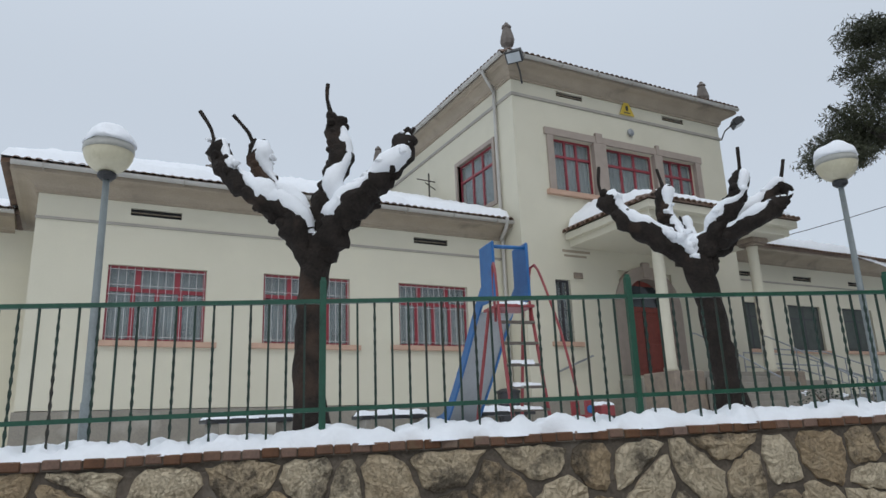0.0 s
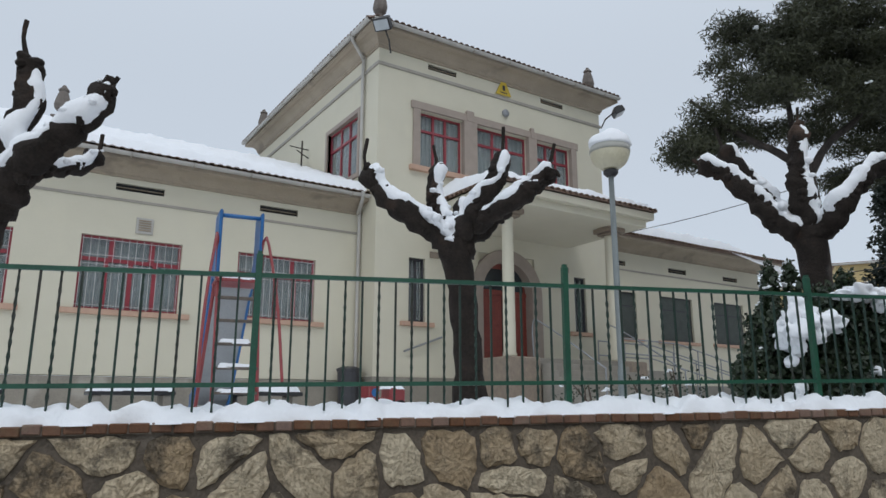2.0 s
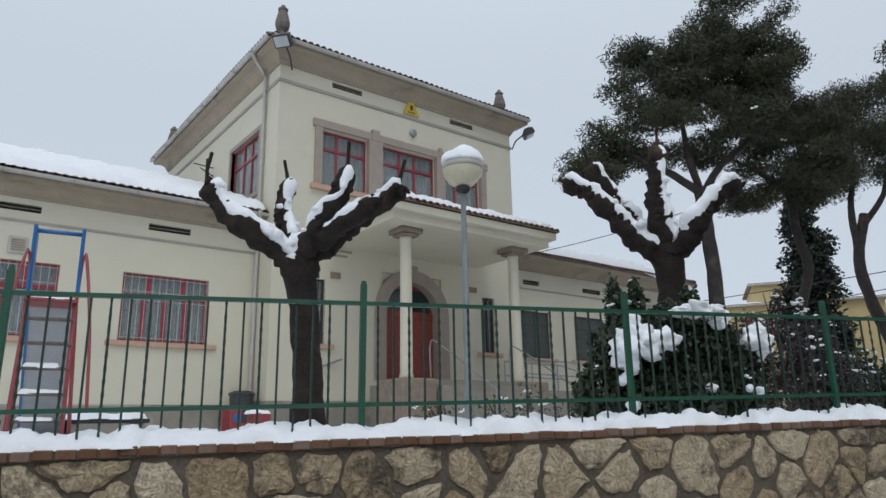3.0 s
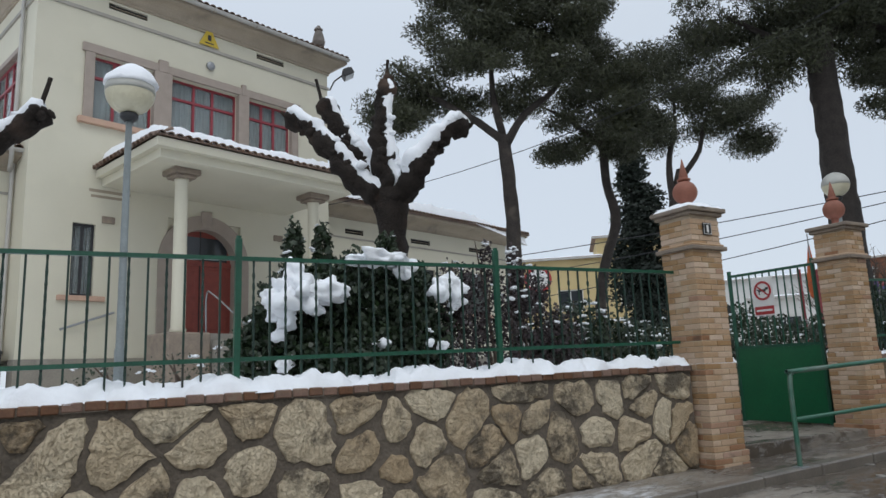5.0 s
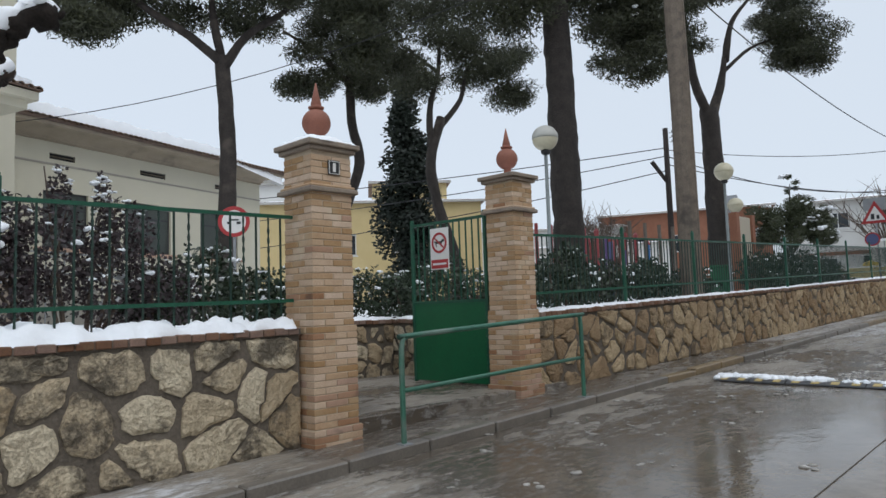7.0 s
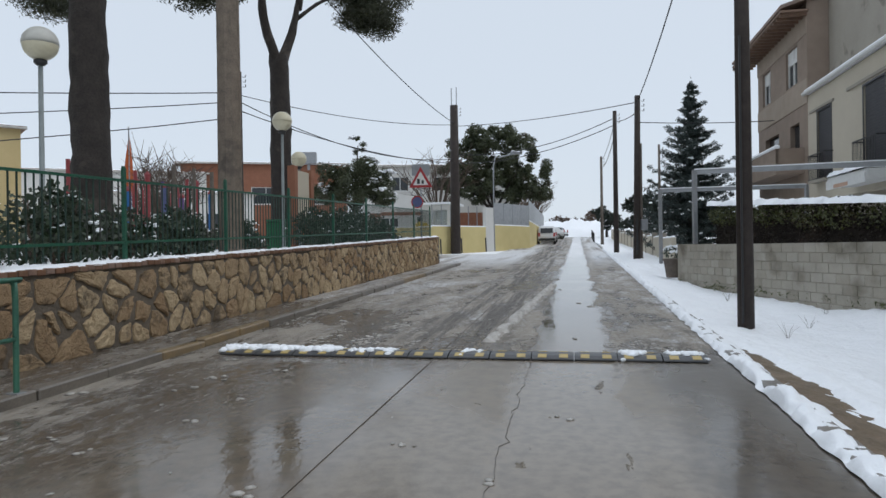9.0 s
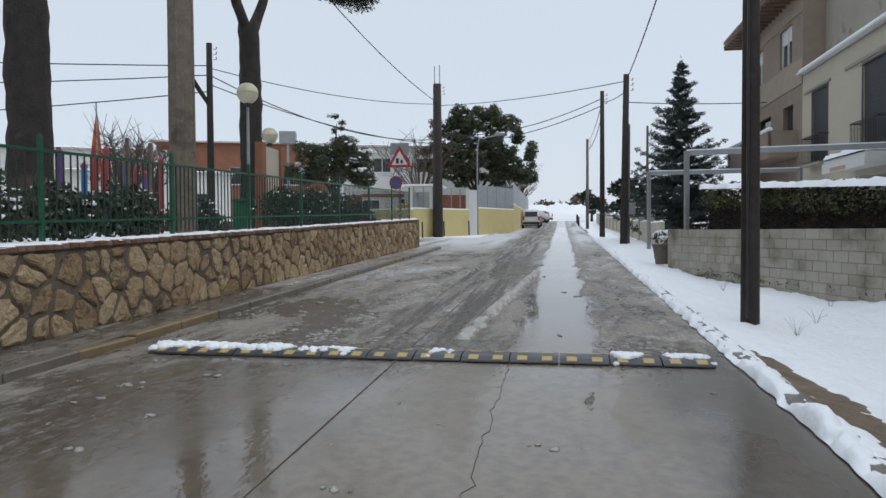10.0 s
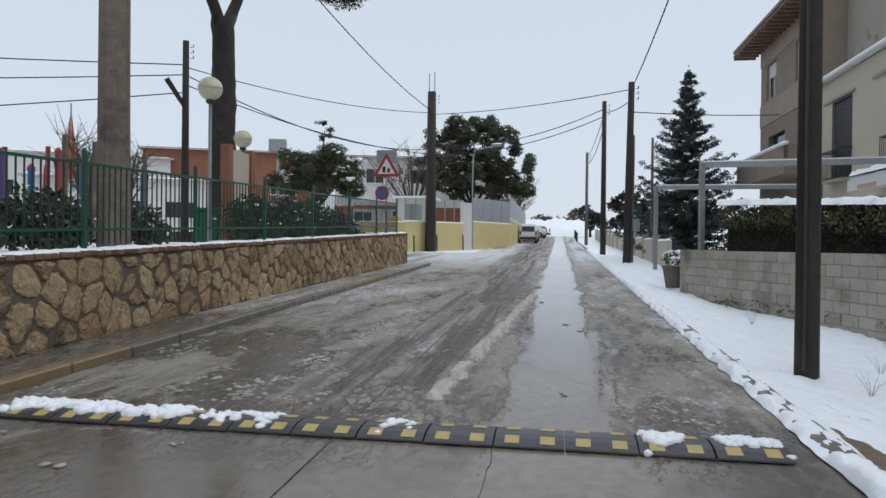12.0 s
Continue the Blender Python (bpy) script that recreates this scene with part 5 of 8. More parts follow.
for x in (13.85, 17.75):
    col = part("column", lathe([(0.19, 2.75), (0.19, 2.85), (0.165, 2.9), (0.16, 4.5), (0.15, 6.4), (0.17, 6.45), (0.17, 6.5)], 18), "plaster", porch, "round plastered column", True, Matrix.Translation((x, 13.5, 0)))
    part("capital", B((-0.34, 0.34, -0.34, 0.34, 6.58, 6.72), (-0.26, 0.26, -0.26, 0.26, 6.5, 6.58), bevel=0.02), "capstone", col, "grey stone capital")
part("floor", B((14.36, 17.28, 13.0, 16.1, 1.3, 2.74)), "steps", porch)
steps = thing("porch_steps", None, "grey stone steps up to the porch with snow at the sides", "steps", kind="structure")
for i in range(7):
    part("step", B((14.4, 17.3, 12.9 - 0.3 * (i + 1), 12.9 - 0.3 * i, 1.3, 2.58 - 0.17 * i), bevel=0.01), "steps", steps)
for x0 in (13.3, 17.3):
    part("cheek_wall", B((x0, x0 + 1.05, 12.85, 14.0, 1.3, 2.75), bevel=0.04), "capstone", steps, "rough stone pedestal beside the steps")
for x in (14.4, 17.2):
    hrail = part("handrail", T(curve_pts([(x, 10.7, 1.5), (x, 10.7, 2.3), (x, 10.9, 2.5), (x, 12.8, 3.6), (x, 13.2, 3.65), (x, 13.2, 2.75)], 0.1), 0.02, 7), "metal", steps, "thin steel handrail", True)
ramp = thing("access_ramp", None, "grey ramp with steel tube railings beside the porch", "ramp", kind="structure")
part("slab", B((18.7, 26.0, 15.2, 16.0, 1.3, 2.2), (18.7, 21.5, 14.2, 16.0, 1.3, 2.6)), "steps", ramp)
for y in (14.2, 15.2):
    for z in (0.45, 0.9):
        part("rail", T([(18.8, y, 2.65 + z), (21.4, y, 2.6 + z), (26.0, y, 1.7 + z)], 0.022, 6), "metal", ramp)
    for k in range(7):
        x = 18.8 + 1.2 * k
        zt = 2.62 if x < 21.4 else 2.6 - 0.2 * (x - 21.4)
        part("post", T([(x, y, 1.5), (x, y, zt + 0.9)], 0.02, 6), "metal", ramp)


def finial(x, y, z):
    f = thing("stone_finial", Matrix.Translation((x, y, z)), "weathered grey stone urn finial on the roof corner", "finial", "roof finials")
    part("urn", lathe([(0.2, -0.1), (0.2, 0.0), (0.1, 0.06), (0.09, 0.12), (0.2, 0.22), (0.235, 0.36), (0.2, 0.55), (0.15, 0.74), (0.12, 0.8), (0.16, 0.83), (0.16, 0.87), (0.08, 0.95), (0.06, 1.0), (0.01, 1.03)], 8), "stonegrey", f)
    part("base", B((-0.3, 0.3, -0.3, 0.3, -0.35, -0.08), bevel=0.02), "stonegrey", f)
    return f


finial(11.25, 16.2, 13.0)
finial(20.25, 16.5, 13.0)
finial(3.5, 22.4, 10.25)
finial(11.25, 26.9, 13.0)


def floodlight(x, y, z, yaw, tilt):
    f = thing("floodlight", Matrix.Translation((x, y, z)) @ Matrix.Rotation(radians(yaw), 4, "Z") @ Matrix.Scale(1.05, 4), "dark floodlight on a bracket under the roof corner", "floodlight", "floodlights")
    head = part("head", B((-0.24, 0.24, -0.12, 0.1, -0.18, 0.18), (-0.18, 0.18, 0.1, 0.16, -0.12, 0.12), bevel=0.02), "black", f, m=Matrix.Rotation(radians(tilt), 4, "X"))
    part("glass", B((-0.2, 0.2, -0.13, -0.118, -0.14, 0.14)), "floodglass", head)
    part("bracket", T([(0, 0.1, 0), (0.02, 0.45, -0.28), (0.02, 0.6, -0.6)], 0.025, 6), "black", f)
    return f


floodlight(10.98, 15.5, 12.4, -50, 48)
floodlight(20.9, 15.7, 12.1, 55, 62)
tri = thing("triangular_sign", Matrix.Translation((15.84, TY - 0.06, 11.6)), "yellow triangular warning sign with dark marks on the facade", "sign")
bm = bmesh.new()
f1 = [bm.verts.new(p) for p in ((-0.32, 0, 0), (0.32, 0, 0), (0.05, 0, 0.56), (-0.05, 0, 0.56))]
f2 = [bm.verts.new(v.co + Vector((0, 0.02, 0))) for v in f1]
bm.faces.new(f1), bm.faces.new(f2[::-1])
for k in range(4):
    bm.faces.new((f1[k - 1], f2[k - 1], f2[k], f1[k]))
part("board", bm, "yellow", tri)
part("mark", B((-0.14, 0.14, -0.004, -0.001, 0.06, 0.1), (-0.05, 0.06, -0.004, -0.001, 0.16, 0.34)), "black", tri)
lm = thing("wall_lamp", Matrix.Translation((15.9, TY, 10.97)), "small round wall lamp on the facade", "lamp")
part("body", lathe([(0.1, 0), (0.13, 0.03), (0.13, 0.09), (0.06, 0.12)], 14), "metal", lm, m=Matrix.Rotation(radians(90), 4, "X"))
for x, z in ((13.15, 5.85), (18.3, 5.95)):
    bx = thing("wall_vent_box", Matrix.Translation((x, TY, z)), "small dark wall box on the facade", "vent")
    part("box", B((-0.16, 0.16, -0.06, 0.0, -0.09, 0.09), bevel=0.01), "capstone", bx)
ac = thing("wall_grille", Matrix.Translation((5.35, WY, 5.85)), "square pale ventilation grille on the wing wall", "vent")
part("frame", B((-0.2, 0.2, -0.04, 0.0, -0.2, 0.2), bevel=0.01), "gutter", ac)
for k in range(5):
    part("slat", B((-0.14, 0.14, -0.06, -0.04, -0.13 + 0.06 * k, -0.1 + 0.06 * k)), "cornice", ac)
pl = thing("facade_lettering", Matrix.Translation((13.2, TY, 6.5)), "faint grey lettering in two lines on the wall", "lettering")
part("line", B((-0.55, 0.5, -0.006, 0.0, 0.06, 0.14)), "cornice", pl)
part("line", B((-0.5, 0.35, -0.006, 0.0, -0.08, -0.01)), "cornice", pl)
ant = thing("cable_bracket", Matrix.Translation((TX0, 21.4, 9.5)), "rusty antenna bracket and cables on the tower side wall", "bracket")
part("mast", T([(-0.25, 0, -0.9), (-0.25, 0, 1.2)], 0.03, 6), "woodpole", ant)
part("arm", T([(0.0, 0, 0.9), (-0.6, 0.3, 1.05)], 0.02, 6), "woodpole", ant)
part("arm", T([(0.0, 0, 0.6), (-0.55, -0.3, 0.7)], 0.02, 6), "woodpole", ant)


# ---- plants ----
def np_mesh(name, verts, faces, material, parent, label="", kind="", smooth=False):
    me = bpy.data.meshes.new(name)
    me.from_pydata(verts.tolist(), [], faces.tolist())
    me.materials.append(M[material])
    if smooth:
        me.shade_smooth()
    ob = new(name, me)
    ob.parent = parent
    if label:
        ob["label"] = label
    if kind:
        ob["kind"] = kind
    return ob


def leaves(blobs, per, size, seed, width=0.34, shell=0.45, flat=0.0):
    """Small pointed leaves or needle tufts through ellipsoids (x, y, z, rx, ry, rz), denser towards their surfaces."""
    r = np.random.default_rng(seed)
    C = []
    for x, y, z, a, b, c in blobs:
        n = max(12, int(per * (a * b + b * c + a * c) / 3))
        d = r.normal(size=(n, 3))
        d /= np.linalg.norm(d, axis=1)[:, None]
        rad = r.uniform(shell, 1.0, n) ** 0.6 * (1 + 0.16 * np.sin(d[:, 0] * 7 + seed) * np.cos(d[:, 1] * 6 + d[:, 2] * 5 + x))
        C.append(np.array((x, y, z)) + d * rad[:, None] * np.array((a, b, c)))
    C = np.concatenate(C)
    n = len(C)
    u = r.normal(size=(n, 3))
    u[:, 2] = u[:, 2] * (1 - flat) + 0.25
    u /= np.linalg.norm(u, axis=1)[:, None]
    w = np.cross(u, r.normal(size=(n, 3)))
    w /= np.linalg.norm(w, axis=1)[:, None] + 1e-9
    s = size * r.uniform(0.6, 1.3, n)[:, None]
    P = np.stack([C - u * s * 0.5, C + w * s * width, C + u * s * 0.6, C - w * s * width], 1).reshape(-1, 3)
    return P, np.arange(4 * n).reshape(-1, 4)


LUMP = {}


def lumps(centres, sizes, seed, flat=0.55, fine=2):
    """Soft lumps of snow: squashed low balls, one at each place."""
    if fine not in LUMP:
        b = bmesh.new()
        bmesh.ops.create_icosphere(b, subdivisions=fine, radius=1)
        b.verts.ensure_lookup_table()
        LUMP[fine] = (np.array([v.co[:] for v in b.verts]), np.array([[v.index for v in f.verts] for f in b.faces]))
        b.free()
    r = np.random.default_rng(seed)
    V, F = LUMP[fine]
    vs, fs = [], []
    for i, (c, s) in enumerate(zip(centres, sizes)):
        k = 1 + 0.22 * np.sin(V[:, [0]] * 4 + r.uniform(0, 6)) * np.cos(V[:, [1]] * 4 + r.uniform(0, 6)) + 0.16 * np.sin(V[:, [2]] * 8 + V[:, [0]] * 6 + r.uniform(0, 6))
        q = V * k * s
        q[:, 2] *= flat
        vs.append(q + np.array(c))
        fs.append(F + i * len(V))
    return np.concatenate(vs), np.concatenate(fs)


def snow_mass(masses, seed):
    """Heaped wet snow: (x, y, z, rx, ry, rz) with a soft, broken outline."""
    bm = bmesh.new()
    for i, (x, y, z, a, b, c) in enumerate(masses):
        ball = bmesh.ops.create_icosphere(bm, subdivisions=4, radius=1)["verts"]
        for q in ball:
            p = Vector((q.co.x * a, q.co.y * b, q.co.z * c))
            w = p + Vector((seed + i * 3.7, 0, 0))
            k = 1 + 0.8 * noise.noise(w * 4.5) + 0.7 * noise.noise(w * 10) + 0.4 * noise.noise(w * 22)
            q.co = Vector((x, y, z)) + p * max(0.3, k)
    return bm


rg = random.Random(71)
cs1, ss1 = [], []
for a, b, sz, n in HUMP_SNOW:
    for _ in range(n):
        du, v = rg.gauss(0.06, 0.09), rg.uniform(a, b)
        if noise.noise(Vector((du * 5, v * 4, 1))) > -0.25:
            cs1.append(Vector((19.62 + du, v, hz + max(0.0, 0.05 - 0.85 * du * du))))
            ss1.append(sz * rg.uniform(0.5, 1.25))
v_, f_ = lumps(cs1, ss1, 4, 0.7)
hs = thing("hump_snow", ROADROT, "slushy lumps of snow left lying on the speed hump", "snow", kind="stuff")
np_mesh("snow_lump", v_, f_, "snow", hs, "", "stuff", True)


def snow_on(blobs, count, size, seed):
    """Lumps on the upper sides of ellipsoids."""
    r = np.random.default_rng(seed)
    cs, ss = [], []
    for x, y, z, a, b, c in blobs:
        for _ in range(count):
            t, e = r.uniform(0, 2 * math.pi), r.uniform(0.0, 1.0)
            q = math.sqrt(max(0, 1 - e * e))
            base = np.array((x + a * q * math.cos(t), y + b * q * math.sin(t), z + c * e * 0.95))
            s = size * r.uniform(0.4, 1.2)
            for _ in range(4):
                cs.append(base + r.normal(size=3) * np.array((1, 1, 0.35)) * s * 0.7)
                ss.append(s * r.uniform(0.4, 1.0))
    return lumps(cs, ss, seed)


def plane_tree(x, y, z, right, trunk, limbs, seed, lean=0.0, rad=0.19):
    """A pollarded plane: limbs as lists of (across, depth, height) ending in fists, with whips; snow on top of them."""
    t = thing("pollarded_plane_tree", Matrix.Translation((x, y, z)), "pollarded dark plane tree with knobbly bare limbs carrying snow", "tree", "plane trees")
    R, D = Vector((right[0], right[1], 0)), Vector((-right[1], right[0], 0))
    rng = random.Random(seed)

    def at(p):
        return R * p[0] + D * p[1] + Vector((0, 0, p[2]))

    tp = curve_pts([at(p) for p in trunk], 0.12)
    n = len(tp)
    bm = bmesh.new()
    add_tube(bm, tp, [rad * (1.35 - 0.4 * min(1, 4 * i / n) + 0.25 * max(0, i / n - 0.75) * 4) for i in range(n)], 14, 0.14, seed)
    part("trunk", bm, "bark", t, smooth=True)
    cs, ss = [], []
    for li, (pts, r0, whips) in enumerate(limbs):
        lp = curve_pts([at(p) for p in pts], 0.06)
        m = len(lp)
        rr = [r0 * 1.12 * (1 - 0.38 * i / m) * (1 + 0.3 * noise.noise(Vector((i * 0.45, seed, li * 7)))) for i in range(m)]
        for i in range(max(0, m - 4), m):
            rr[i] *= 1.18
        rr[-1] *= 0.6
        bm = bmesh.new()
        add_tube(bm, lp, rr, 14, 0.42, seed + li)
        for _ in range(int(m * 1.3)):                       # knuckles from years of cutting
            i = rng.randrange(m // 4, m)
            dirn = Vector((rng.gauss(0, 1), rng.gauss(0, 1), rng.gauss(0, 0.8))).normalized()
            q = lp[i] + dirn * rr[i] * 0.85
            add_tube(bm, [q - dirn * 0.05, q, q + dirn * 0.055], [rr[i] * 0.55, rr[i] * 0.5, rr[i] * 0.22], 6, 0.2, seed)
        limb = part("limb", bm, "bark", t, smooth=True)
        for wp in whips:
            part("shoot", T(curve_pts([at(p) for p in wp], 0.08), [0.03, 0.028] + [0.024] * (len(curve_pts([at(p) for p in wp], 0.08)) - 2), 7, 0.15, 3), "bark", limb)
        ribbon, width = [], []
        for i in range(1, m):                               # snow lies along the upper, sheltered side
            d = (lp[min(i + 1, m - 1)] - lp[i - 1]).normalized()
            up = Vector((0, 0, 1)) + R * 0.45 - D * 0.25
            up = (up - d * up.dot(d)).normalized()
            k = 0.78 + 0.7 * noise.noise(Vector((i * 0.16, li * 5.0, seed))) - 0.35 * max(0, abs(d.z) - 0.55)
            ribbon.append(lp[i] + up * rr[i] * 0.76)
            width.append(max(0.02, rr[i] * min(1.0, k)))
            if rng.random() < 0.35:
                cs.append(lp[i] + up * rr[i] * 0.9 + Vector((rng.gauss(0, 0.05), rng.gauss(0, 0.05), 0)))
                ss.append(rr[i] * rng.uniform(0.25, 0.55))
        bm = bmesh.new()
        add_tube(bm, ribbon, width, 12, 0.22, seed + li + 50)
        part("limb_snow", bm, "snow", t, "wet snow lying along the limb", smooth=True)
    v, f = lumps(cs, ss, seed, 0.75)
    np_mesh("snow", v, f, "snow", t, "wet snow lying along the limbs", "stuff", True)
    return t


plane_tree(2.32, 7.5, 1.42, (0.887, -0.462), [(0.0, 0, -0.1), (-0.04, 0, 0.6), (-0.02, 0, 1.5), (0.05, 0, 2.3)],
           [([(0.0, 0, 2.0), (-0.22, -0.1, 2.45), (-0.6, -0.15, 2.75), (-1.0, -0.1, 3.1), (-1.2, 0, 3.5)], 0.15, [[(-1.2, 0, 3.45), (-1.25, 0, 3.7), (-1.4, 0, 3.95)]]),
            ([(0.0, 0, 2.3), (-0.3, 0.2, 2.7), (-0.66, 0.3, 3.15), (-0.82, 0.35, 3.65)], 0.14, [[(-0.82, 0.35, 3.6), (-0.9, 0.35, 3.8), (-1.1, 0.35, 4.05)]]),
            ([(0.05, 0, 2.3), (0.18, -0.1, 2.8), (0.3, -0.1, 3.2), (0.24, -0.1, 3.75)], 0.14, [[(0.24, -0.1, 3.7), (0.16, -0.1, 4.0), (0.17, -0.1, 4.2)]]),
            ([(0.08, 0, 2.1), (0.4, -0.2, 2.5), (0.75, -0.25, 2.85), (0.98, -0.2, 3.1), (1.1, -0.15, 3.45)], 0.16, [[(1.1, -0.15, 3.4), (1.2, -0.15, 3.56)]]),
            ([(0.05, 0.1, 2.3), (0.25, 0.5, 2.7), (0.5, 0.9, 2.9), (0.62, 1.0, 3.1)], 0.11, [[(0.62, 1.0, 3.1), (0.64, 1.0, 3.35)]])], 11, rad=0.175)
plane_tree(7.55, 6.45, 1.5, (0.788, -0.616), [(0.05, 0, -0.1), (0.03, 0, 0.6), (-0.05, 0, 1.4), (-0.16, 0, 2.15)],
           [([(-0.12, 0, 2.0), (-0.55, -0.1, 2.4), (-0.95, -0.15, 2.65), (-1.2, -0.1, 2.95), (-1.32, -0.05, 3.15)], 0.145, [[(-1.32, -0.05, 3.1), (-1.36, -0.05, 3.35), (-1.33, 0, 3.62)]]),
            ([(-0.15, 0, 2.1), (-0.35, 0.25, 2.55), (-0.45, 0.35, 2.95), (-0.4, 0.4, 3.35)], 0.13, [[(-0.4, 0.4, 3.3), (-0.47, 0.4, 3.65)]]),
            ([(-0.12, 0, 2.15), (0.15, -0.2, 2.5), (0.38, -0.3, 2.85), (0.5, -0.3, 3.25)], 0.14, [[(0.5, -0.3, 3.2), (0.52, -0.3, 3.6)]]),
            ([(-0.08, 0, 2.05), (0.4, 0.1, 2.55), (0.85, 0.15, 2.9), (1.18, 0.1, 3.12)], 0.14, [[(1.1, 0.1, 3.1), (1.2, 0.1, 3.5)]]),
            ([(0.1, -0.1, 2.35), (0.55, -0.5, 2.5), (0.95, -0.6, 2.72)], 0.11, []),
            ([(-0.2, 0.1, 2.2), (-0.1, 0.6, 2.6), (-0.12, 0.9, 2.95)], 0.11, [])], 23)
plane_tree(12.6, 4.68, 1.55, (0.647, -0.763), [(0.05, 0, -0.1), (0.02, 0, 0.8), (0.0, 0, 1.8), (0.0, 0, 2.6)],
           [([(-0.02, 0, 2.4), (-0.5, -0.1, 2.75), (-0.85, -0.15, 3.25), (-1.15, -0.1, 3.55), (-1.45, 0, 3.78)], 0.15, [[(-1.45, 0, 3.75), (-1.56, 0, 3.85)]]),
            ([(-0.05, 0, 2.5), (-0.4, 0.3, 3.0), (-0.75, 0.4, 3.6), (-1.05, 0.4, 4.15)], 0.15, [[(-1.05, 0.4, 4.1), (-1.14, 0.4, 4.5)]]),
            ([(0.0, 0, 2.5), (-0.08, -0.1, 3.0), (-0.1, -0.1, 3.6), (-0.02, -0.1, 4.2)], 0.155, [[(-0.02, -0.1, 4.15), (0.01, -0.1, 4.5)]]),
            ([(0.05, 0, 2.45), (0.35, -0.2, 2.75), (0.6, -0.25, 3.1), (0.85, -0.2, 3.38), (1.1, -0.1, 3.42)], 0.155, []),
            ([(0.05, 0.05, 2.4), (0.1, 0.6, 2.85), (0.3, 1.0, 3.2)], 0.12, [])], 37, rad=0.21)


def pine(x, y, z, trunk, r0, r1, limbs, blobs, seed, per=2600, snow=1, tuft=0.14, label="", size=1.0):
    """An umbrella pine: bent trunk, limbs up into the crown, needle tufts in uneven pads."""
    t = thing("pine_tree", Matrix.Translation((x, y, z)) @ Matrix.Scale(size, 4), label or "tall dark pine with a bare bent trunk and flecks of snow", "tree", "park pines")
    tp = curve_pts(trunk, 0.3)
    bm = bmesh.new()
    add_tube(bm, tp, [(r0 + (r1 - r0) * i / len(tp)) * (1.25 if i == 0 else 1) for i in range(len(tp))], 14, 0.1, seed)
    part("trunk", bm, "pinebark", t, smooth=True)
    for i, (pts, r) in enumerate(limbs):
        lp = curve_pts(pts, 0.3)
        part("limb", T(lp, [r * (1 - 0.7 * k / len(lp)) for k in range(len(lp))], 8, 0.12, seed + i), "pinebark", t, smooth=True)
    rng = random.Random(seed)
    pads = []
    for bx, by, bz, a, b, c in blobs:                      # break each pad into smaller uneven ones
        for _ in range(max(8, int(5.6 * a * b))):
            th, q = rng.uniform(0, 2 * math.pi), math.sqrt(rng.random())
            s = rng.uniform(0.36, 0.78)
            pads.append((bx + a * q * math.cos(th), by + b * q * math.sin(th), bz + c * rng.uniform(-0.8, 0.8) * (1 - 0.5 * q), s * 1.15, s * 1.15, s * 0.6))
    v, f = leaves(pads, per, tuft, seed, 0.12, 0.1)
    np_mesh("crown", v, f, "needle", t, "dense dark green needle pads", "stuff")
    if snow:
        v, f = snow_on(pads[::2], snow, 0.06, seed)
        np_mesh("snow", v, f, "snow", t, "flecks of snow on the needles", "stuff", True)
    return t


pine(21.15, 9.1, 1.5, [(0, 0, 0), (0.05, 0, 2.5), (0.1, 0, 4.5), (-0.05, 0.05, 6.6)], 0.24, 0.17,
     [([(-0.05, 0, 6.3), (0.4, -0.4, 7.2), (1.2, -0.9, 8.0), (1.8, -1.2, 9)], 0.13), ([(-0.05, 0, 6.4), (-0.6, 0.5, 7.0), (-1.6, 1.1, 7.6), (-2.6, 1.8, 8.6)], 0.13), ([(-0.05, 0.05, 6.5), (-0.1, 0.3, 8), (0.2, 0.5, 10)], 0.12)],
     [(-1.9, 1.3, 7.9, 1.1, 1.0, 0.6), (-1.0, 0.7, 9.4, 1.6, 1.4, 0.9), (0.2, 0, 8.4, 2.2, 1.8, 0.9), (0.9, -0.7, 9.9, 2.2, 1.9, 1.1), (0.2, 0.0, 11.2, 2.0, 1.8, 1.0), (2.3, -1.8, 8.6, 1.6, 1.3, 0.9), (1.4, -1.0, 12.4, 1.7, 1.4, 0.8), (2.6, -2.0, 7.3, 1.1, 0.9, 0.5), (-2.5, 1.8, 7.0, 0.7, 0.6, 0.35), (0.0, 0.1, 10.1, 1.5, 1.3, 0.8), (1.7, -1.2, 10.9, 1.2, 1.0, 0.7)], 1)
pine(26.6, 9.6, 1.5, [(-0.1, 0, 0), (-0.1, 0.05, 1.8), (0.15, -0.1, 3.4), (0.6, -0.4, 5.0), (0.35, -0.3, 6.3), (0.3, -0.3, 8.5)], 0.2, 0.13,
     [([(0.3, -0.3, 7.5), (-0.5, 0.3, 8.4), (-1.4, 1.0, 9)], 0.1), ([(0.3, -0.3, 8), (1.2, -1.0, 8.9), (2.0, -1.5, 9.4)], 0.1)],
     [(0.2, 0, 8.4, 1.4, 1.2, 0.8), (-0.6, 0.5, 9.4, 1.3, 1.1, 0.8), (0.9, -0.7, 9.4, 1.4, 1.2, 0.8), (0.2, -0.2, 10.6, 1.6, 1.4, 0.9), (0.9, -0.8, 7.5, 0.9, 0.8, 0.5), (-0.7, 0.5, 7.4, 0.8, 0.7, 0.45), (1.8, -1.3, 8.4, 0.8, 0.7, 0.5), (-0.2, 0.1, 11.6, 1.1, 1.0, 0.6)], 2)
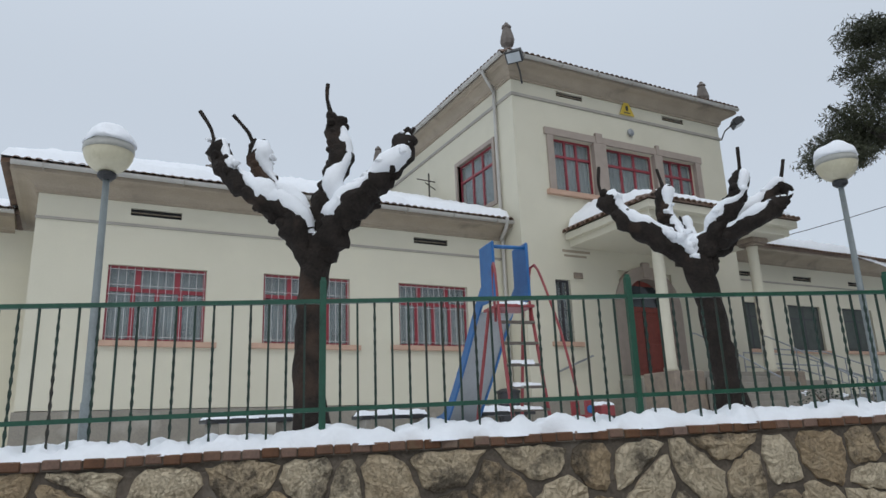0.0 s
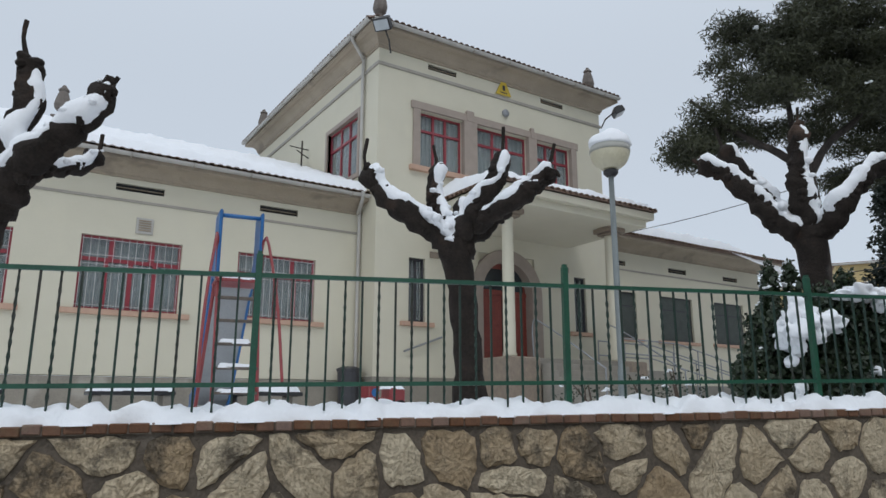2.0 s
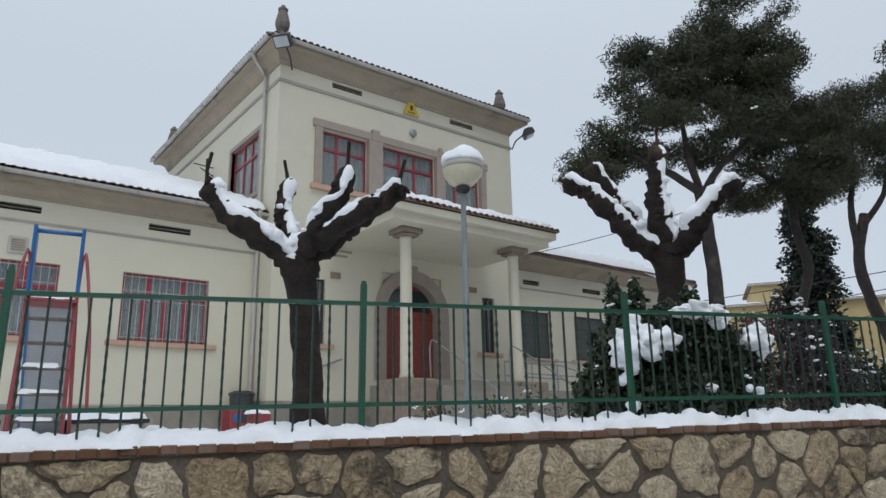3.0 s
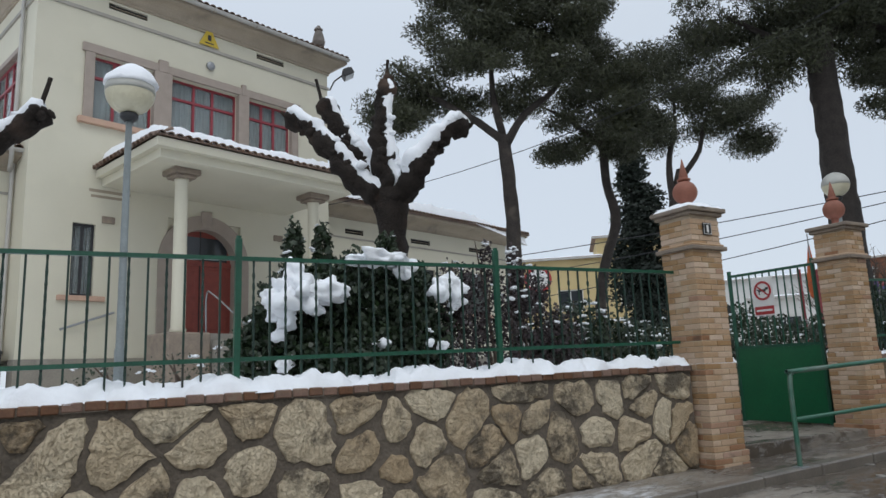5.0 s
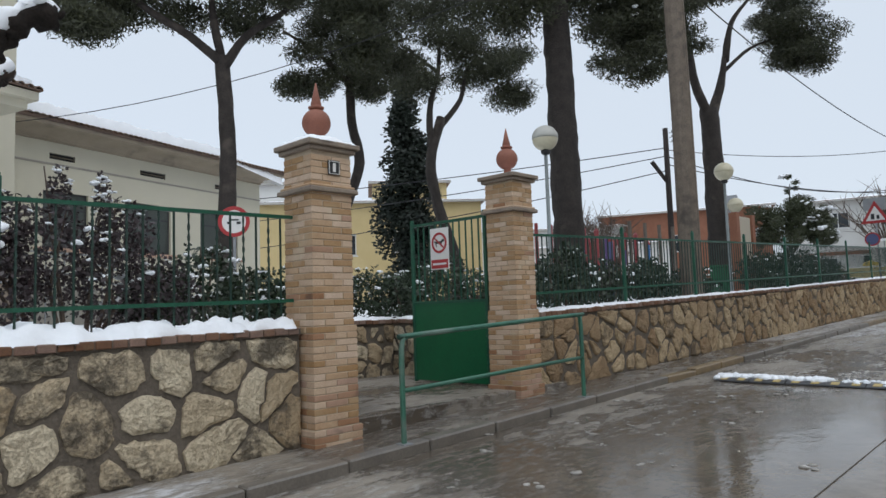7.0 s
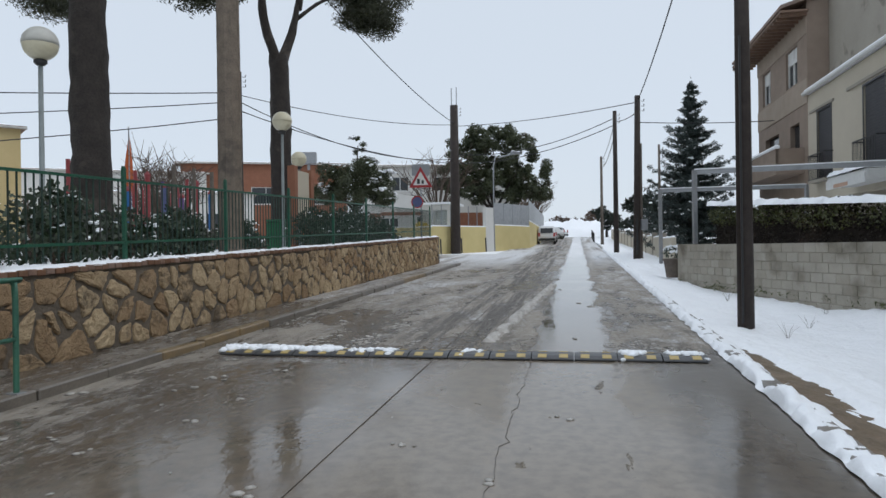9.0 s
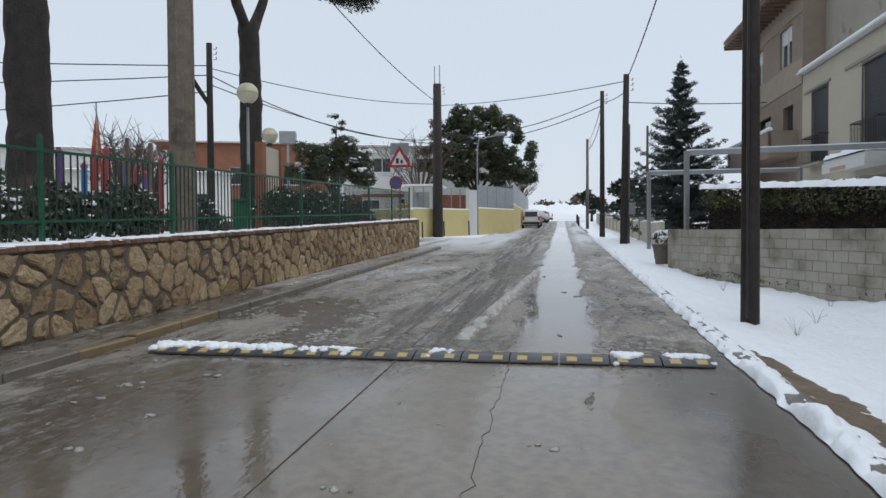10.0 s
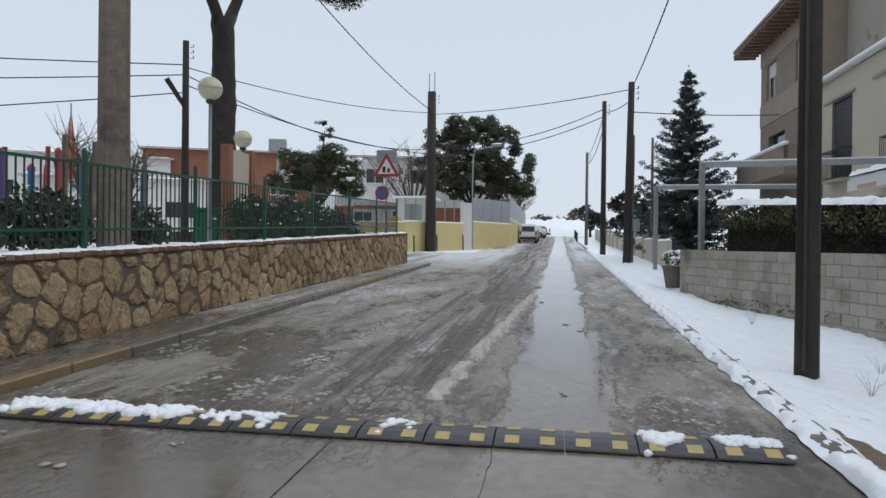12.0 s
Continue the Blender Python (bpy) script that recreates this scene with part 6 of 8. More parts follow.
pine(34.9, 9.9, 1.5, [(0.25, -0.15, 0), (0.2, -0.1, 1.5), (-0.15, 0.2, 3.0), (-0.35, 0.3, 4.3), (0.0, 0.1, 5.6)], 0.19, 0.13,
     [([(-0.1, 0.2, 5.2), (0.5, -0.3, 6.2), (0.7, -0.5, 7.2), (1.3, -0.9, 7.7)], 0.1), ([(-0.3, 0.3, 4.6), (-0.3, 0.3, 5.8), (0.1, 0.2, 7), (0.3, 0.2, 8.5)], 0.11), ([(0.1, 0.2, 7.0), (-0.8, 0.8, 7.6)], 0.06)],
     [(1.0, -0.8, 7.0, 0.95, 0.85, 0.5), (0.1, 0.0, 7.7, 1.0, 0.9, 0.6), (0.9, -0.6, 8.5, 1.15, 1.0, 0.6), (-0.7, 0.6, 6.6, 0.7, 0.6, 0.4), (1.8, -1.4, 7.6, 0.75, 0.65, 0.45), (-0.5, 0.4, 8.6, 0.8, 0.7, 0.5), (0.5, -0.4, 9.3, 0.9, 0.8, 0.45), (2.0, -1.5, 6.5, 0.5, 0.45, 0.3)], 3, per=3000, tuft=0.1, size=1.5)
pine(26.37, 2.15, 1.45, [(0.06, 0, 0), (0.03, 0, 2), (0.0, 0.02, 5), (-0.03, 0.05, 8), (-0.1, 0.1, 11)], 0.43, 0.32,
     [([(-0.3, 0.2, 8.5), (0.8, -0.7, 9.2), (2.0, -1.6, 9.0), (3.0, -2.2, 9.4)], 0.14), ([(-0.3, 0.2, 8.2), (-1.3, 1.0, 8.8), (-2.2, 1.7, 9.3)], 0.13)],
     [(1.4, -1.0, 8.3, 1.5, 1.2, 0.8), (2.8, -2.0, 8.9, 1.6, 1.3, 1.0), (-1.6, 1.3, 9.3, 1.7, 1.5, 0.9), (0.4, -0.2, 10.4, 2.6, 2.2, 1.2), (4.0, -2.6, 10.0, 1.6, 1.4, 1.0), (1.9, -1.5, 7.0, 0.9, 0.8, 0.55), (-1.0, 0.9, 8.0, 1.2, 1.0, 0.7), (3.4, -2.3, 7.9, 1.3, 1.1, 0.7), (0.6, -0.4, 9.2, 1.8, 1.5, 0.8)], 4)
pine(36.3, -0.65, 1.5, [(0.2, -0.1, 0), (0.05, 0, 3), (0.0, 0, 6.2), (-0.1, 0.05, 7.4)], 0.42, 0.34,
     [([(-0.1, 0, 7.0), (-0.7, 0.4, 8.3), (-0.9, 0.5, 9.6), (-1.2, 0.7, 12)], 0.2), ([(0.0, 0, 7.0), (0.5, -0.4, 8.4), (0.8, -0.6, 9.6)], 0.24), ([(0.8, -0.6, 9.4), (1.2, -0.9, 11), (2.2, -1.6, 12.3)], 0.15), ([(0.75, -0.55, 9.0), (1.3, -1.5, 9.9), (2.0, -2.6, 10.4)], 0.08)],
     [(4.1, -3.0, 11.6, 1.5, 1.2, 1.1), (3.2, -2.4, 13.0, 1.8, 1.5, 1.1), (-1.2, 0.8, 12.6, 2.4, 2.0, 1.1), (-2.8, 1.9, 11.0, 1.7, 1.5, 1.0), (0.8, -0.6, 13.6, 2.5, 2.2, 1.2), (4.6, -3.2, 10.4, 0.9, 0.8, 0.7), (2.3, -3.2, 9.6, 1.3, 1.2, 0.55), (2.5, -3.4, 10.6, 1.7, 1.5, 0.8), (-3.3, 2.3, 9.6, 1.4, 1.2, 0.8), (-2.0, 1.2, 10.2, 1.5, 1.3, 0.8)], 5)


def bush(x, y, z, blobs, seed, leafmat, per, size, snow, ssize, label, stems=6, name="shrub"):
    t = thing(name, Matrix.Translation((x, y, z)), label, "shrub", "shrubs behind the fence")
    rng = random.Random(seed)
    for i in range(stems):
        b = blobs[i % len(blobs)]
        part("stem", T([(b[0] * 0.4, b[1] * 0.4, -0.05), (b[0] * 0.8 + rng.uniform(-0.1, 0.1), b[1], b[2] * 0.6), (b[0] + rng.uniform(-0.2, 0.2), b[1] + rng.uniform(-0.2, 0.2), b[2] + b[5] * 0.9)], [0.03, 0.02, 0.006], 6), "twig", t)
    v, f = leaves(blobs, per, size, seed, 0.36, 0.3)
    np_mesh("leaves", v, f, leafmat, t, "", "stuff")
    if snow:
        v, f = snow_on(blobs, snow, ssize, seed)
        np_mesh("snow", v, f, "snow", t, "clumps of wet snow on the leaves", "stuff", True)
    return t


RR = Vector((0.956, -0.292, 0))           # along the wall


def along(u, v):
    p = ROADROT @ Vector((u, v, 0))
    return p.x, p.y


def row_of_blobs(pts):
    """Blobs given along the wall: (along, away, up, radius, height)."""
    return [(RR.x * a - RR.y * w, RR.y * a + RR.x * w, h, r, r * 0.9, k) for a, w, h, r, k in pts]


bx, by = along(9.5, 6.95)
bush(bx, by, 1.45, row_of_blobs([(-0.9, 0, 0.45, 0.45, 0.45), (-0.5, 0.1, 0.95, 0.5, 0.5), (0, 0, 0.5, 0.6, 0.5), (0.2, 0.1, 1.1, 0.6, 0.5), (0.8, 0, 0.6, 0.55, 0.6), (0.75, 0.1, 1.15, 0.45, 0.4), (-0.2, -0.2, 0.3, 0.7, 0.35), (-0.55, 0.2, 1.55, 0.13, 0.4), (-0.2, 0.2, 1.6, 0.12, 0.38), (0.55, 0.1, 1.55, 0.14, 0.35)]), 51, "leaf", 13000, 0.07, 2, 0.03, "large glossy dark green shrub half covered in clumps of snow")
CLUMPS = [(-0.86, -0.45, 1.0, 0.2, 0.17), (-0.6, -0.46, 1.04, 0.24, 0.16), (-0.36, -0.44, 1.06, 0.17, 0.11), (-0.84, -0.42, 0.8, 0.14, 0.13), (-0.72, -0.38, 1.24, 0.1, 0.12), (-0.9, -0.4, 0.62, 0.08, 0.07), (-0.55, -0.45, 0.86, 0.1, 0.06),
          (0.05, -0.42, 1.42, 0.18, 0.06), (0.32, -0.42, 1.44, 0.24, 0.09), (0.52, -0.4, 1.34, 0.13, 0.1), (1.0, -0.42, 1.12, 0.15, 0.12), (1.2, -0.36, 1.14, 0.16, 0.15), (1.24, -0.34, 0.98, 0.1, 0.09), (0.2, -0.5, 0.5, 0.07, 0.05), (0.95, -0.5, 0.48, 0.08, 0.05), (0.78, -0.5, 0.5, 0.05, 0.04), (-0.85, -0.45, 0.3, 0.1, 0.07)]
heap = thing("snow_clumps", Matrix.Translation((bx, by, 1.45)), "big clumps of snow caught in the dark shrub", "snow", kind="stuff")
tagged(part("clump", snow_mass([(*row_of_blobs([(a, w, h, r, k)])[0][:3], r, r * 0.8, k) for a, w, h, r, k in CLUMPS], 4.0), "snow", heap, "", True), kind="stuff")
bx, by = along(11.55, 6.9)
bush(bx, by, 1.5, row_of_blobs([(-0.7, 0, 0.5, 0.5, 0.55), (-0.2, 0.1, 0.9, 0.5, 0.55), (0.4, 0, 0.6, 0.5, 0.6), (0.5, 0.1, 1.1, 0.35, 0.4), (0.9, 0, 0.45, 0.4, 0.45), (-0.6, 0.1, 1.15, 0.3, 0.35), (-0.1, 0.1, 1.5, 0.12, 0.3), (0.3, 0.1, 1.45, 0.1, 0.3)]), 52, "purple", 7500, 0.05, 9, 0.03, "bare purplish shrub with many small leaves dusted with snow", 9)
bx, by = along(13.3, 7.2)
bush(bx, by, 1.5, row_of_blobs([(-0.8, 0, 0.4, 0.5, 0.45), (-0.2, 0.1, 0.6, 0.5, 0.5), (0.4, 0, 0.4, 0.5, 0.45), (0.9, 0, 0.3, 0.4, 0.35)]), 53, "leaf", 3800, 0.075, 12, 0.05, "low green shrub heavily dusted with snow")
bx, by = along(8.0, 8.6)
bush(bx, by, 1.45, row_of_blobs([(-0.8, 0.4, 0.25, 0.4, 0.22), (0.0, 0.2, 0.3, 0.5, 0.25), (0.6, 0, 0.35, 0.4, 0.3)]), 58, "leaf", 1500, 0.04, 3, 0.04, "thin leafy shrub with sparse twigs in the yard", 8)
for i, (u, ln, top, w) in enumerate(((19.0, 1.6, 1.35, 8.8), (16.6, 1.6, 1.05, 9.5))):
    bx, by = along(u, w)
    bush(bx, by, 1.45, row_of_blobs([(-ln, 0, 0.5, 0.7, 0.5), (-ln / 2, 0, 0.6, 0.7, 0.5), (0, 0.1, 0.6, 0.7, top - 0.6), (ln / 2, 0, 0.6, 0.7, 0.5), (ln, 0, 0.5, 0.7, 0.5)]), 60 + i, "leaf", 2600, 0.075, 12, 0.04, "clipped dark hedge behind the gate, sprinkled with snow", name="hedge")
for i, (u, r, h, w) in enumerate(((20.2, 0.75, 1.2, 7.0), (22.3, 0.7, 0.95, 7.4), (23.4, 0.75, 0.95, 7.0), (24.6, 0.7, 0.95, 7.6), (26.4, 0.7, 0.8, 7.3), (22.6, 0.8, 1.0, 9.2), (31.0, 0.9, 1.25, 7.2), (33.0, 0.9, 1.35, 7.1), (35.0, 1.0, 1.4, 7.2), (37.2, 1.0, 1.3, 7.3), (39.2, 0.9, 1.1, 7.4))):
    bx, by = along(u, w)
    bush(bx, by, yard_z(u, w), row_of_blobs([(-r * 0.7, 0, h * 0.45, r * 0.7, h * 0.45), (r * 0.6, 0.1, h * 0.5, r * 0.7, h * 0.45), (0, 0, h * 0.7, r * 0.7, h * 0.35), (0.1, -0.2, h * 0.3, r * 0.8, h * 0.3)]), 70 + i, "leaf", 1500, 0.1, 5, 0.04, "loose dark green oleander shrub with a little snow")

# cypress, spruce, garden trees
cy = thing("cypress", Matrix.Translation((42.2, 15.9, 1.6)) @ Matrix.Diagonal((1.5, 1.5, 1.1, 1)), "narrow dark cypress with ragged sides", "tree")
part("trunk", T([(0, 0, 0), (0, 0, 6), (0, 0, 12)], [0.2, 0.14, 0.03], 8), "pinebark", cy)
rg = random.Random(5)
v_, f_ = leaves([(rg.uniform(-0.5, 0.5) * (1.4 - k / 14), rg.uniform(-0.5, 0.5) * (1.4 - k / 14), 1.0 + k * 0.82, max(0.25, 0.95 - abs(k - 5) * 0.075), max(0.25, 0.95 - abs(k - 5) * 0.075), 0.9) for k in range(15) for _ in range(3)], 700, 0.2, 8, 0.3, 0.2)
np_mesh("crown", v_, f_, "cypress", cy, "", "stuff")
sx, sy = 44.66, -20.27
sp_ = thing("spruce", Matrix.Translation((sx, sy, 1.2)), "grey-green spruce with tiers of snowy branches", "tree")
part("trunk", T([(0, 0, 0), (0, 0, 5), (0, 0, 8.9)], [0.16, 0.1, 0.02], 8), "pinebark", sp_)
tiers, stips = [], []
for k in range(24):
    h = 0.8 + k * 0.335
    ln = 3.7 * (1 - k / 24.6) ** 1.0
    n = 7 if k < 16 else 5
    for j in range(n):
        a = j * 2 * math.pi / n + k * 1.1 + rg.uniform(-0.25, 0.25)
        e = ln * rg.uniform(0.5, 1.18)
        hh = h + rg.uniform(-0.3, 0.3)
        tip = Vector((math.cos(a) * e, math.sin(a) * e, hh + 0.2 * e))
        part("branch", T([(0, 0, hh), (tip.x * 0.5, tip.y * 0.5, hh - 0.08 * e), tip], [0.035, 0.025, 0.008], 5), "pinebark", sp_)
        for q in range(7):
            w = (q + 0.6) / 7
            r = 0.12 + 0.3 * (1 - w) * min(1, e / 2)
            tiers.append((tip.x * w, tip.y * w, hh - 0.3 * e * w * (1 - w) + 0.2 * e * w * w, r + 0.06, r + 0.06, 0.13))
        stips.append((tip.x * 0.8, tip.y * 0.8, hh + 0.05 * e, 0.22, 0.22, 0.08))
tiers.append((0, 0, 8.9, 0.1, 0.1, 0.4))
v_, f_ = leaves(tiers, 1500, 0.13, 9, 0.16, 0.1)
np_mesh("crown", v_, f_, "spruce", sp_, "", "stuff")
v_, f_ = snow_on(stips, 1, 0.08, 12)
np_mesh("snow", v_, f_, "snow", sp_, "snow on the branches", "stuff", True)


def round_tree(name, x, y, z, blobs, trunk_h, r, leafmat, per, size, snow, ssize, label, seed):
    t = thing(name, Matrix.Translation((x, y, z)), label, "tree")
    part("trunk", T([(0, 0, -0.1), (0.05, 0, trunk_h * 0.5), (0, 0, trunk_h)], [r * 1.3, r, r * 0.8], 10, 0.1, seed), "pinebark", t, smooth=True)
    rng = random.Random(seed)
    pads = []
    for b in blobs:
        part("limb", T([(0, 0, trunk_h * 0.8), (b[0] * 0.5, b[1] * 0.5, (trunk_h + b[2]) / 2), (b[0], b[1], b[2])], [r * 0.5, r * 0.35, r * 0.12], 6), "pinebark", t)
        for _ in range(max(8, int(7.0 * b[3] * b[4]))):
            d = Vector((rng.gauss(0, 1), rng.gauss(0, 1), rng.gauss(0, 1))).normalized() * rng.uniform(0.55, 1.0)
            s = rng.uniform(0.4, 0.75) * min(1, b[3] * 0.6)
            pads.append((b[0] + d.x * b[3], b[1] + d.y * b[4], b[2] + d.z * b[5], s, s, s * 0.75))
    v, f = leaves(pads, per, size, seed, 0.34, 0.15)
    np_mesh("crown", v, f, leafmat, t, "", "stuff")
    if snow:
        v, f = snow_on(pads[::2], snow, ssize, seed)
        np_mesh("snow", v, f, "snow", t, "patches of snow on the leaves", "stuff", True)
    return t


round_tree("park_tree", 51.2, -3.0, 1.4, [(-0.8, 1.5, 4.0, 1.4, 1.4, 1.1), (0, 0, 5.0, 1.5, 1.5, 1.3), (0.6, -1.6, 4.1, 1.4, 1.4, 1.0), (0, -0.2, 6.5, 0.5, 0.5, 0.7), (0, 0, 3.6, 1.6, 2.0, 0.7)], 3.2, 0.18, "light_needle", 2400, 0.1, 5, 0.13, "round dark-leaved tree with patches of snow", 21)
bx, by = along(70, 6.4)
round_tree("large_pine", bx, by, 1.9, [(-0.5, 2.3, 7.0, 2.0, 2.2, 2.2), (0, 0, 8.6, 2.4, 2.6, 2.1), (-1, -2.4, 7.0, 2.2, 2.4, 2.3), (0, -3.0, 4.7, 2.0, 2.0, 1.4), (0, 0.5, 5.4, 2.4, 2.8, 1.8), (-1.5, 3.2, 5.2, 1.6, 1.4, 1.3)], 3.6, 0.3, "light_needle", 1400, 0.16, 2, 0.09, "broad dense dark pine behind the yellow wall", 22)
for i, (u, v, s, h) in enumerate(((97, -4.0, 1.6, 3.6), (66, -6.2, 1.7, 4.0), (58, -7.5, 1.8, 3.4), (75, -6.5, 2.0, 4.2))):
    bx, by = along(u, v)
    round_tree("garden_tree", bx, by, g(u), [(0, 0, h * 0.6, s, s, h * 0.3), (0.3, 0.6, h * 0.85, s * 0.7, s * 0.7, h * 0.22), (-0.4, -0.8, h * 0.5, s * 0.8, s * 0.8, h * 0.25)], h * 0.45, 0.14, "cypress", 420, 0.26, 2, 0.12, "dark evergreen garden tree with snow, along the road", 24 + i)


def bare_tree(x, y, z, h, spread, seed, label, n=26, leafed=0):
    """A leafless tree: forking twigs."""
    t = thing("bare_tree", Matrix.Translation((x, y, z)), label, "tree", "bare trees")
    rng = random.Random(seed)
    bm, top = bmesh.new(), h * 0.35
    add_tube(bm, [(0, 0, -0.1), (0.03, 0, top * 0.5), (0, 0, top)], [h * 0.03, h * 0.024, h * 0.02], 8)
    for i in range(n):
        a, r = rng.uniform(0, 2 * math.pi), spread * rng.uniform(0.4, 1)
        p0 = Vector((0, 0, top * rng.uniform(0.7, 1)))
        p2 = Vector((math.cos(a) * r, math.sin(a) * r, h * rng.uniform(0.6, 1)))
        p1 = p0.lerp(p2, 0.5) + Vector((rng.uniform(-0.2, 0.2), rng.uniform(-0.2, 0.2), 0.15 * h * rng.random()))
        add_tube(bm, [p0, p1, p2], [h * 0.009, h * 0.006, 0.008], 5)
        for _ in range(4):
            k = rng.uniform(0.3, 1)
            q = p1.lerp(p2, k)
            e = q + Vector((rng.gauss(0, 0.13), rng.gauss(0, 0.13), rng.uniform(0.02, 0.24))) * h
            add_tube(bm, [q, e], [h * 0.004, 0.006], 4)
    tagged(part("crown", bm, "twig", t), kind="stuff")
    return t


for i, (u, v, h, s) in enumerate(((43, 19, 4.5, 1.6), (46, 22, 4.8, 1.8), (52, 27, 5, 1.8), (38, 17, 4.2, 1.4), (66, 10.5, 7.5, 3.2), (90, 4.5, 6.5, 2.4), (96, 6, 6.2, 2.6), (104, 5, 5.5, 2.4), (112, 8, 5.5, 2.5))):
    bx, by = along(u, v)
    bare_tree(bx, by, g(u) if u > 60 else 1.7, h, s, 90 + i, "leafless tree with fine brown twigs", 34)


# ---- lamps and poles ----
def globe_lamp(x, y, z, top, snowy, label, two=False):
    t = thing("globe_lamp", Matrix.Translation((x, y, z)), label, "lamp", "globe lamps")
    h = top - z
    part("pole", T([(0, 0, -0.05), (0, 0, 0.5), (0, 0, 0.52), (0, 0, h)], [0.055, 0.055, 0.045, 0.036], 12), "pole", t, smooth=True)
    part("collar", lathe([(0.06, h - 0.02), (0.1, h + 0.02), (0.1, h + 0.06), (0.07, h + 0.08)], 16), "black", t)
    r = 0.27
    part("globe", lathe([(r * math.sin(a), h + 0.06 + r - r * math.cos(a)) for a in [0.35 + 1.25 * k / 7 for k in range(8)]], 24), "globe", t, "cream lower half of the globe", True)
    part("globe_top", lathe([(r * 1.02 * math.sin(a), h + 0.06 + r - r * math.cos(a)) for a in [1.5 + 1.6 * k / 8 for k in range(9)]], 24), "globetop" if snowy or x < 25 else "globe", t, "upper half of the globe", True)
    if snowy:
        bm = lathe([(r * 1.08 * math.sin(a), h + 0.08 + r - r * 1.12 * math.cos(a)) for a in [1.75 + 1.39 * k / 8 for k in range(9)]], 24)
        for v in bm.verts:
            v.co += Vector((v.co.x, v.co.y, 0.3)) * 0.12 * noise.noise(v.co * 7 + Vector((x, y, 0)))
        part("snow_cap", bm, "snow", t, "cap of snow", True)
    return t


globe_lamp(0.13, 8.3, 1.42, 4.42, True, "globe street lamp on a grey pole with a cap of snow")
globe_lamp(9.31, 5.51, 1.5, 4.62, True, "globe street lamp on a grey pole with a cap of snow")
globe_lamp(22.41, 1.39, 1.5, 4.88, False, "globe lamp on a grey pole beside a pine")
globe_lamp(30.3, -1.44, 1.7, 5.1, False, "globe lamp on a grey pole in the park")
globe_lamp(35.7, -1.35, 1.7, 4.75, False, "globe lamp on a grey pole in the park")


def wood_pole(x, y, z, h, r, label, material="woodpole", lean=0.0):
    t = thing("utility_pole", Matrix.Translation((x, y, z)), label, "utility pole", "utility poles")
    part("shaft", T([(0, 0, -0.1), (lean * 0.5, 0, h * 0.5), (lean, 0, h)], [r * 1.1, r * 0.95, r * 0.8], 12, 0.05, x), material, t, smooth=True)
    for k in range(3):
        part("insulator", T([(lean - 0.02, -r - 0.02, h - 0.25 - 0.22 * k), (lean, -r - 0.14, h - 0.25 - 0.22 * k), (lean, -r - 0.14, h - 0.15 - 0.22 * k)], [0.015, 0.015, 0.03], 6), "black", t)
    return t


pf = wood_pole(20.6, -9.45, 0.55, 8.6, 0.115, "dark tarred wooden pole standing in the snow")
part("conduit", T([(-0.1, 0.1, 0.1), (-0.1, 0.1, 4.4)], 0.018, 6), "black", pf, "dark cable conduit")
u_, v_ = along(44.2, -3.2)
ph = wood_pole(u_, v_, 1.15, 7.5, 0.16, "dark wooden pole with transformer boxes and cables", lean=-0.3)
part("meter_box", B((-0.25, 0.0, -0.45, -0.15, 1.4, 1.9), bevel=0.02), "metal", ph)
part("cable_bundle", T([(-0.18, 0.05, 0.3), (-0.2, 0.05, 5.6)], 0.05, 6), "black", ph)
part("spare_post", T([(0.3, -0.35, 0), (0.15, -0.3, 5.4)], 0.06, 8), "greypole", ph)
u_, v_ = along(52.3, -2.72)
wood_pole(u_, v_, 1.4, 8.2, 0.14, "dark wooden pole at the road edge")
u_, v_ = along(72, -2.6)
wood_pole(u_, v_, 1.9, 7.6, 0.13, "grey wooden pole at the road edge", "greypole")
u_, v_ = along(47.5, -4.6)
wood_pole(u_, v_, 1.3, 5.6, 0.07, "thin grey post behind the low wall", "greypole")
u_, v_ = along(57.5, 7.55)
pe = wood_pole(u_, v_, 1.5, 10.0, 0.32, "stout dark pole with antenna rods on top")
for dx in (-0.15, 0.15):
    part("rod", T([(dx, dx, 10.0), (dx, dx, 11.2)], 0.035, 6), "metal", pe)
pd = wood_pole(42.72, 1.96, 1.75, 8.2, 0.15, "dark wooden pole with a broken side arm in the park")
part("side_arm", T([(0.0, 0.05, 5.6), (-0.35, 0.65, 6.6)], [0.09, 0.11], 8), "woodpole", pd)
# tall weathered pole of two faces
gp = thing("timber_post", Matrix.Translation((25.2, -1.0, 1.75)), "tall weathered grey timber pole behind the park fence", "utility pole")
part("shaft", T([(0.05, 0, -0.3), (0.0, 0, 4), (-0.12, 0.05, 12)], [0.25, 0.22, 0.18], 10, 0.08, 2), "agedpole", gp)
part("strap", T([(0.0, -0.2, 0.2), (-0.02, -0.2, 4), (-0.1, -0.16, 10)], [0.05, 0.045, 0.04], 6, 0.1, 4), "agedpole", gp)


def cable(a, b, sag, r=0.014):
    a, b = Vector(a), Vector(b)
    pts = [a.lerp(b, k / 14) - Vector((0, 0, sag * 4 * (k / 14) * (1 - k / 14))) for k in range(15)]
    solo("cable", T(pts, r, 5), "wire", "black overhead cable between the poles", "cable", group="overhead cables")


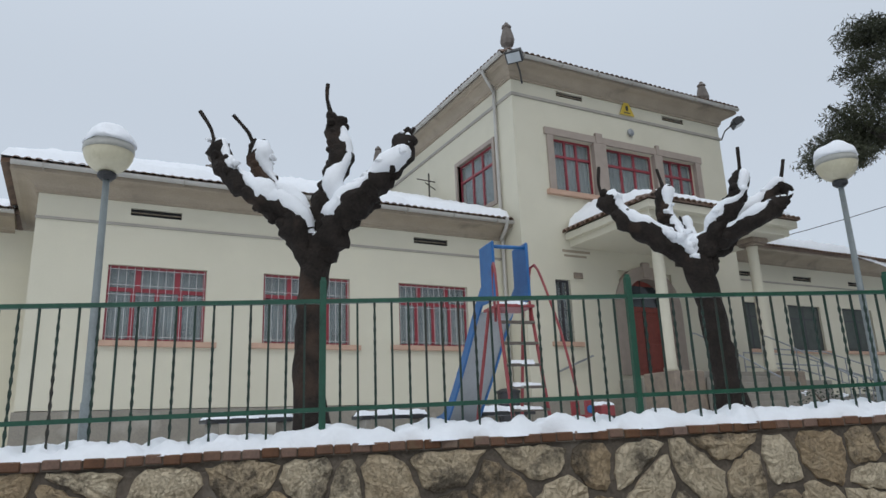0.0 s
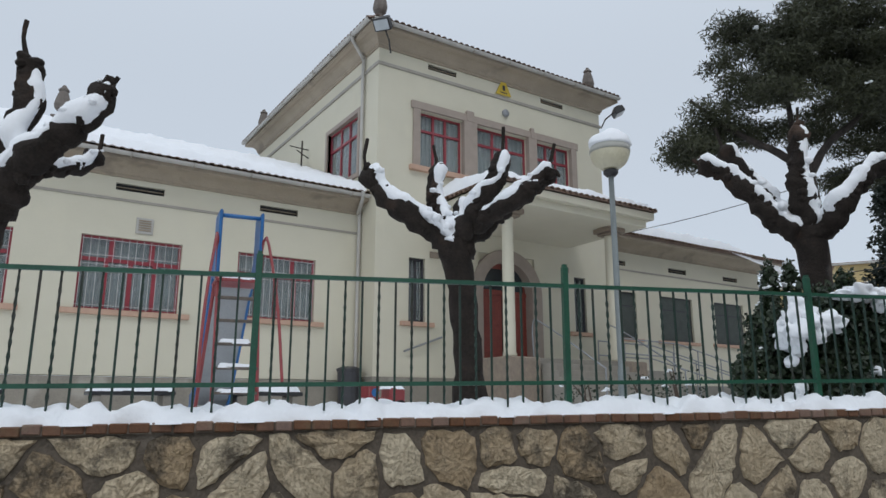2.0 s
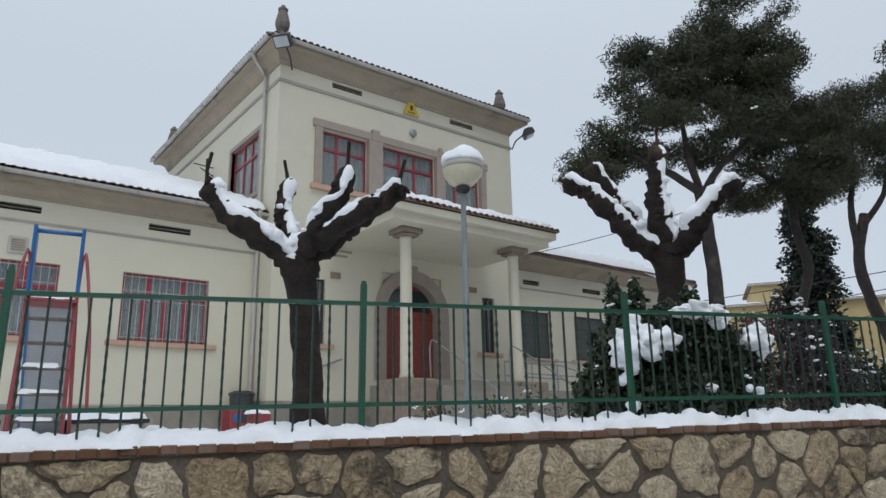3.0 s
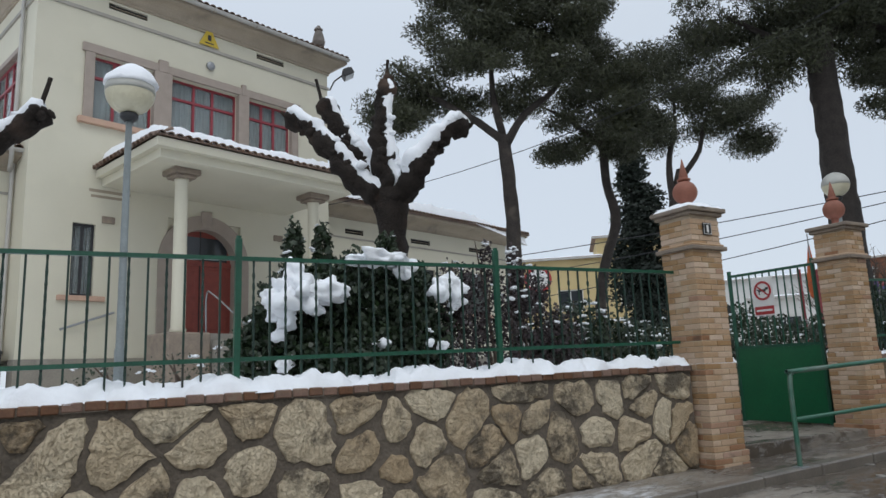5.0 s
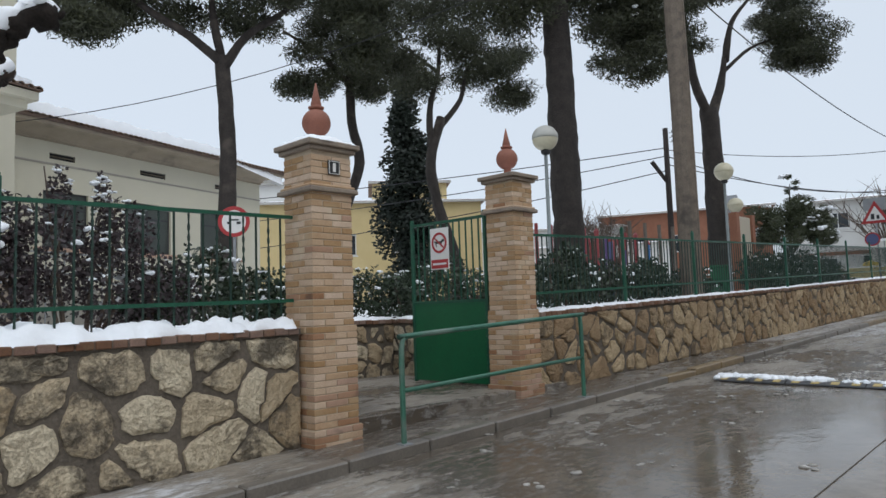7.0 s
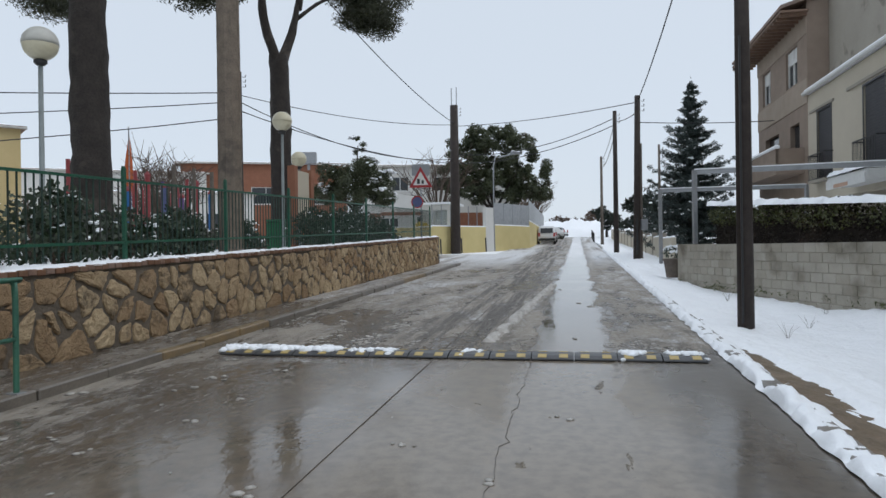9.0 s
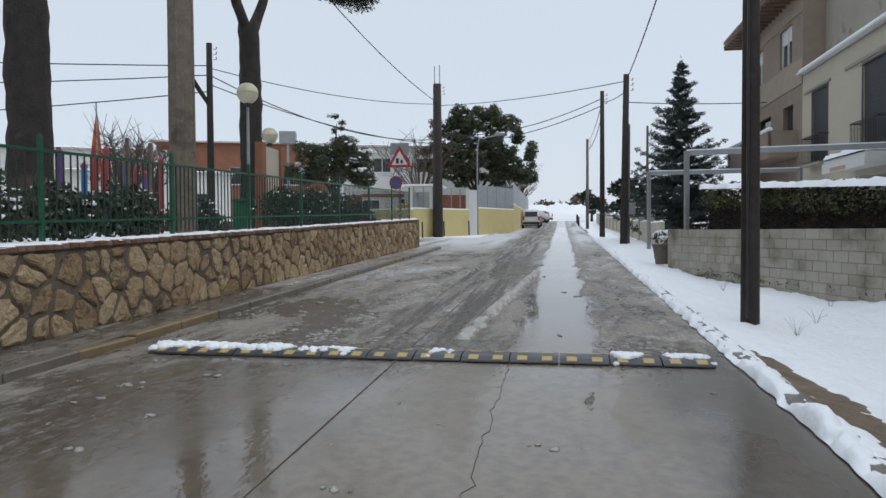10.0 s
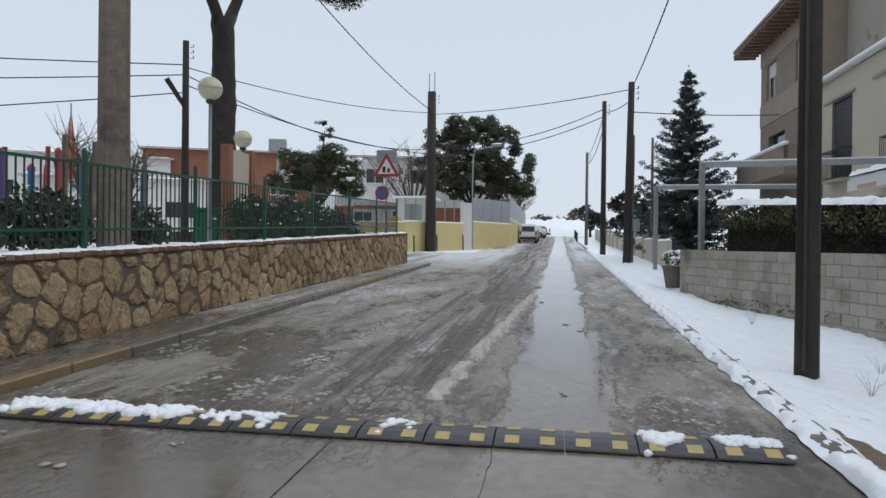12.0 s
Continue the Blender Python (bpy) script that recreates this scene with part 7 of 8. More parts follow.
E_ = Vector((*along(57.5, 7.55), 0))
H_ = Vector((*along(44.2, -3.2), 0))
H2_ = Vector((*along(52.3, -2.72), 0))
D_ = Vector((42.72, 1.96, 0))
Z = lambda p, z: (p.x, p.y, z)
for a, b, s in ((Z(E_, 10.1), Z(H_, 8.4), 0.2), (Z(E_, 10.2), Z(D_, 8.9), 0.4), (Z(E_, 7.9), Z(D_, 8.6), 0.9), (Z(E_, 7.6), Z(D_, 8.2), 0.5), (Z(E_, 10.3), (26.0, 2.0, 13.6), 1.0), (Z(E_, 7.6), Z(H2_, 8.8), 0.6), (Z(E_, 8.2), Z(H2_, 9.2), 0.7),
                (Z(H_, 7.9), Z(H2_, 9.0), 0.1), (Z(H_, 8.2), (20.6, -9.45, 9.0), 0.4), (Z(D_, 9.0), (33, 40, 8.0), 0.5), (Z(D_, 8.6), (35, 45, 7.2), 0.9), (Z(D_, 7.9), (40, 50, 6), 1.2), (Z(H2_, 9.0), (*along(72, -2.6), 9.2), 0.4), (Z(H2_, 8.3), (*along(72, -2.6), 8.6), 0.5), (Z(H_, 7.5), (*along(47.5, -14), 8.0), 0.2)):
    cable(a, b, s, 0.02 if s < 0.5 else 0.024)
cable((20.4, 16.4, 7.4), (25.2, -1.0, 11.0), 0.9, 0.012)


# ---- schoolyard things ----
slide = thing("playground_slide", Matrix.Translation((4.85, 7.2, 1.45)) @ Matrix.Rotation(radians(-9), 4, "Z"), "playground slide with blue sides, red tubes and snowy ladder rungs", "slide")
for s in (-0.24, 0.24):
    part("side_panel", B((s - 0.02, s + 0.02, 0.05, 0.5, 1.62, 2.4), bevel=0.018), "blue", slide, "blue plastic side panel")
    part("ladder_rail", T([(s, -0.28, 0), (s * 0.95, 0.05, 1.55)], 0.022, 8), "toyred", slide, smooth=True)
    sx2 = s * 1.25
    part("grab_rail", T(curve_pts([(sx2 * 1.45, -0.62, 0.35), (sx2 * 1.3, -0.38, 1.2), (sx2, -0.1, 1.98), (sx2 * 0.92, 0.02, 2.06), (sx2 * 0.85, 0.08, 1.95), (s, 0.1, 1.35)], 0.08), 0.017, 8), "toyred", slide, "bent red hand rail", True)
    part("leg", T([(s * 1.35, 0.75, 0), (s, 0.3, 1.55)], 0.022, 8), "toyred", slide, smooth=True)
    ch = bmesh.new()
    line = curve_pts([(s, 0.45, 1.85), (s, 0.75, 1.6), (s, 1.5, 0.85), (s, 2.15, 0.3), (s, 2.6, 0.2)], 0.15)
    a = [(ch.verts.new(p + Vector((-0.015, 0, -0.16))), ch.verts.new(p + Vector((0.015, 0, -0.16))), ch.verts.new(p + Vector((0.015, 0, 0.06))), ch.verts.new(p + Vector((-0.015, 0, 0.06)))) for p in line]
    for p, q in zip(a, a[1:]):
        for k in range(4):
            ch.faces.new((p[k], q[k], q[(k + 1) % 4], p[(k + 1) % 4]))
    bmesh.ops.recalc_face_normals(ch, faces=ch.faces[:])
    part("chute_side", ch, "blue", slide, "blue chute side")
ch = bmesh.new()
line = curve_pts([(0, 0.1, 1.57), (0, 0.5, 1.55), (0, 0.75, 1.48), (0, 1.5, 0.73), (0, 2.15, 0.2), (0, 2.6, 0.12)], 0.15)
a = [[ch.verts.new(p + Vector((x, 0, z))) for x, z in ((-0.23, 0), (0.23, 0), (0.23, -0.02), (-0.23, -0.02))] for p in line]
for p, q in zip(a, a[1:]):
    for k in range(4):
        ch.faces.new((p[k], q[k], q[(k + 1) % 4], p[(k + 1) % 4]))
bmesh.ops.recalc_face_normals(ch, faces=ch.faces[:])
part("chute", ch, "steel", slide, "dull steel chute")
part("crossbar", T([(-0.24, 0.1, 2.33), (0.24, 0.1, 2.33)], 0.025, 8), "blue", slide, smooth=True)
part("platform", B((-0.26, 0.26, -0.02, 0.45, 1.52, 1.56), bevel=0.008), "toyred", slide)
part("platform_snow", lumpy_snow(-0.22, 0.22, 0.0, 0.42, 1.56, 0.06, 0.05, 4.4, 0.08), "snow", slide, "", True)
for k in range(5):
    z = 0.25 + k * 0.27
    y = -0.28 + 0.33 * z / 1.55
    part("rung", B((-0.235, 0.235, y - 0.05, y + 0.05, z - 0.015, z + 0.015), bevel=0.006), "greypole", slide)
    if k in (0, 1, 2):
        part("rung_snow", lumpy_snow(-0.2, 0.16 + 0.05 * (k % 2), y - 0.05, y + 0.05, z + 0.013, 0.05, 0.03, k + 0.5, 0.04), "snow", slide, "", True)


def bench(x, y, ln, yaw, label):
    t = thing("bench", Matrix.Translation((x, y, 1.43)) @ Matrix.Rotation(radians(yaw), 4, "Z"), label, "bench", "low yard benches")
    part("seat", B((-ln / 2, ln / 2, -0.2, 0.2, 0.27, 0.33), bevel=0.01), "black", t)
    for s in (-1, 1):
        part("leg", B((s * ln * 0.4 - 0.05, s * ln * 0.4 + 0.05, -0.17, 0.17, -0.02, 0.27), bevel=0.01), "plinth", t)
    part("snow", lumpy_snow(-ln / 2, ln / 2, -0.2, 0.2, 0.33, 0.09, 0.06, x, 0.1), "snow", t, "snow lying on the seat", True)
    return t


bench(2.1, 9.6, 1.2, 5, "low dark bench with snow on its seat")
bench(4.2, 9.7, 1.1, 3, "low dark bench with snow on its seat")
bench(6.0, 9.5, 1.1, 8, "low dark bench with snow on its seat")
toy = thing("spring_rider", Matrix.Translation((8.25, 10.0, 1.43)) @ Matrix.Scale(0.68, 4), "red children's play car with a blue disc and snow on top", "play equipment")
part("side", B((-0.5, -0.24, -0.3, -0.26, 0.38, 0.72), (-0.5, 0.2, -0.3, -0.26, 0.14, 0.376)), "toyred", toy)
part("side", B((-0.5, -0.24, 0.26, 0.3, 0.38, 0.72), (-0.5, 0.2, 0.26, 0.3, 0.14, 0.376)), "toyred", toy)
part("bonnet", B((0.1, 0.55, -0.26, 0.26, 0.2, 0.62), bevel=0.05), "toyred", toy)
part("disc", lathe([(0.1, 0), (0.1, 0.02)], 16), "blue", toy, m=Matrix.Translation((-0.35, -0.3, 0.5)) @ Matrix.Rotation(radians(90), 4, "X"))
part("wheel", lathe([(0.17, 0), (0.17, 0.1)], 16), "tyre", toy, m=Matrix.Translation((0.35, -0.28, 0.15)) @ Matrix.Rotation(radians(90), 4, "X"))
part("snow", lumpy_snow(0.0, 0.55, -0.25, 0.25, 0.6, 0.09, 0.06, 3, 0.1), "snow", toy, "snow on the bonnet", True)
gb_ = thing("green_bin", Matrix.Translation((10.75, 16.6, 1.43)), "dark green waste bin against the wall", "bin")
part("body", lathe([(0.25, 0), (0.27, 0.02), (0.31, 1.0), (0.33, 1.02)], 14), "shutter", gb_)
part("lid", lathe([(0.34, 1.02), (0.34, 1.08), (0.2, 1.14)], 14), "shutter", gb_)
wr = thing("wall_handrail", Matrix.Translation((12.6, 16.05, 0)), "grey handrail sloping up the facade", "handrail")
part("tube", T([(-0.5, -0.08, 3.0), (0.75, -0.08, 3.45)], 0.03, 8), "metal", wr)
part("bracket", T([(-0.3, 0.05, 3.05), (-0.3, -0.08, 3.07)], 0.015, 6), "metal", wr)
part("bracket", T([(0.5, 0.05, 3.35), (0.5, -0.08, 3.36)], 0.015, 6), "metal", wr)

# round no-entry style sign in the yard, seen over the shrubs
ne = thing("round_traffic_sign", Matrix.Translation((19.07, 6.85, 1.5)) @ Matrix.Rotation(radians(-55), 4, "Z"), "round white sign with a red rim on a thin post", "sign")
part("post", T([(0, 0.03, 0), (0, 0.03, 2.4)], 0.03, 8), "metal", ne)
part("plate", lathe([(0.3, 0), (0.3, 0.015)], 28), "signwhite", ne, m=Matrix.Translation((0, 0, 2.1)) @ Matrix.Rotation(radians(90), 4, "X"))
part("rim", ring_bm(0.235, 0.31, -0.022, 28, 0, 2.1), "signred", ne)
part("mark", B((-0.13, -0.05, -0.022, -0.017, 2.05, 2.1), (0.05, 0.13, -0.022, -0.017, 2.05, 2.1), (-0.1, 0.1, -0.022, -0.017, 2.12, 2.15)), "black", ne)

# ---- park ----
ns = thing("brick_portal", ROADROT @ Matrix.Translation((31.7, 7.9, 1.75)), "cream notice panel between two red brick posts", "notice stand")
for x in (-0.65, 0.65):
    part("post", B((x - 0.12, x + 0.12, -0.12, 0.12, -0.1, 2.65), bevel=0.01), "redbrick", ns)
part("panel", B((-0.53, 0.53, -0.05, 0.05, 0.9, 2.55), bevel=0.006), "beige", ns)
bn = thing("park_bin", Matrix.Translation((32.5, -1.0, 1.72)), "square green park bin on the snow", "bin")
part("body", B((-0.3, 0.3, -0.3, 0.3, 0.05, 1.0), bevel=0.03), "gategreen", bn)
part("lid", B((-0.32, 0.32, -0.32, 0.32, 1.0, 1.08), bevel=0.02), "gategreen", bn)
for k, (u, v) in enumerate(((28.5, 12.0), (30.5, 14.0))):
    bx, by = along(u, v)
    t = thing("park_bench", Matrix.Translation((bx, by, 1.75)) @ Matrix.Rotation(radians(-17), 4, "Z"), "dark park bench with snow on the slats", "bench", "park benches")
    for j in range(4):
        part("slat", B((-0.9, 0.9, -0.22 + 0.12 * j, -0.12 + 0.12 * j, 0.42, 0.45)), "black", t)
    for j in range(3):
        part("back_slat", B((-0.9, 0.9, 0.26, 0.29, 0.55 + 0.14 * j, 0.65 + 0.14 * j)), "black", t)
    for s in (-0.75, 0.75):
        part("leg", B((s - 0.03, s + 0.03, -0.2, 0.3, -0.02, 0.42)), "black", t)
    part("snow", lumpy_snow(-0.9, 0.9, -0.22, 0.25, 0.45, 0.08, 0.07, k, 0.1), "snow", t, "", True)
play = thing("play_frame", ROADROT @ Matrix.Translation((33, 14.5, 1.75)) @ Matrix.Scale(0.95, 4), "play frame with red arches and purple posts", "play equipment")
for i in range(5):
    x = -3.5 + 1.7 * i
    part("post", T([(x, 0, -0.05), (x, 0, 3.1 - 0.25 * (i % 2))], 0.07, 8), "purpleplay" if i % 2 else "toyred", play)
for i in range(3):
    x = -2.6 + 2.4 * i
    part("arch", T(curve_pts([(x, 0, 1.0), (x, 0, 2.4), (x + 0.25, 0, 2.75), (x + 0.5, 0, 2.4), (x + 0.5, 0, 1.0)], 0.15), 0.05, 8), "toyred", play, smooth=True)
part("platform", B((-2.8, -0.5, -0.4, 0.6, 0.9, 1.0), bevel=0.01), "signblue", play)
for i, tint in enumerate(("toyred", "purpleplay", "blue", "toyred", "signblue", "purpleplay", "toyred", "blue")):
    x = -4.3 + 1.05 * i
    part("post", T([(x, -1.2, -0.05), (x, -1.2, 2.75 - 0.3 * (i % 3))], 0.09, 8), tint, play)
    part("post_cap", lathe([(0.11, 2.73 - 0.3 * (i % 3)), (0.11, 2.81 - 0.3 * (i % 3)), (0.03, 2.91 - 0.3 * (i % 3))], 10), "toyred", play, m=Matrix.Translation((x, -1.2, 0)))
fl = thing("flag_pole", Matrix.Translation((52.8, 10.1, 1.8)), "furled red and yellow striped flag on a thin pole", "flag")
part("pole", T([(0, 0, 0), (0, 0, 7.4)], 0.04, 8), "metal", fl)
part("flag", T([(0.05, 0, 6.8), (0.1, 0.05, 5.6), (0.22, 0.1, 4.2), (0.2, 0.1, 3.4)], [0.03, 0.16, 0.26, 0.16], 10, 0.35, 3), "flag_o", fl)
for k in range(4):
    x, y = along(27.0 + 0.9 * k, 9.3)
    t = thing("park_post", Matrix.Translation((x, y, 1.72)), "short grey timber post in the park", "post", "park posts")
    part("shaft", T([(0, 0, -0.05), (0, 0, 2.3)], 0.055, 8, 0.05, k), "greypole", t)


# ---- buildings behind ----
def block_house(name, m, w, d, h, wallmat, wins, label, roofmat="snow", base=-0.6, frame="white", over=0.3, gutter=True):
    """A plain house: front on y = 0 from x = 0 to w; wins are (x, z, width, height)."""
    t = thing(name, m, label, "house")
    part("wall", pierced(0, w, base, h, 0, 0.3, [(x, x + a, z, z + b) for x, z, a, b in wins]), wallmat, t)
    part("wall", B((0, 0.3, 0.3, d, base, h)), wallmat, t)
    part("wall", B((w - 0.3, w, 0.3, d, base, h)), wallmat, t)
    part("wall", B((0.3, w - 0.3, d - 0.3, d, base, h)), wallmat, t)
    rf = part("roof", B((-over, w + over, -over, d + over, h, h + 0.16), bevel=0.02), "tile", t)
    part("snow", lumpy_snow(-over, w + over, -over, d + over, h + 0.15, 0.16, 0.5, w, 0.5), "snow", rf, "snow on the roof", True)
    if gutter:
        part("gutter", T([(-over, -over - 0.05, h + 0.03), (w + over, -over - 0.05, h + 0.03)], 0.07, 6), "gutter", rf)
    for x, z, a, b in wins:
        wn_ = part("window", B((x, x + 0.07, 0.08, 0.16, z, z + b), (x + a - 0.07, x + a, 0.08, 0.16, z, z + b), (x + 0.07, x + a - 0.07, 0.08, 0.16, z, z + 0.07), (x + 0.07, x + a - 0.07, 0.08, 0.16, z + b - 0.07, z + b), (x + a / 2 - 0.03, x + a / 2 + 0.03, 0.08, 0.16, z + 0.07, z + b - 0.07)), frame, t)
        part("pane", B((x + 0.05, x + a - 0.05, 0.12, 0.13, z + 0.05, z + b - 0.05)), "carglass", wn_)
        part("sill", B((x - 0.1, x + a + 0.1, -0.06, 0.1, z - 0.08, z)), "white", wn_)
    return t


block_house("ochre_house", Matrix.Translation((45.6, 30.2, 1.4)) @ Matrix.Rotation(radians(-57), 4, "Z"), 16, 7, 7.9, "ochre", [(2.6, 4.2, 1.5, 1.6), (5.2, 4.2, 1.8, 1.5), (9.6, 4.4, 1.8, 1.5), (2.6, 1.0, 1.5, 1.8), (5.4, 1.0, 1.6, 1.8), (12.4, 4.4, 1.5, 1.5), (9.6, 1.0, 1.6, 1.8)], "ochre rendered house with shuttered windows behind the park")
block_house("ochre_annex", Matrix.Translation((51.5, 24.2, 1.4)) @ Matrix.Rotation(radians(-57), 4, "Z"), 5.5, 6, 9.6, "ochre", [(1.5, 6.2, 1.5, 1.3)], "taller ochre house volume behind the park")
block_house("white_gable", Matrix.Translation((47, 40, 1.4)) @ Matrix.Rotation(radians(-57), 4, "Z"), 9, 8, 10.5, "whitewall", [], "plain white building behind the school wing")
block_house("red_brick_hall", Matrix.Translation((84.5, 15.5, 1.6)) @ Matrix.Rotation(radians(-84), 4, "Z"), 17, 12, 9.4, "redbrick", [(1.5, 4.6, 3.2, 2.2), (7.0, 5.2, 3.0, 1.8), (12.0, 5.2, 2.6, 1.8), (3.0, 1.0, 2.2, 2.2)], "low red brick building behind the park", over=0.5)
block_house("pale_shed", Matrix.Translation((70, 20, 1.6)) @ Matrix.Rotation(radians(-78), 4, "Z"), 14, 8, 5.2, "whitewall", [(1.5, 2.2, 2.5, 1.4), (6, 2.2, 2.5, 1.4), (10, 2.2, 2.5, 1.4)], "long pale building behind the play area")
block_house("far_terrace", Matrix.Translation((78, 34, 1.6)) @ Matrix.Rotation(radians(-75), 4, "Z"), 22, 8, 8.2, "whitewall", [(2, 4, 2, 1.8), (7, 4, 2, 1.8), (12, 4, 2, 1.8), (17, 4, 2, 1.8)], "row of pale houses beyond the park")
wh = block_house("white_house", Matrix.Translation((73.5, -3.2, 1.7)) @ Matrix.Rotation(radians(-90), 4, "Z"), 14, 8, 7.6, "whitewall", [(2.6, 5.4, 1.6, 1.3), (6.4, 5.4, 1.6, 1.3), (1.6, 1.6, 1.6, 1.4), (4.9, 1.4, 2.6, 1.7)], "white two-storey house with a brick ground floor")
part("brick_base", B((-0.02, 14.02, -0.05, -0.005, -0.3, 0.9), (-0.02, 1.6, -0.05, -0.005, 0.9, 3.4), (7.6, 14.02, -0.05, -0.005, 0.9, 3.4), (1.6, 7.6, -0.05, -0.005, 3.2, 3.5)), "redbrick", wh)
vt = thing("roof_ventilator", Matrix.Translation((73, 1.5, 9.9)), "grey metal ventilator box over the roofs", "ventilator")
part("box", B((-0.6, 0.6, -0.7, 0.7, -0.4, 0.6), bevel=0.03), "metal", vt)
part("mast", T([(0, 0, -7.2), (0, 0, -0.4)], 0.12, 8), "metal", vt)

# yellow garden wall across the side street
yw = thing("wall_yellow", ROADROT, "yellow rendered garden wall with a grey sheet fence on top", "wall", kind="structure")
pts_y = [(56.0, 15.0), (56.3, 8.9), (60.6, 5.9), (61.4, 5.35), (66.5, 3.2), (95, 3.4)]


def slab_between(p, q, z0, z1, th):
    ln = math.hypot(q[0] - p[0], q[1] - p[1])
    return B((0, ln, 0, th, z0, z1), bevel=0.01), Matrix.Translation((p[0], p[1], 0)) @ Matrix.Rotation(math.atan2(q[1] - p[1], q[0] - p[0]), 4, "Z")


for i, (p, q) in enumerate(zip(pts_y, pts_y[1:])):
    zz = g((p[0] + q[0]) / 2)
    if i == 2:
        bm, mm = slab_between(p, q, zz - 0.3, zz + 3.1, 0.3)
        part("gate_pier", bm, "whitewall", yw, "pale grey gate pier", m=mm)
        continue
    bm, mm = slab_between(p, q, zz - 0.8, zz + 1.75, 0.3)
    part("wall", bm, "yellowwall", yw, m=mm)
    bm, mm = slab_between(p, q, zz + 1.75, zz + 1.83, 0.34)
    part("snow", bm, "snow", yw, m=mm)
    if i in (3, 4):
        n = int(math.hypot(q[0] - p[0], q[1] - p[1]) / 1.2)
        for k in range(n):
            a = (p[0] + (q[0] - p[0]) * k / n, p[1] + (q[1] - p[1]) * k / n)
            b = (p[0] + (q[0] - p[0]) * (k + 0.97) / n, p[1] + (q[1] - p[1]) * (k + 0.97) / n)
            bm, mm = slab_between(a, b, zz + 1.83, zz + 3.4, 0.05)
            part("sheet_panel", bm, "metal", yw, "grey metal sheet panel", m=mm)
    if i == 1:
        n = 6
        for k in range(n):
            a = (p[0] + (q[0] - p[0]) * k / n, p[1] + (q[1] - p[1]) * k / n)
            bm, mm = slab_between(a, (a[0] + 0.06, a[1]), zz + 1.83, zz + 3.2, 0.06)
            part("post", bm, "metal", yw, m=mm)
sh = thing("garden_shed", ROADROT @ Matrix.Translation((60, 8.2, 1.6)), "white shed with a snowy roof behind the yellow wall", "shed")
part("wall", B((0, 3, 0, 2.2, 0, 3.4), bevel=0.02), "whitewall", sh)
part("door", B((-0.03, 0.0, 0.4, 1.6, 0.2, 3.0)), "glass", sh)
part("roof", B((-0.2, 3.2, -0.3, 2.4, 3.4, 3.55), bevel=0.02), "snow", sh)
yc = thing("yellow_container", ROADROT @ Matrix.Translation((60.5, 10.4, 1.55)), "round yellow-topped recycling container", "container")
part("body", lathe([(0.6, 0.0), (0.75, 0.2), (0.75, 1.3)], 16), "cargrey", yc)
part("lid", lathe([(0.77, 1.3), (0.77, 1.8), (0.6, 2.15), (0.25, 2.3)], 16), "yellow", yc)
sl = thing("street_light", ROADROT @ Matrix.Translation((60.8, 5.3, 1.6)), "thin street light with a bent arm and snow on its head", "street lamp")
part("pole", T(curve_pts([(0, 0, 0), (0, 0, 6.2), (0.1, -0.4, 6.7), (0.2, -1.4, 6.95)], 0.3), 0.05, 8), "metal", sl, smooth=True)
part("head", T([(0.2, -1.2, 6.95), (0.25, -1.9, 7.05)], [0.1, 0.13], 8), "metal", sl)
part("snow", lumpy_snow(0.05, 0.42, -1.9, -1.2, 7.08, 0.1, 0.08, 2, 0.1), "snow", sl, "", True)
for u, v in ((57.9, 7.2), (59.9, 5.8), (55.6, 8.2)):
    t = thing("bollard", ROADROT @ Matrix.Translation((u, v, g(u))), "dark leaning street bollard", "bollard", "bollards")
    part("shaft", T([(0, 0, -0.05), (0.06, 0.04, 0.95)], 0.05, 8), "black", t)

# school crossing sign and the small round sign below it
cs_ = thing("school_crossing_sign", ROADROT @ Matrix.Translation((38.2, 5.55, 2.2)) @ Matrix.Rotation(radians(-90), 4, "Z"), "triangular red-rimmed warning sign with a round blue sign below", "sign")
part("post", T([(0, 0.03, -0.1), (0, 0.03, 3.0)], 0.035, 8), "metal", cs_)


def tri_bm(s, y, th, cz=0.0):
    bm = bmesh.new()
    a = [bm.verts.new((s * x, y, cz + s * z)) for x, z in ((-0.5, -0.29), (0.5, -0.29), (0.0, 0.577))]
    b = [bm.verts.new(v.co + Vector((0, th, 0))) for v in a]
    bm.faces.new(a), bm.faces.new(b[::-1])
    for k in range(3):
        bm.faces.new((a[k - 1], b[k - 1], b[k], a[k]))
    return bm


part("back_board", B((-0.36, 0.36, 0.0, 0.02, 2.55, 3.0)), "metal", cs_)
part("red_triangle", tri_bm(0.95, -0.02, 0.015, 2.35), "signred", cs_)
part("white_field", tri_bm(0.62, -0.028, 0.007, 2.35), "signwhite", cs_)
part("mark", B((-0.14, -0.03, -0.034, -0.029, 2.22, 2.42), (0.04, 0.13, -0.034, -0.029, 2.22, 2.36)), "black", cs_)
part("blue_disc", lathe([(0.25, 0), (0.25, 0.015)], 24), "signblue", cs_, m=Matrix.Translation((-0.15, 0, 1.5)) @ Matrix.Rotation(radians(90), 4, "X"))
part("red_ring", ring_bm(0.2, 0.25, -0.025, 24, -0.15, 1.5), "signred", cs_)


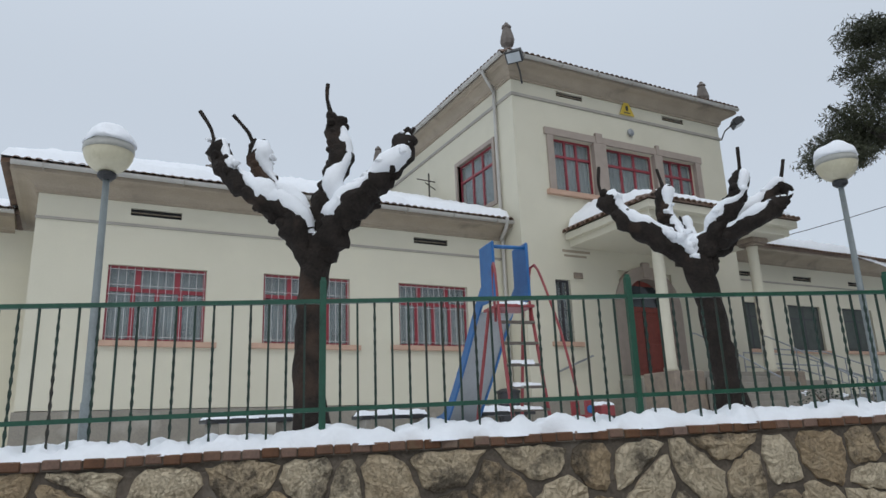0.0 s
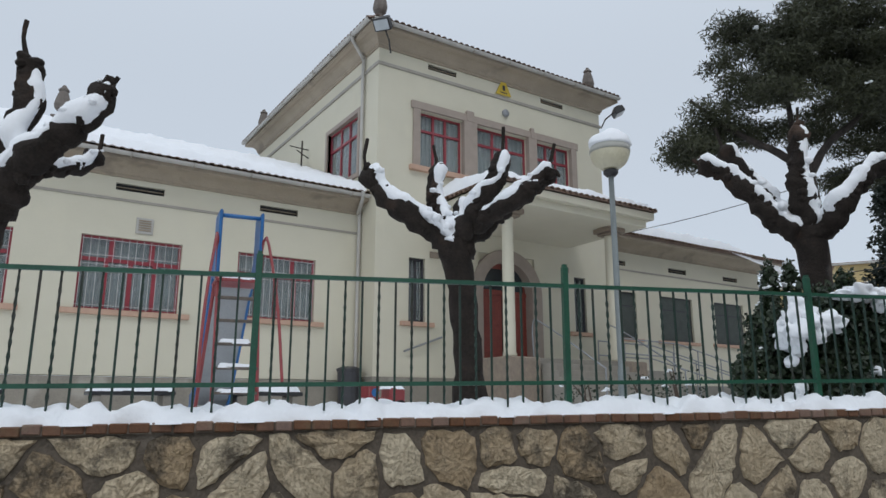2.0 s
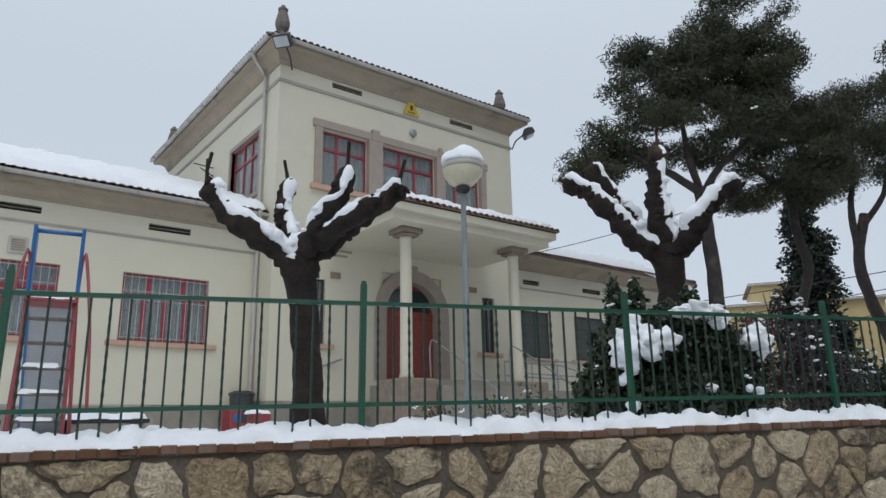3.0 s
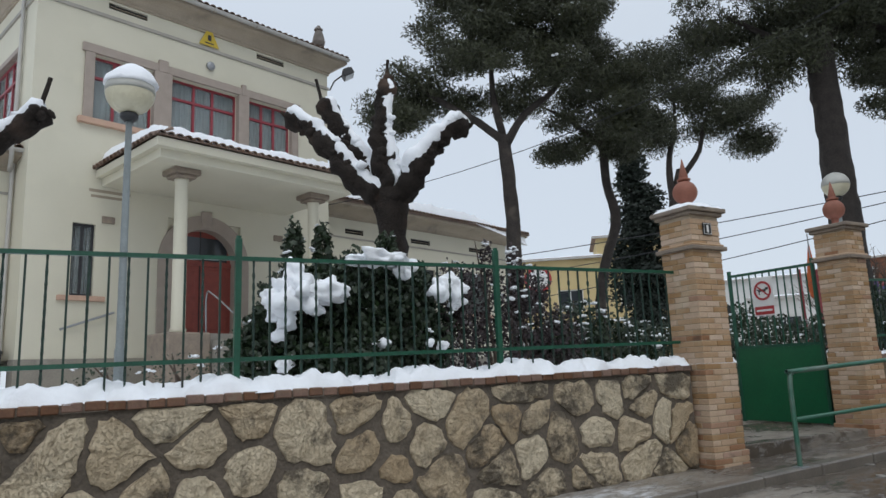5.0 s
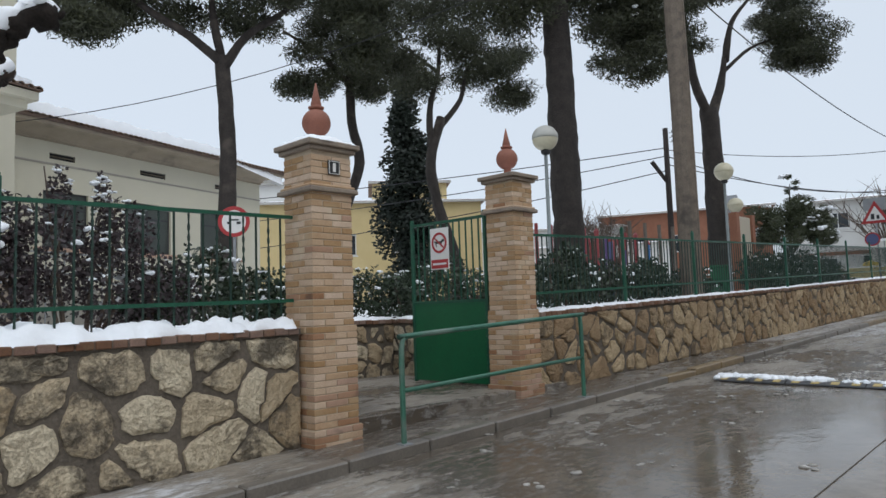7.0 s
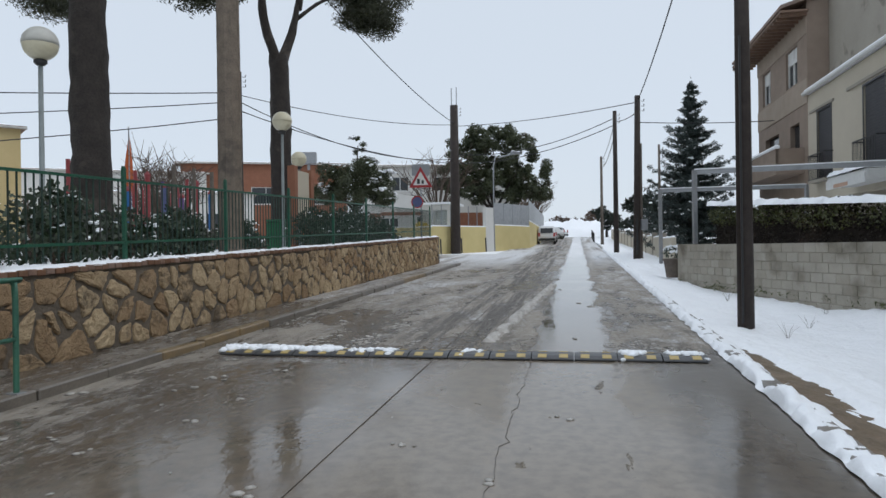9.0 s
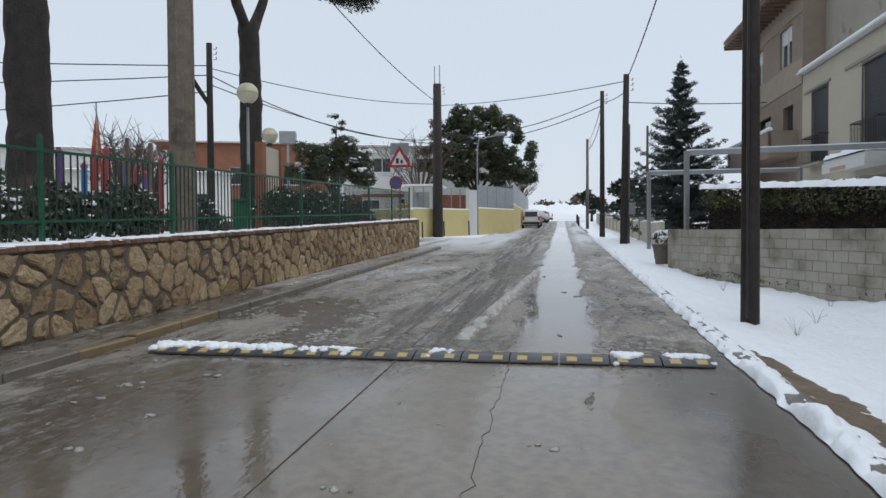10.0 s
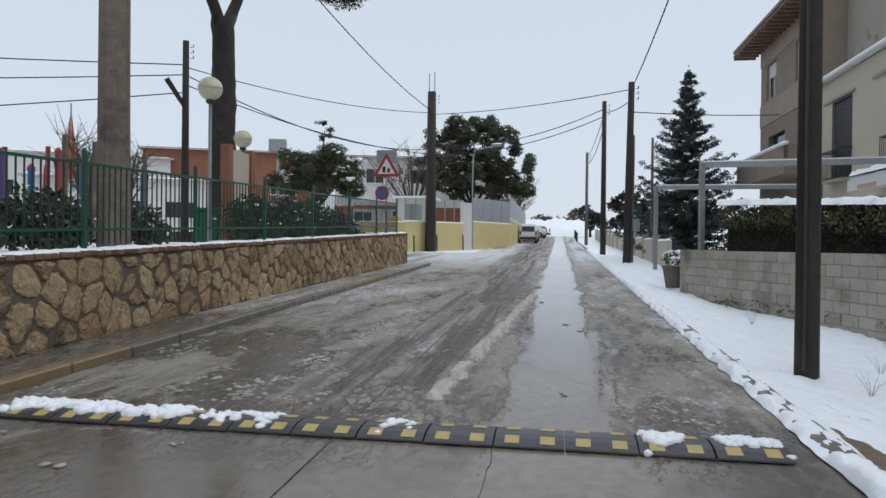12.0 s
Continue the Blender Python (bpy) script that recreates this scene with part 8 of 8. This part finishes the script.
# ---- parked cars ----
def car(name, m, paint, label, van=False):
    t = thing(name, m, label, "car", "parked cars")
    L, W, H = (4.3, 1.7, 1.75) if van else (4.2, 1.7, 1.42)
    prof = [(0.0, 0.3), (0.02, 0.85), (0.12, 1.0), (0.3, H - 0.08), (0.5, H), (L * 0.55, H), (L * 0.73, 0.98), (L - 0.2, 0.84), (L, 0.6), (L, 0.3)] if van else \
        [(0.0, 0.35), (0.03, 0.8), (0.3, 0.92), (0.75, H - 0.05), (1.1, H), (L * 0.52, H), (L * 0.7, 0.92), (L - 0.25, 0.8), (L, 0.6), (L, 0.35)]
    bm = bmesh.new()
    rows = []
    for y, k, dz in ((-W / 2, 1, 0), (-W / 2 + 0.1, 1, 0), (W / 2 - 0.1, 1, 0), (W / 2, 1, 0)):
        edge = abs(abs(y) - W / 2) < 0.01
        rows.append([bm.verts.new((x, y * (0.86 if z > 1.05 else 1.0), z - (0.05 if edge and z > 0.7 else 0))) for x, z in prof])
    for a, b in zip(rows, rows[1:]):
        for i in range(len(prof)):
            bm.faces.new((a[i], a[i - 1], b[i - 1], b[i]))
    bm.faces.new(rows[0]), bm.faces.new(rows[-1][::-1])
    bmesh.ops.recalc_face_normals(bm, faces=bm.faces[:])
    bmesh.ops.bevel(bm, geom=bm.edges[:], offset=0.03, segments=2, affect="EDGES")
    part("body", bm, paint, t, smooth=True)
    part("rear_window", B((0.1, 0.2, -0.58, 0.58, 1.08, H - 0.2)) if van else B((0.42, 0.62, -0.55, 0.55, 0.98, H - 0.12)), "carglass", t)
    for s in (-1, 1):
        part("side_window", B((0.7, L * 0.6, s * W * 0.425 - 0.02, s * W * 0.425 + 0.02, 1.02, H - 0.14)), "carglass", t)
        part("tail_light", B((-0.02, 0.06, s * 0.72 - 0.09, s * 0.72 + 0.09, 0.75, 1.1)), "signred", t)
        part("headlight", B((L - 0.1, L + 0.01, s * 0.6 - 0.14, s * 0.6 + 0.14, 0.6, 0.75)), "floodglass", t)
        for x in (0.75, L - 0.8):
            wh_ = part("wheel", lathe([(0.31, -0.1), (0.32, -0.08), (0.32, 0.08), (0.31, 0.1)], 18), "tyre", t, m=Matrix.Translation((x, s * (W / 2 - 0.09), 0.32)) @ Matrix.Rotation(radians(90), 4, "X"))
            part("rim", lathe([(0.2, -0.105), (0.2, 0.105)], 14), "metal", wh_)
    part("bumper", B((-0.06, 0.06, -0.78, 0.78, 0.35, 0.58), bevel=0.03), "black", t)
    part("plate_bar", B((-0.075, -0.058, -0.26, 0.26, 0.62, 0.73)), "signwhite", t)
    part("roof_snow", lumpy_snow(0.5, L * 0.55, -0.6, 0.6, H - 0.01, 0.06, 0.15, 2.0, 0.15), "snow", t, "thin snow on the roof", True)
    return t


def on_road(u, v, yaw=0):
    x, y = along(u, v)
    return Matrix.Translation((x, y, g(u))) @ Matrix.Rotation(radians(yaw - 17), 4, "Z")


car("parked_van", on_road(78, 2.35, 3), "carwhite", "white parked van with a dark rear window", True)
car("parked_car", on_road(85, 2.4, 2), "cargrey", "silver car parked behind the van")
car("parked_car", on_road(95, 0.8, 75), "carwhite", "white car standing across the snowy road end")
solo("snow_mound", lumpy_snow(100, 150, -12, 14, lambda u, v: g(u) - 0.1, 1.6, 1.2, 6.0, 6), "verge_snow", "snow-covered bank at the end of the road", "snow", "structure", ROADROT, True)
gr_ = thing("roadside_railing", ROADROT @ Matrix.Translation((0, -2.2, 0)), "low railing with dark posts along the far road", "railing")
for k in range(12):
    u = 84 + k * 1.1
    part("post", T([(u, 0, g(u) - 0.1), (u, 0, g(u) + 0.95)], 0.05, 6), "black", gr_)
part("rail", T([(84, 0, g(84) + 0.9), (96.1, 0, g(96.1) + 0.9)], 0.04, 6), "black", gr_)

# ---- right of the road ----
bw = thing("wall_blockwork", Matrix.Translation((0, -13.1, 0)), "grey concrete block garden wall with damp stains", "wall", kind="structure")
part("core", B((8, 30.2, 0.02, 0.185, 0.0, 1.84)), "blockdirt", bw)
first = None
for r in range(8):
    z = 0.21 + 0.205 * r
    for c in range(28):
        x = 30.2 - 0.4 * (c + 1) + (0.2 if r % 2 else 0.0)
        x1 = min(x + 0.39, 30.2)
        mm = Matrix.Translation((x, 0.006 * math.sin(c * 7 + r * 3), z)) @ Matrix.Diagonal(((x1 - x) / 0.39, 1, 1, 1))
        first = again("block", first, mm, bw) if first else part("block", B((0, 0.39, 0, 0.2, 0, 0.197), bevel=0.006), "block", bw, m=mm)
part("block_end", B((30.2, 30.42, -2.5, 0.2, 0.1, 1.86), bevel=0.01), "block", bw, "rendered wall end")
part("far_blocks", B((8, 18.98, 0.0, 0.2, 0.2, 1.84), bevel=0.01), "block", bw)
pt = thing("plant_pot", Matrix.Translation((31.0, -13.0, 0.85)), "grey plant pot with a snowy plant at the wall end", "plant pot")
part("pot", lathe([(0.18, 0), (0.26, 0.5), (0.29, 0.52), (0.29, 0.58)], 12), "greypole", pt)
v_, f_ = leaves([(0, 0, 0.75, 0.3, 0.3, 0.22)], 1500, 0.09, 3)
np_mesh("leaves", v_, f_, "leaf", pt, "", "stuff")
v_, f_ = snow_on([(0, 0, 0.75, 0.3, 0.3, 0.22)], 12, 0.08, 4)
np_mesh("snow", v_, f_, "snow", pt, "", "stuff", True)
hd = thing("garden_hedge", Matrix.Translation((0, -13.5, 0)), "clipped dark green and brown hedge with snow along its top", "hedge")
rg = random.Random(9)


def hedge_top(x):
    return max(2.5, 2.66 + 0.053 * (x - 23.3))


v_, f_ = leaves([(29.6 - 0.38 * k, rg.uniform(-0.12, 0.12) - 0.3, hedge_top(29.6 - 0.38 * k) - 0.3 + rg.uniform(-0.05, 0.05), 0.34, 0.36, rg.uniform(0.24, 0.36)) for k in range(52)], 3000, 0.06, 31, 0.36, 0.5)
np_mesh("leaves", v_, f_, "hedge", hd, "yellow-green clipped top growth", "stuff")
v_, f_ = leaves([(29.6 - 0.38 * k, rg.uniform(-0.1, 0.1) - 0.34, 1.95 + 0.3 * j, 0.34, 0.3, 0.28) for k in range(52) for j in range(3 if k < 16 else 2)], 1500, 0.06, 37, 0.36, 0.5)
np_mesh("lower_growth", v_, f_, "hedge_dry", hd, "brown bare lower growth", "stuff")
# added solid box; its near-black colour stands for the shade within the hedge
part("inner_growth", B((10, 29.6, -0.42, -0.2, 1.7, 2.4)), "bark", hd, "solid near-black core in place of the hedge's shaded inside")
part("snow", lumpy_snow(10, 29.9, -0.72, 0.05, lambda x, y: hedge_top(x) - 0.04, 0.13, 0.08, 12.0, 0.15, 0.5, 0.14, 0.8), "snow", hd, "snow along the top", True)
pg = thing("pergola_frame", None, "grey steel pergola frame with snow on the beams", "pergola")
tz = 4.0
posts_p = [(30.3, -13.4), (36.9, -15.2), (35.2, -20.2), (28.0, -18.3)]
for x, y in posts_p:
    part("post", B((x - 0.06, x + 0.06, y - 0.06, y + 0.06, 0.7, tz + 0.05), bevel=0.008), "metal", pg)
for a, b in ((0, 3), (1, 2)):
    (x0, y0), (x1, y1) = posts_p[a], posts_p[b]
    bm, mm = slab_between((x0, y0), (x1, y1), tz - 0.08, tz + 0.06, 0.08)
    part("beam", bm, "metal", pg, m=mm)
    bm, mm = slab_between((x0, y0), (x1, y1), tz + 0.06, tz + 0.09, 0.08)
    part("beam_snow", bm, "snow", pg, m=mm)
lw_ = thing("wall_low_cream", ROADROT @ Matrix.Translation((0, -4.3, 0)), "low cream wall along the verge with dark openings", "wall", kind="structure")
for k in range(14):
    u = 41 + k * 3.6
    part("panel", B((u, u + 3.4, -0.2, 0.0, g(u) - 0.3, g(u) + 1.05), bevel=0.01), "beige", lw_)
    part("pier", B((u + 3.4, u + 3.6, -0.24, 0.04, g(u) - 0.3, g(u) + 1.3), bevel=0.01), "greyrender", lw_)
    part("snow", lumpy_snow(u, u + 3.4, -0.2, 0.0, g(u) + 1.05, 0.07, 0.1, k, 0.06), "snow", lw_, "", True)


def balcony_door(parent, x, z, w, h):
    """A tall shuttered window with a small dark railing; front on y = 0."""
    d = part("shutter", B((x, x + w, 0.06, 0.1, z, z + h)), "shutter", parent, "dark louvred shutter")
    for k in range(int(h / 0.09)):
        part("slat", B((x + 0.05, x + w - 0.05, 0.035, 0.06, z + 0.05 + 0.09 * k, z + 0.1 + 0.09 * k)), "shutter", d)
    part("frame", B((x - 0.06, x, -0.02, 0.1, z, z + h), (x + w, x + w + 0.06, -0.02, 0.1, z, z + h), (x - 0.06, x + w + 0.06, -0.02, 0.1, z + h, z + h + 0.06)), "shutter", d)
    r = part("railing", B((x - 0.15, x + w + 0.15, -0.32, -0.29, z + 0.98, z + 1.02), (x - 0.15, x + w + 0.15, -0.32, -0.29, z + 0.05, z + 0.08), (x - 0.15, x - 0.12, -0.32, 0, z + 0.98, z + 1.02), (x + w + 0.12, x + w + 0.15, -0.32, 0, z + 0.98, z + 1.02)), "black", d, "dark steel balcony railing")
    for k in range(int(w / 0.11) + 3):
        part("bar", B((x - 0.14 + 0.11 * k, x - 0.125 + 0.11 * k, -0.315, -0.3, z + 0.08, z + 0.98)), "black", r)
    part("floor", B((x - 0.15, x + w + 0.15, -0.33, 0.0, z - 0.06, z + 0.03)), "greyrender", d)


# fronts face the road: local x runs back along the road, y away from it
FACE = ROADROT @ Matrix.Translation((0, -9.7, 0)) @ Matrix.Rotation(radians(180), 4, "Z")
hb = thing("beige_house", FACE, "beige rendered house with dark shutters and small balconies", "house")
part("wall", pierced(-41.5, -12, 0.3, 7.75, 0, 0.35, [(-40.4, -38.9, 4.2, 6.9), (-36.0, -34.4, 4.1, 6.9), (-33.4, -31.6, 4.1, 6.9), (-28.5, -27, 4.1, 6.9), (-40.6, -30, 1.0, 3.5)]), "beige", hb)
part("back", B((-41.5, -12, 4, 4.3, 0.3, 7.75), (-41.5, -12, 0.8, 1.0, 0.3, 3.6)), "greyrender", hb)
part("side_wall", B((-12, -11.7, 0, 5, 0.3, 11.0)), "greyrender", hb)
part("upper_wall", B((-41.45, -12, 0.8, 1.2, 7.75, 11.6)), "greyrender", hb, "stained grey upper wall")
part("gutter", T([(-41.6, -0.14, 7.85), (-12, -0.14, 7.85)], 0.08, 8), "white", hb, "white eaves gutter")
part("eave_roof", B((-41.5, -12, -0.15, 0.9, 7.8, 7.98)), "snow", hb)
for x, z, w, h in ((-40.4, 4.2, 1.5, 2.7), (-36.0, 4.1, 1.6, 2.8), (-33.4, 4.1, 1.8, 2.8), (-28.5, 4.1, 1.5, 2.8)):
    balcony_door(hb, x, z, w, h)
part("lintel_bar", B((-37.3, -31.0, -0.06, 0.0, 7.02, 7.12)), "greyrender", hb)
part("lintel_bar", B((-41.2, -38.6, -0.06, 0.0, 6.98, 7.06)), "greyrender", hb)
aw = thing("shop_awning", FACE @ Matrix.Translation((0, 0, 0.3)), "white retractable awning box under snow", "awning")
part("box", B((-36.7, -33.5, -0.9, 0.0, 3.38, 3.72), bevel=0.04), "white", aw)
part("valance", B((-36.7, -33.5, -0.93, -0.9, 3.3, 3.6)), "white", aw)
part("faded_bar", B((-36.0, -34.8, -0.94, -0.931, 3.32, 3.44)), "sill", aw)
part("snow", lumpy_snow(-36.7, -33.5, -0.95, 0.0, 3.74, 0.2, 0.1, 6, 0.2), "snow", aw, "", True)
hbr = thing("brown_house", FACE, "brown brick house with a balcony and overhanging tiled roof", "house")
part("wall", pierced(-49.2, -41.5, 0.3, 11.6, 0, 0.35, [(-48.3, -46.9, 8.6, 10.2), (-44.4, -42.8, 8.6, 10.2), (-47.9, -45.6, 4.9, 6.9), (-43.9, -42.6, 5.0, 6.9), (-45.0, -43.0, 1.2, 3.3)]), "brownbrick", hbr)
part("side_wall", B((-49.2, -48.85, 0.35, 9, 0.3, 11.6)), "brownbrick", hbr)
part("side_wall", B((-41.85, -41.5, 0.35, 9, 0.3, 12.2)), "brownbrick", hbr)
# near-black sheet in place of the unlit rooms behind the openings
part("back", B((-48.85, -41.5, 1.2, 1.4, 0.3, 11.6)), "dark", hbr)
part("band", B((-49.22, -41.5, -0.03, 0.0, 7.5, 8.5)), "brownband", hbr, "paler brick band")
part("band", B((-49.22, -41.5, -0.03, 0.0, 10.3, 11.1)), "brownband", hbr, "paler brick band")
rfb = part("roof", roof_slab([[(-50.1, -1.05, 11.4), (-41.2, -1.05, 11.4), (-41.2, 5, 13.3), (-50.1, 5, 13.3)]], 0.14), "tile", hbr)
for k in range(18):
    part("rafter", B((-50.2 + 0.51 * k, -50.1 + 0.51 * k, -1.0, 0.0, 10.99, 11.11)), "eavewood", rfb)
part("soffit", B((-50.1, -41.2, -1.05, 0.0, 11.11, 11.18)), "eavewood", rfb)
for x in (-48.3, -44.4):
    wn_ = part("window", B((x, x + 1.5, 0.1, 0.16, 8.6, 8.68), (x, x + 0.08, 0.1, 0.16, 8.68, 10.2), (x + 0.72, x + 0.8, 0.1, 0.16, 8.68, 10.2), (x + 1.4, x + 1.5, 0.1, 0.16, 8.68, 10.2)), "white", hbr)
    part("pane", B((x, x + 1.5, 0.18, 0.19, 8.6, 9.6)), "carglass", wn_)
    part("blind", B((x, x + 1.5, 0.12, 0.16, 9.6, 10.2)), "white", wn_, "half-lowered white blind")
bal = part("balcony", B((-48.9, -42.0, -1.1, 0.0, 4.7, 4.9), (-48.9, -42.0, -1.1, -0.98, 4.9, 5.75), (-48.9, -48.78, -1.1, 0, 4.9, 5.75), (-42.12, -42.0, -1.1, 0, 4.9, 5.75)), "brownbrick", hbr, "brick balcony with snow on its parapet")
part("snow", B((-48.95, -41.95, -1.15, -0.93, 5.75, 5.9), bevel=0.05), "snow", bal)
for x, z, w, h in ((-47.9, 4.9, 2.3, 2.0), (-43.9, 5.0, 1.3, 1.9)):
    part("pane", B((x, x + w, 0.2, 0.22, z, z + h)), "carglass", hbr)
for k in range(7):
    u, v = 17 + 1.7 * k, -3.3 - (k * 37 % 11) * 0.2
    x, y = along(u, v)
    t = thing("dry_weed", Matrix.Translation((x, y, verge_z(u, v))), "dry brown weed poking through the snow", "weed", "weeds in the snow")
    for j in range(6):
        a = j * 1.1 + k
        part("stalk", T([(0, 0, -0.03), (0.06 * math.cos(a), 0.06 * math.sin(a), 0.1), (0.16 * math.cos(a), 0.16 * math.sin(a), 0.16 + 0.02 * j)], [0.003, 0.002, 0.001], 4), "twig", t)
# joints and cracks in the concrete road, slush lumps
SLOPE = ROADROT @ Matrix.Rotation(-math.atan(0.027), 4, "Y")
solo("road_joint", B((-18, 44, 1.15, 1.1545, -0.02, 0.0068)), "roadjoint", "dark joint line along the concrete road", "joint", "structure", SLOPE)
crack = [(15.2 + 0.12 * k, 0.0 + 0.045 * noise.noise(Vector((k * 0.6, 3, 0))) * 2, g(15.2 + 0.12 * k) + 0.0035) for k in range(36)]
solo("road_crack", T(crack, 0.0022, 5), "roadjoint", "thin irregular crack across the concrete", "crack", "structure", ROADROT)


def soil_z(u, v):
    d = -2.3 - v
    dip = max(0, min(1, (d - 0.15) / 1.6)) * max(0, min(1, (u - 8) / 5))
    return g(u) + 0.004 - 0.25 * dip + 0.018 * noise.noise(Vector((u * 4, v * 7, 3))) + 0.012 * noise.noise(Vector((u * 15, v * 15, 3))) + min(0, v + 3.5) * 0.4


solo("bare_soil", sheet(steps_to(6, 34, 0.07), steps_to(-3.6, -2.34, 0.07), soil_z), "soil", "muddy brown soil showing through the snow", "soil", "structure", ROADROT, True)
# a low ridge of slush beside the wheel track
solo("slush_ridge", lumpy_snow(20.6, 30, -0.1, 0.1, lambda u, v: g(u) + 0.002, 0.065, 0.025, 8.0, 0.1, 1.2, 0.07, 1.1), "dirty_slush", "grey ridge of slush beside the wheel track", "slush", "stuff", ROADROT @ Matrix.Translation((20.4, 0.66, 0)) @ Matrix.Rotation(radians(-3.3), 4, "Z") @ Matrix.Translation((-20.4, 0, 0)), True)
# scraps of slush lying on the road and pavement
rg = random.Random(44)
cs2, ss2 = [], []
for _ in range(150):
    u = rg.uniform(10, 30)
    v = rg.choice((rg.uniform(2.2, 5.2), rg.gauss(3.6, 0.7), rg.uniform(-1.9, 3)))
    z = g(u) + (0.095 if v > 4.5 else 0.004)
    s = rg.choice((0.012, 0.018, 0.025, 0.04)) * rg.uniform(0.7, 1.4)
    for _ in range(3):
        cs2.append(Vector((u + rg.gauss(0, s), v + rg.gauss(0, s), z)))
        ss2.append(s * rg.uniform(0.6, 1.1))
for k in range(700):                                         # the ridge pushed up beside the far wheel track
    u = 20.2 + k * 0.02
    v = 2.38 - 0.055 * (u - 20.5) + rg.gauss(0, 0.1)
    if noise.noise(Vector((u * 0.9, 0, 4))) > -0.2:
        cs2.append(Vector((u, v, g(u))))
        ss2.append(rg.uniform(0.015, 0.05))
for k in range(9000):                                        # churned slush over the rest of the road
    u = 20.0 + 18 * rg.random() ** 1.3
    v = rg.choice((rg.uniform(1.6, 4.5), rg.uniform(-2.1, -0.9), rg.uniform(0.3, 4.4)))
    if noise.noise(Vector((u * 0.5, v * 1.6, 7))) + 0.6 * noise.noise(Vector((u * 1.6, v * 4, 2))) > 0.22:
        cs2.append(Vector((u, v, g(u) - 0.004)))
        ss2.append(rg.uniform(0.01, 0.038))
v_, f_ = lumps(cs2, ss2, 5, 0.26, 1)
sc = thing("slush_scraps", ROADROT, "scraps and ridges of slush on the wet road", "slush", kind="stuff")
np_mesh("slush", v_, f_, "dirty_slush", sc, "", "stuff", True)

rg = random.Random(12)
far_b = [(170 + rg.uniform(-10, 40), -120 + 2.6 * k + rg.uniform(-2, 2), g(170) + rg.uniform(0.5, 2.5), rg.uniform(1.5, 3.5), rg.uniform(1.5, 3.0), rg.uniform(1.2, 2.6)) for k in range(90)]
v_, f_ = leaves(far_b, 55, 0.8, 5, 0.3, 0.2)
fw = thing("far_woods", ROADROT, "low line of grey-brown woods at the horizon", "woods", kind="stuff")
np_mesh("crown", v_, f_, "twig", fw, "", "stuff")

wb = [(30.0 - 0.3 * k, -12.98 + rg.uniform(-0.05, 0.12), 0.72 + 0.0 * k, 0.2, 0.14, rg.uniform(0.05, 0.16)) for k in range(66) if rg.random() < 0.75]
v_, f_ = leaves(wb, 1500, 0.09, 61, 0.16, 0.1)
gs = thing("wall_foot_weeds", None, "dark tufts of weeds along the foot of the block wall", "weeds", kind="stuff")
np_mesh("tuft", v_, f_, "hedge", gs, "", "stuff")
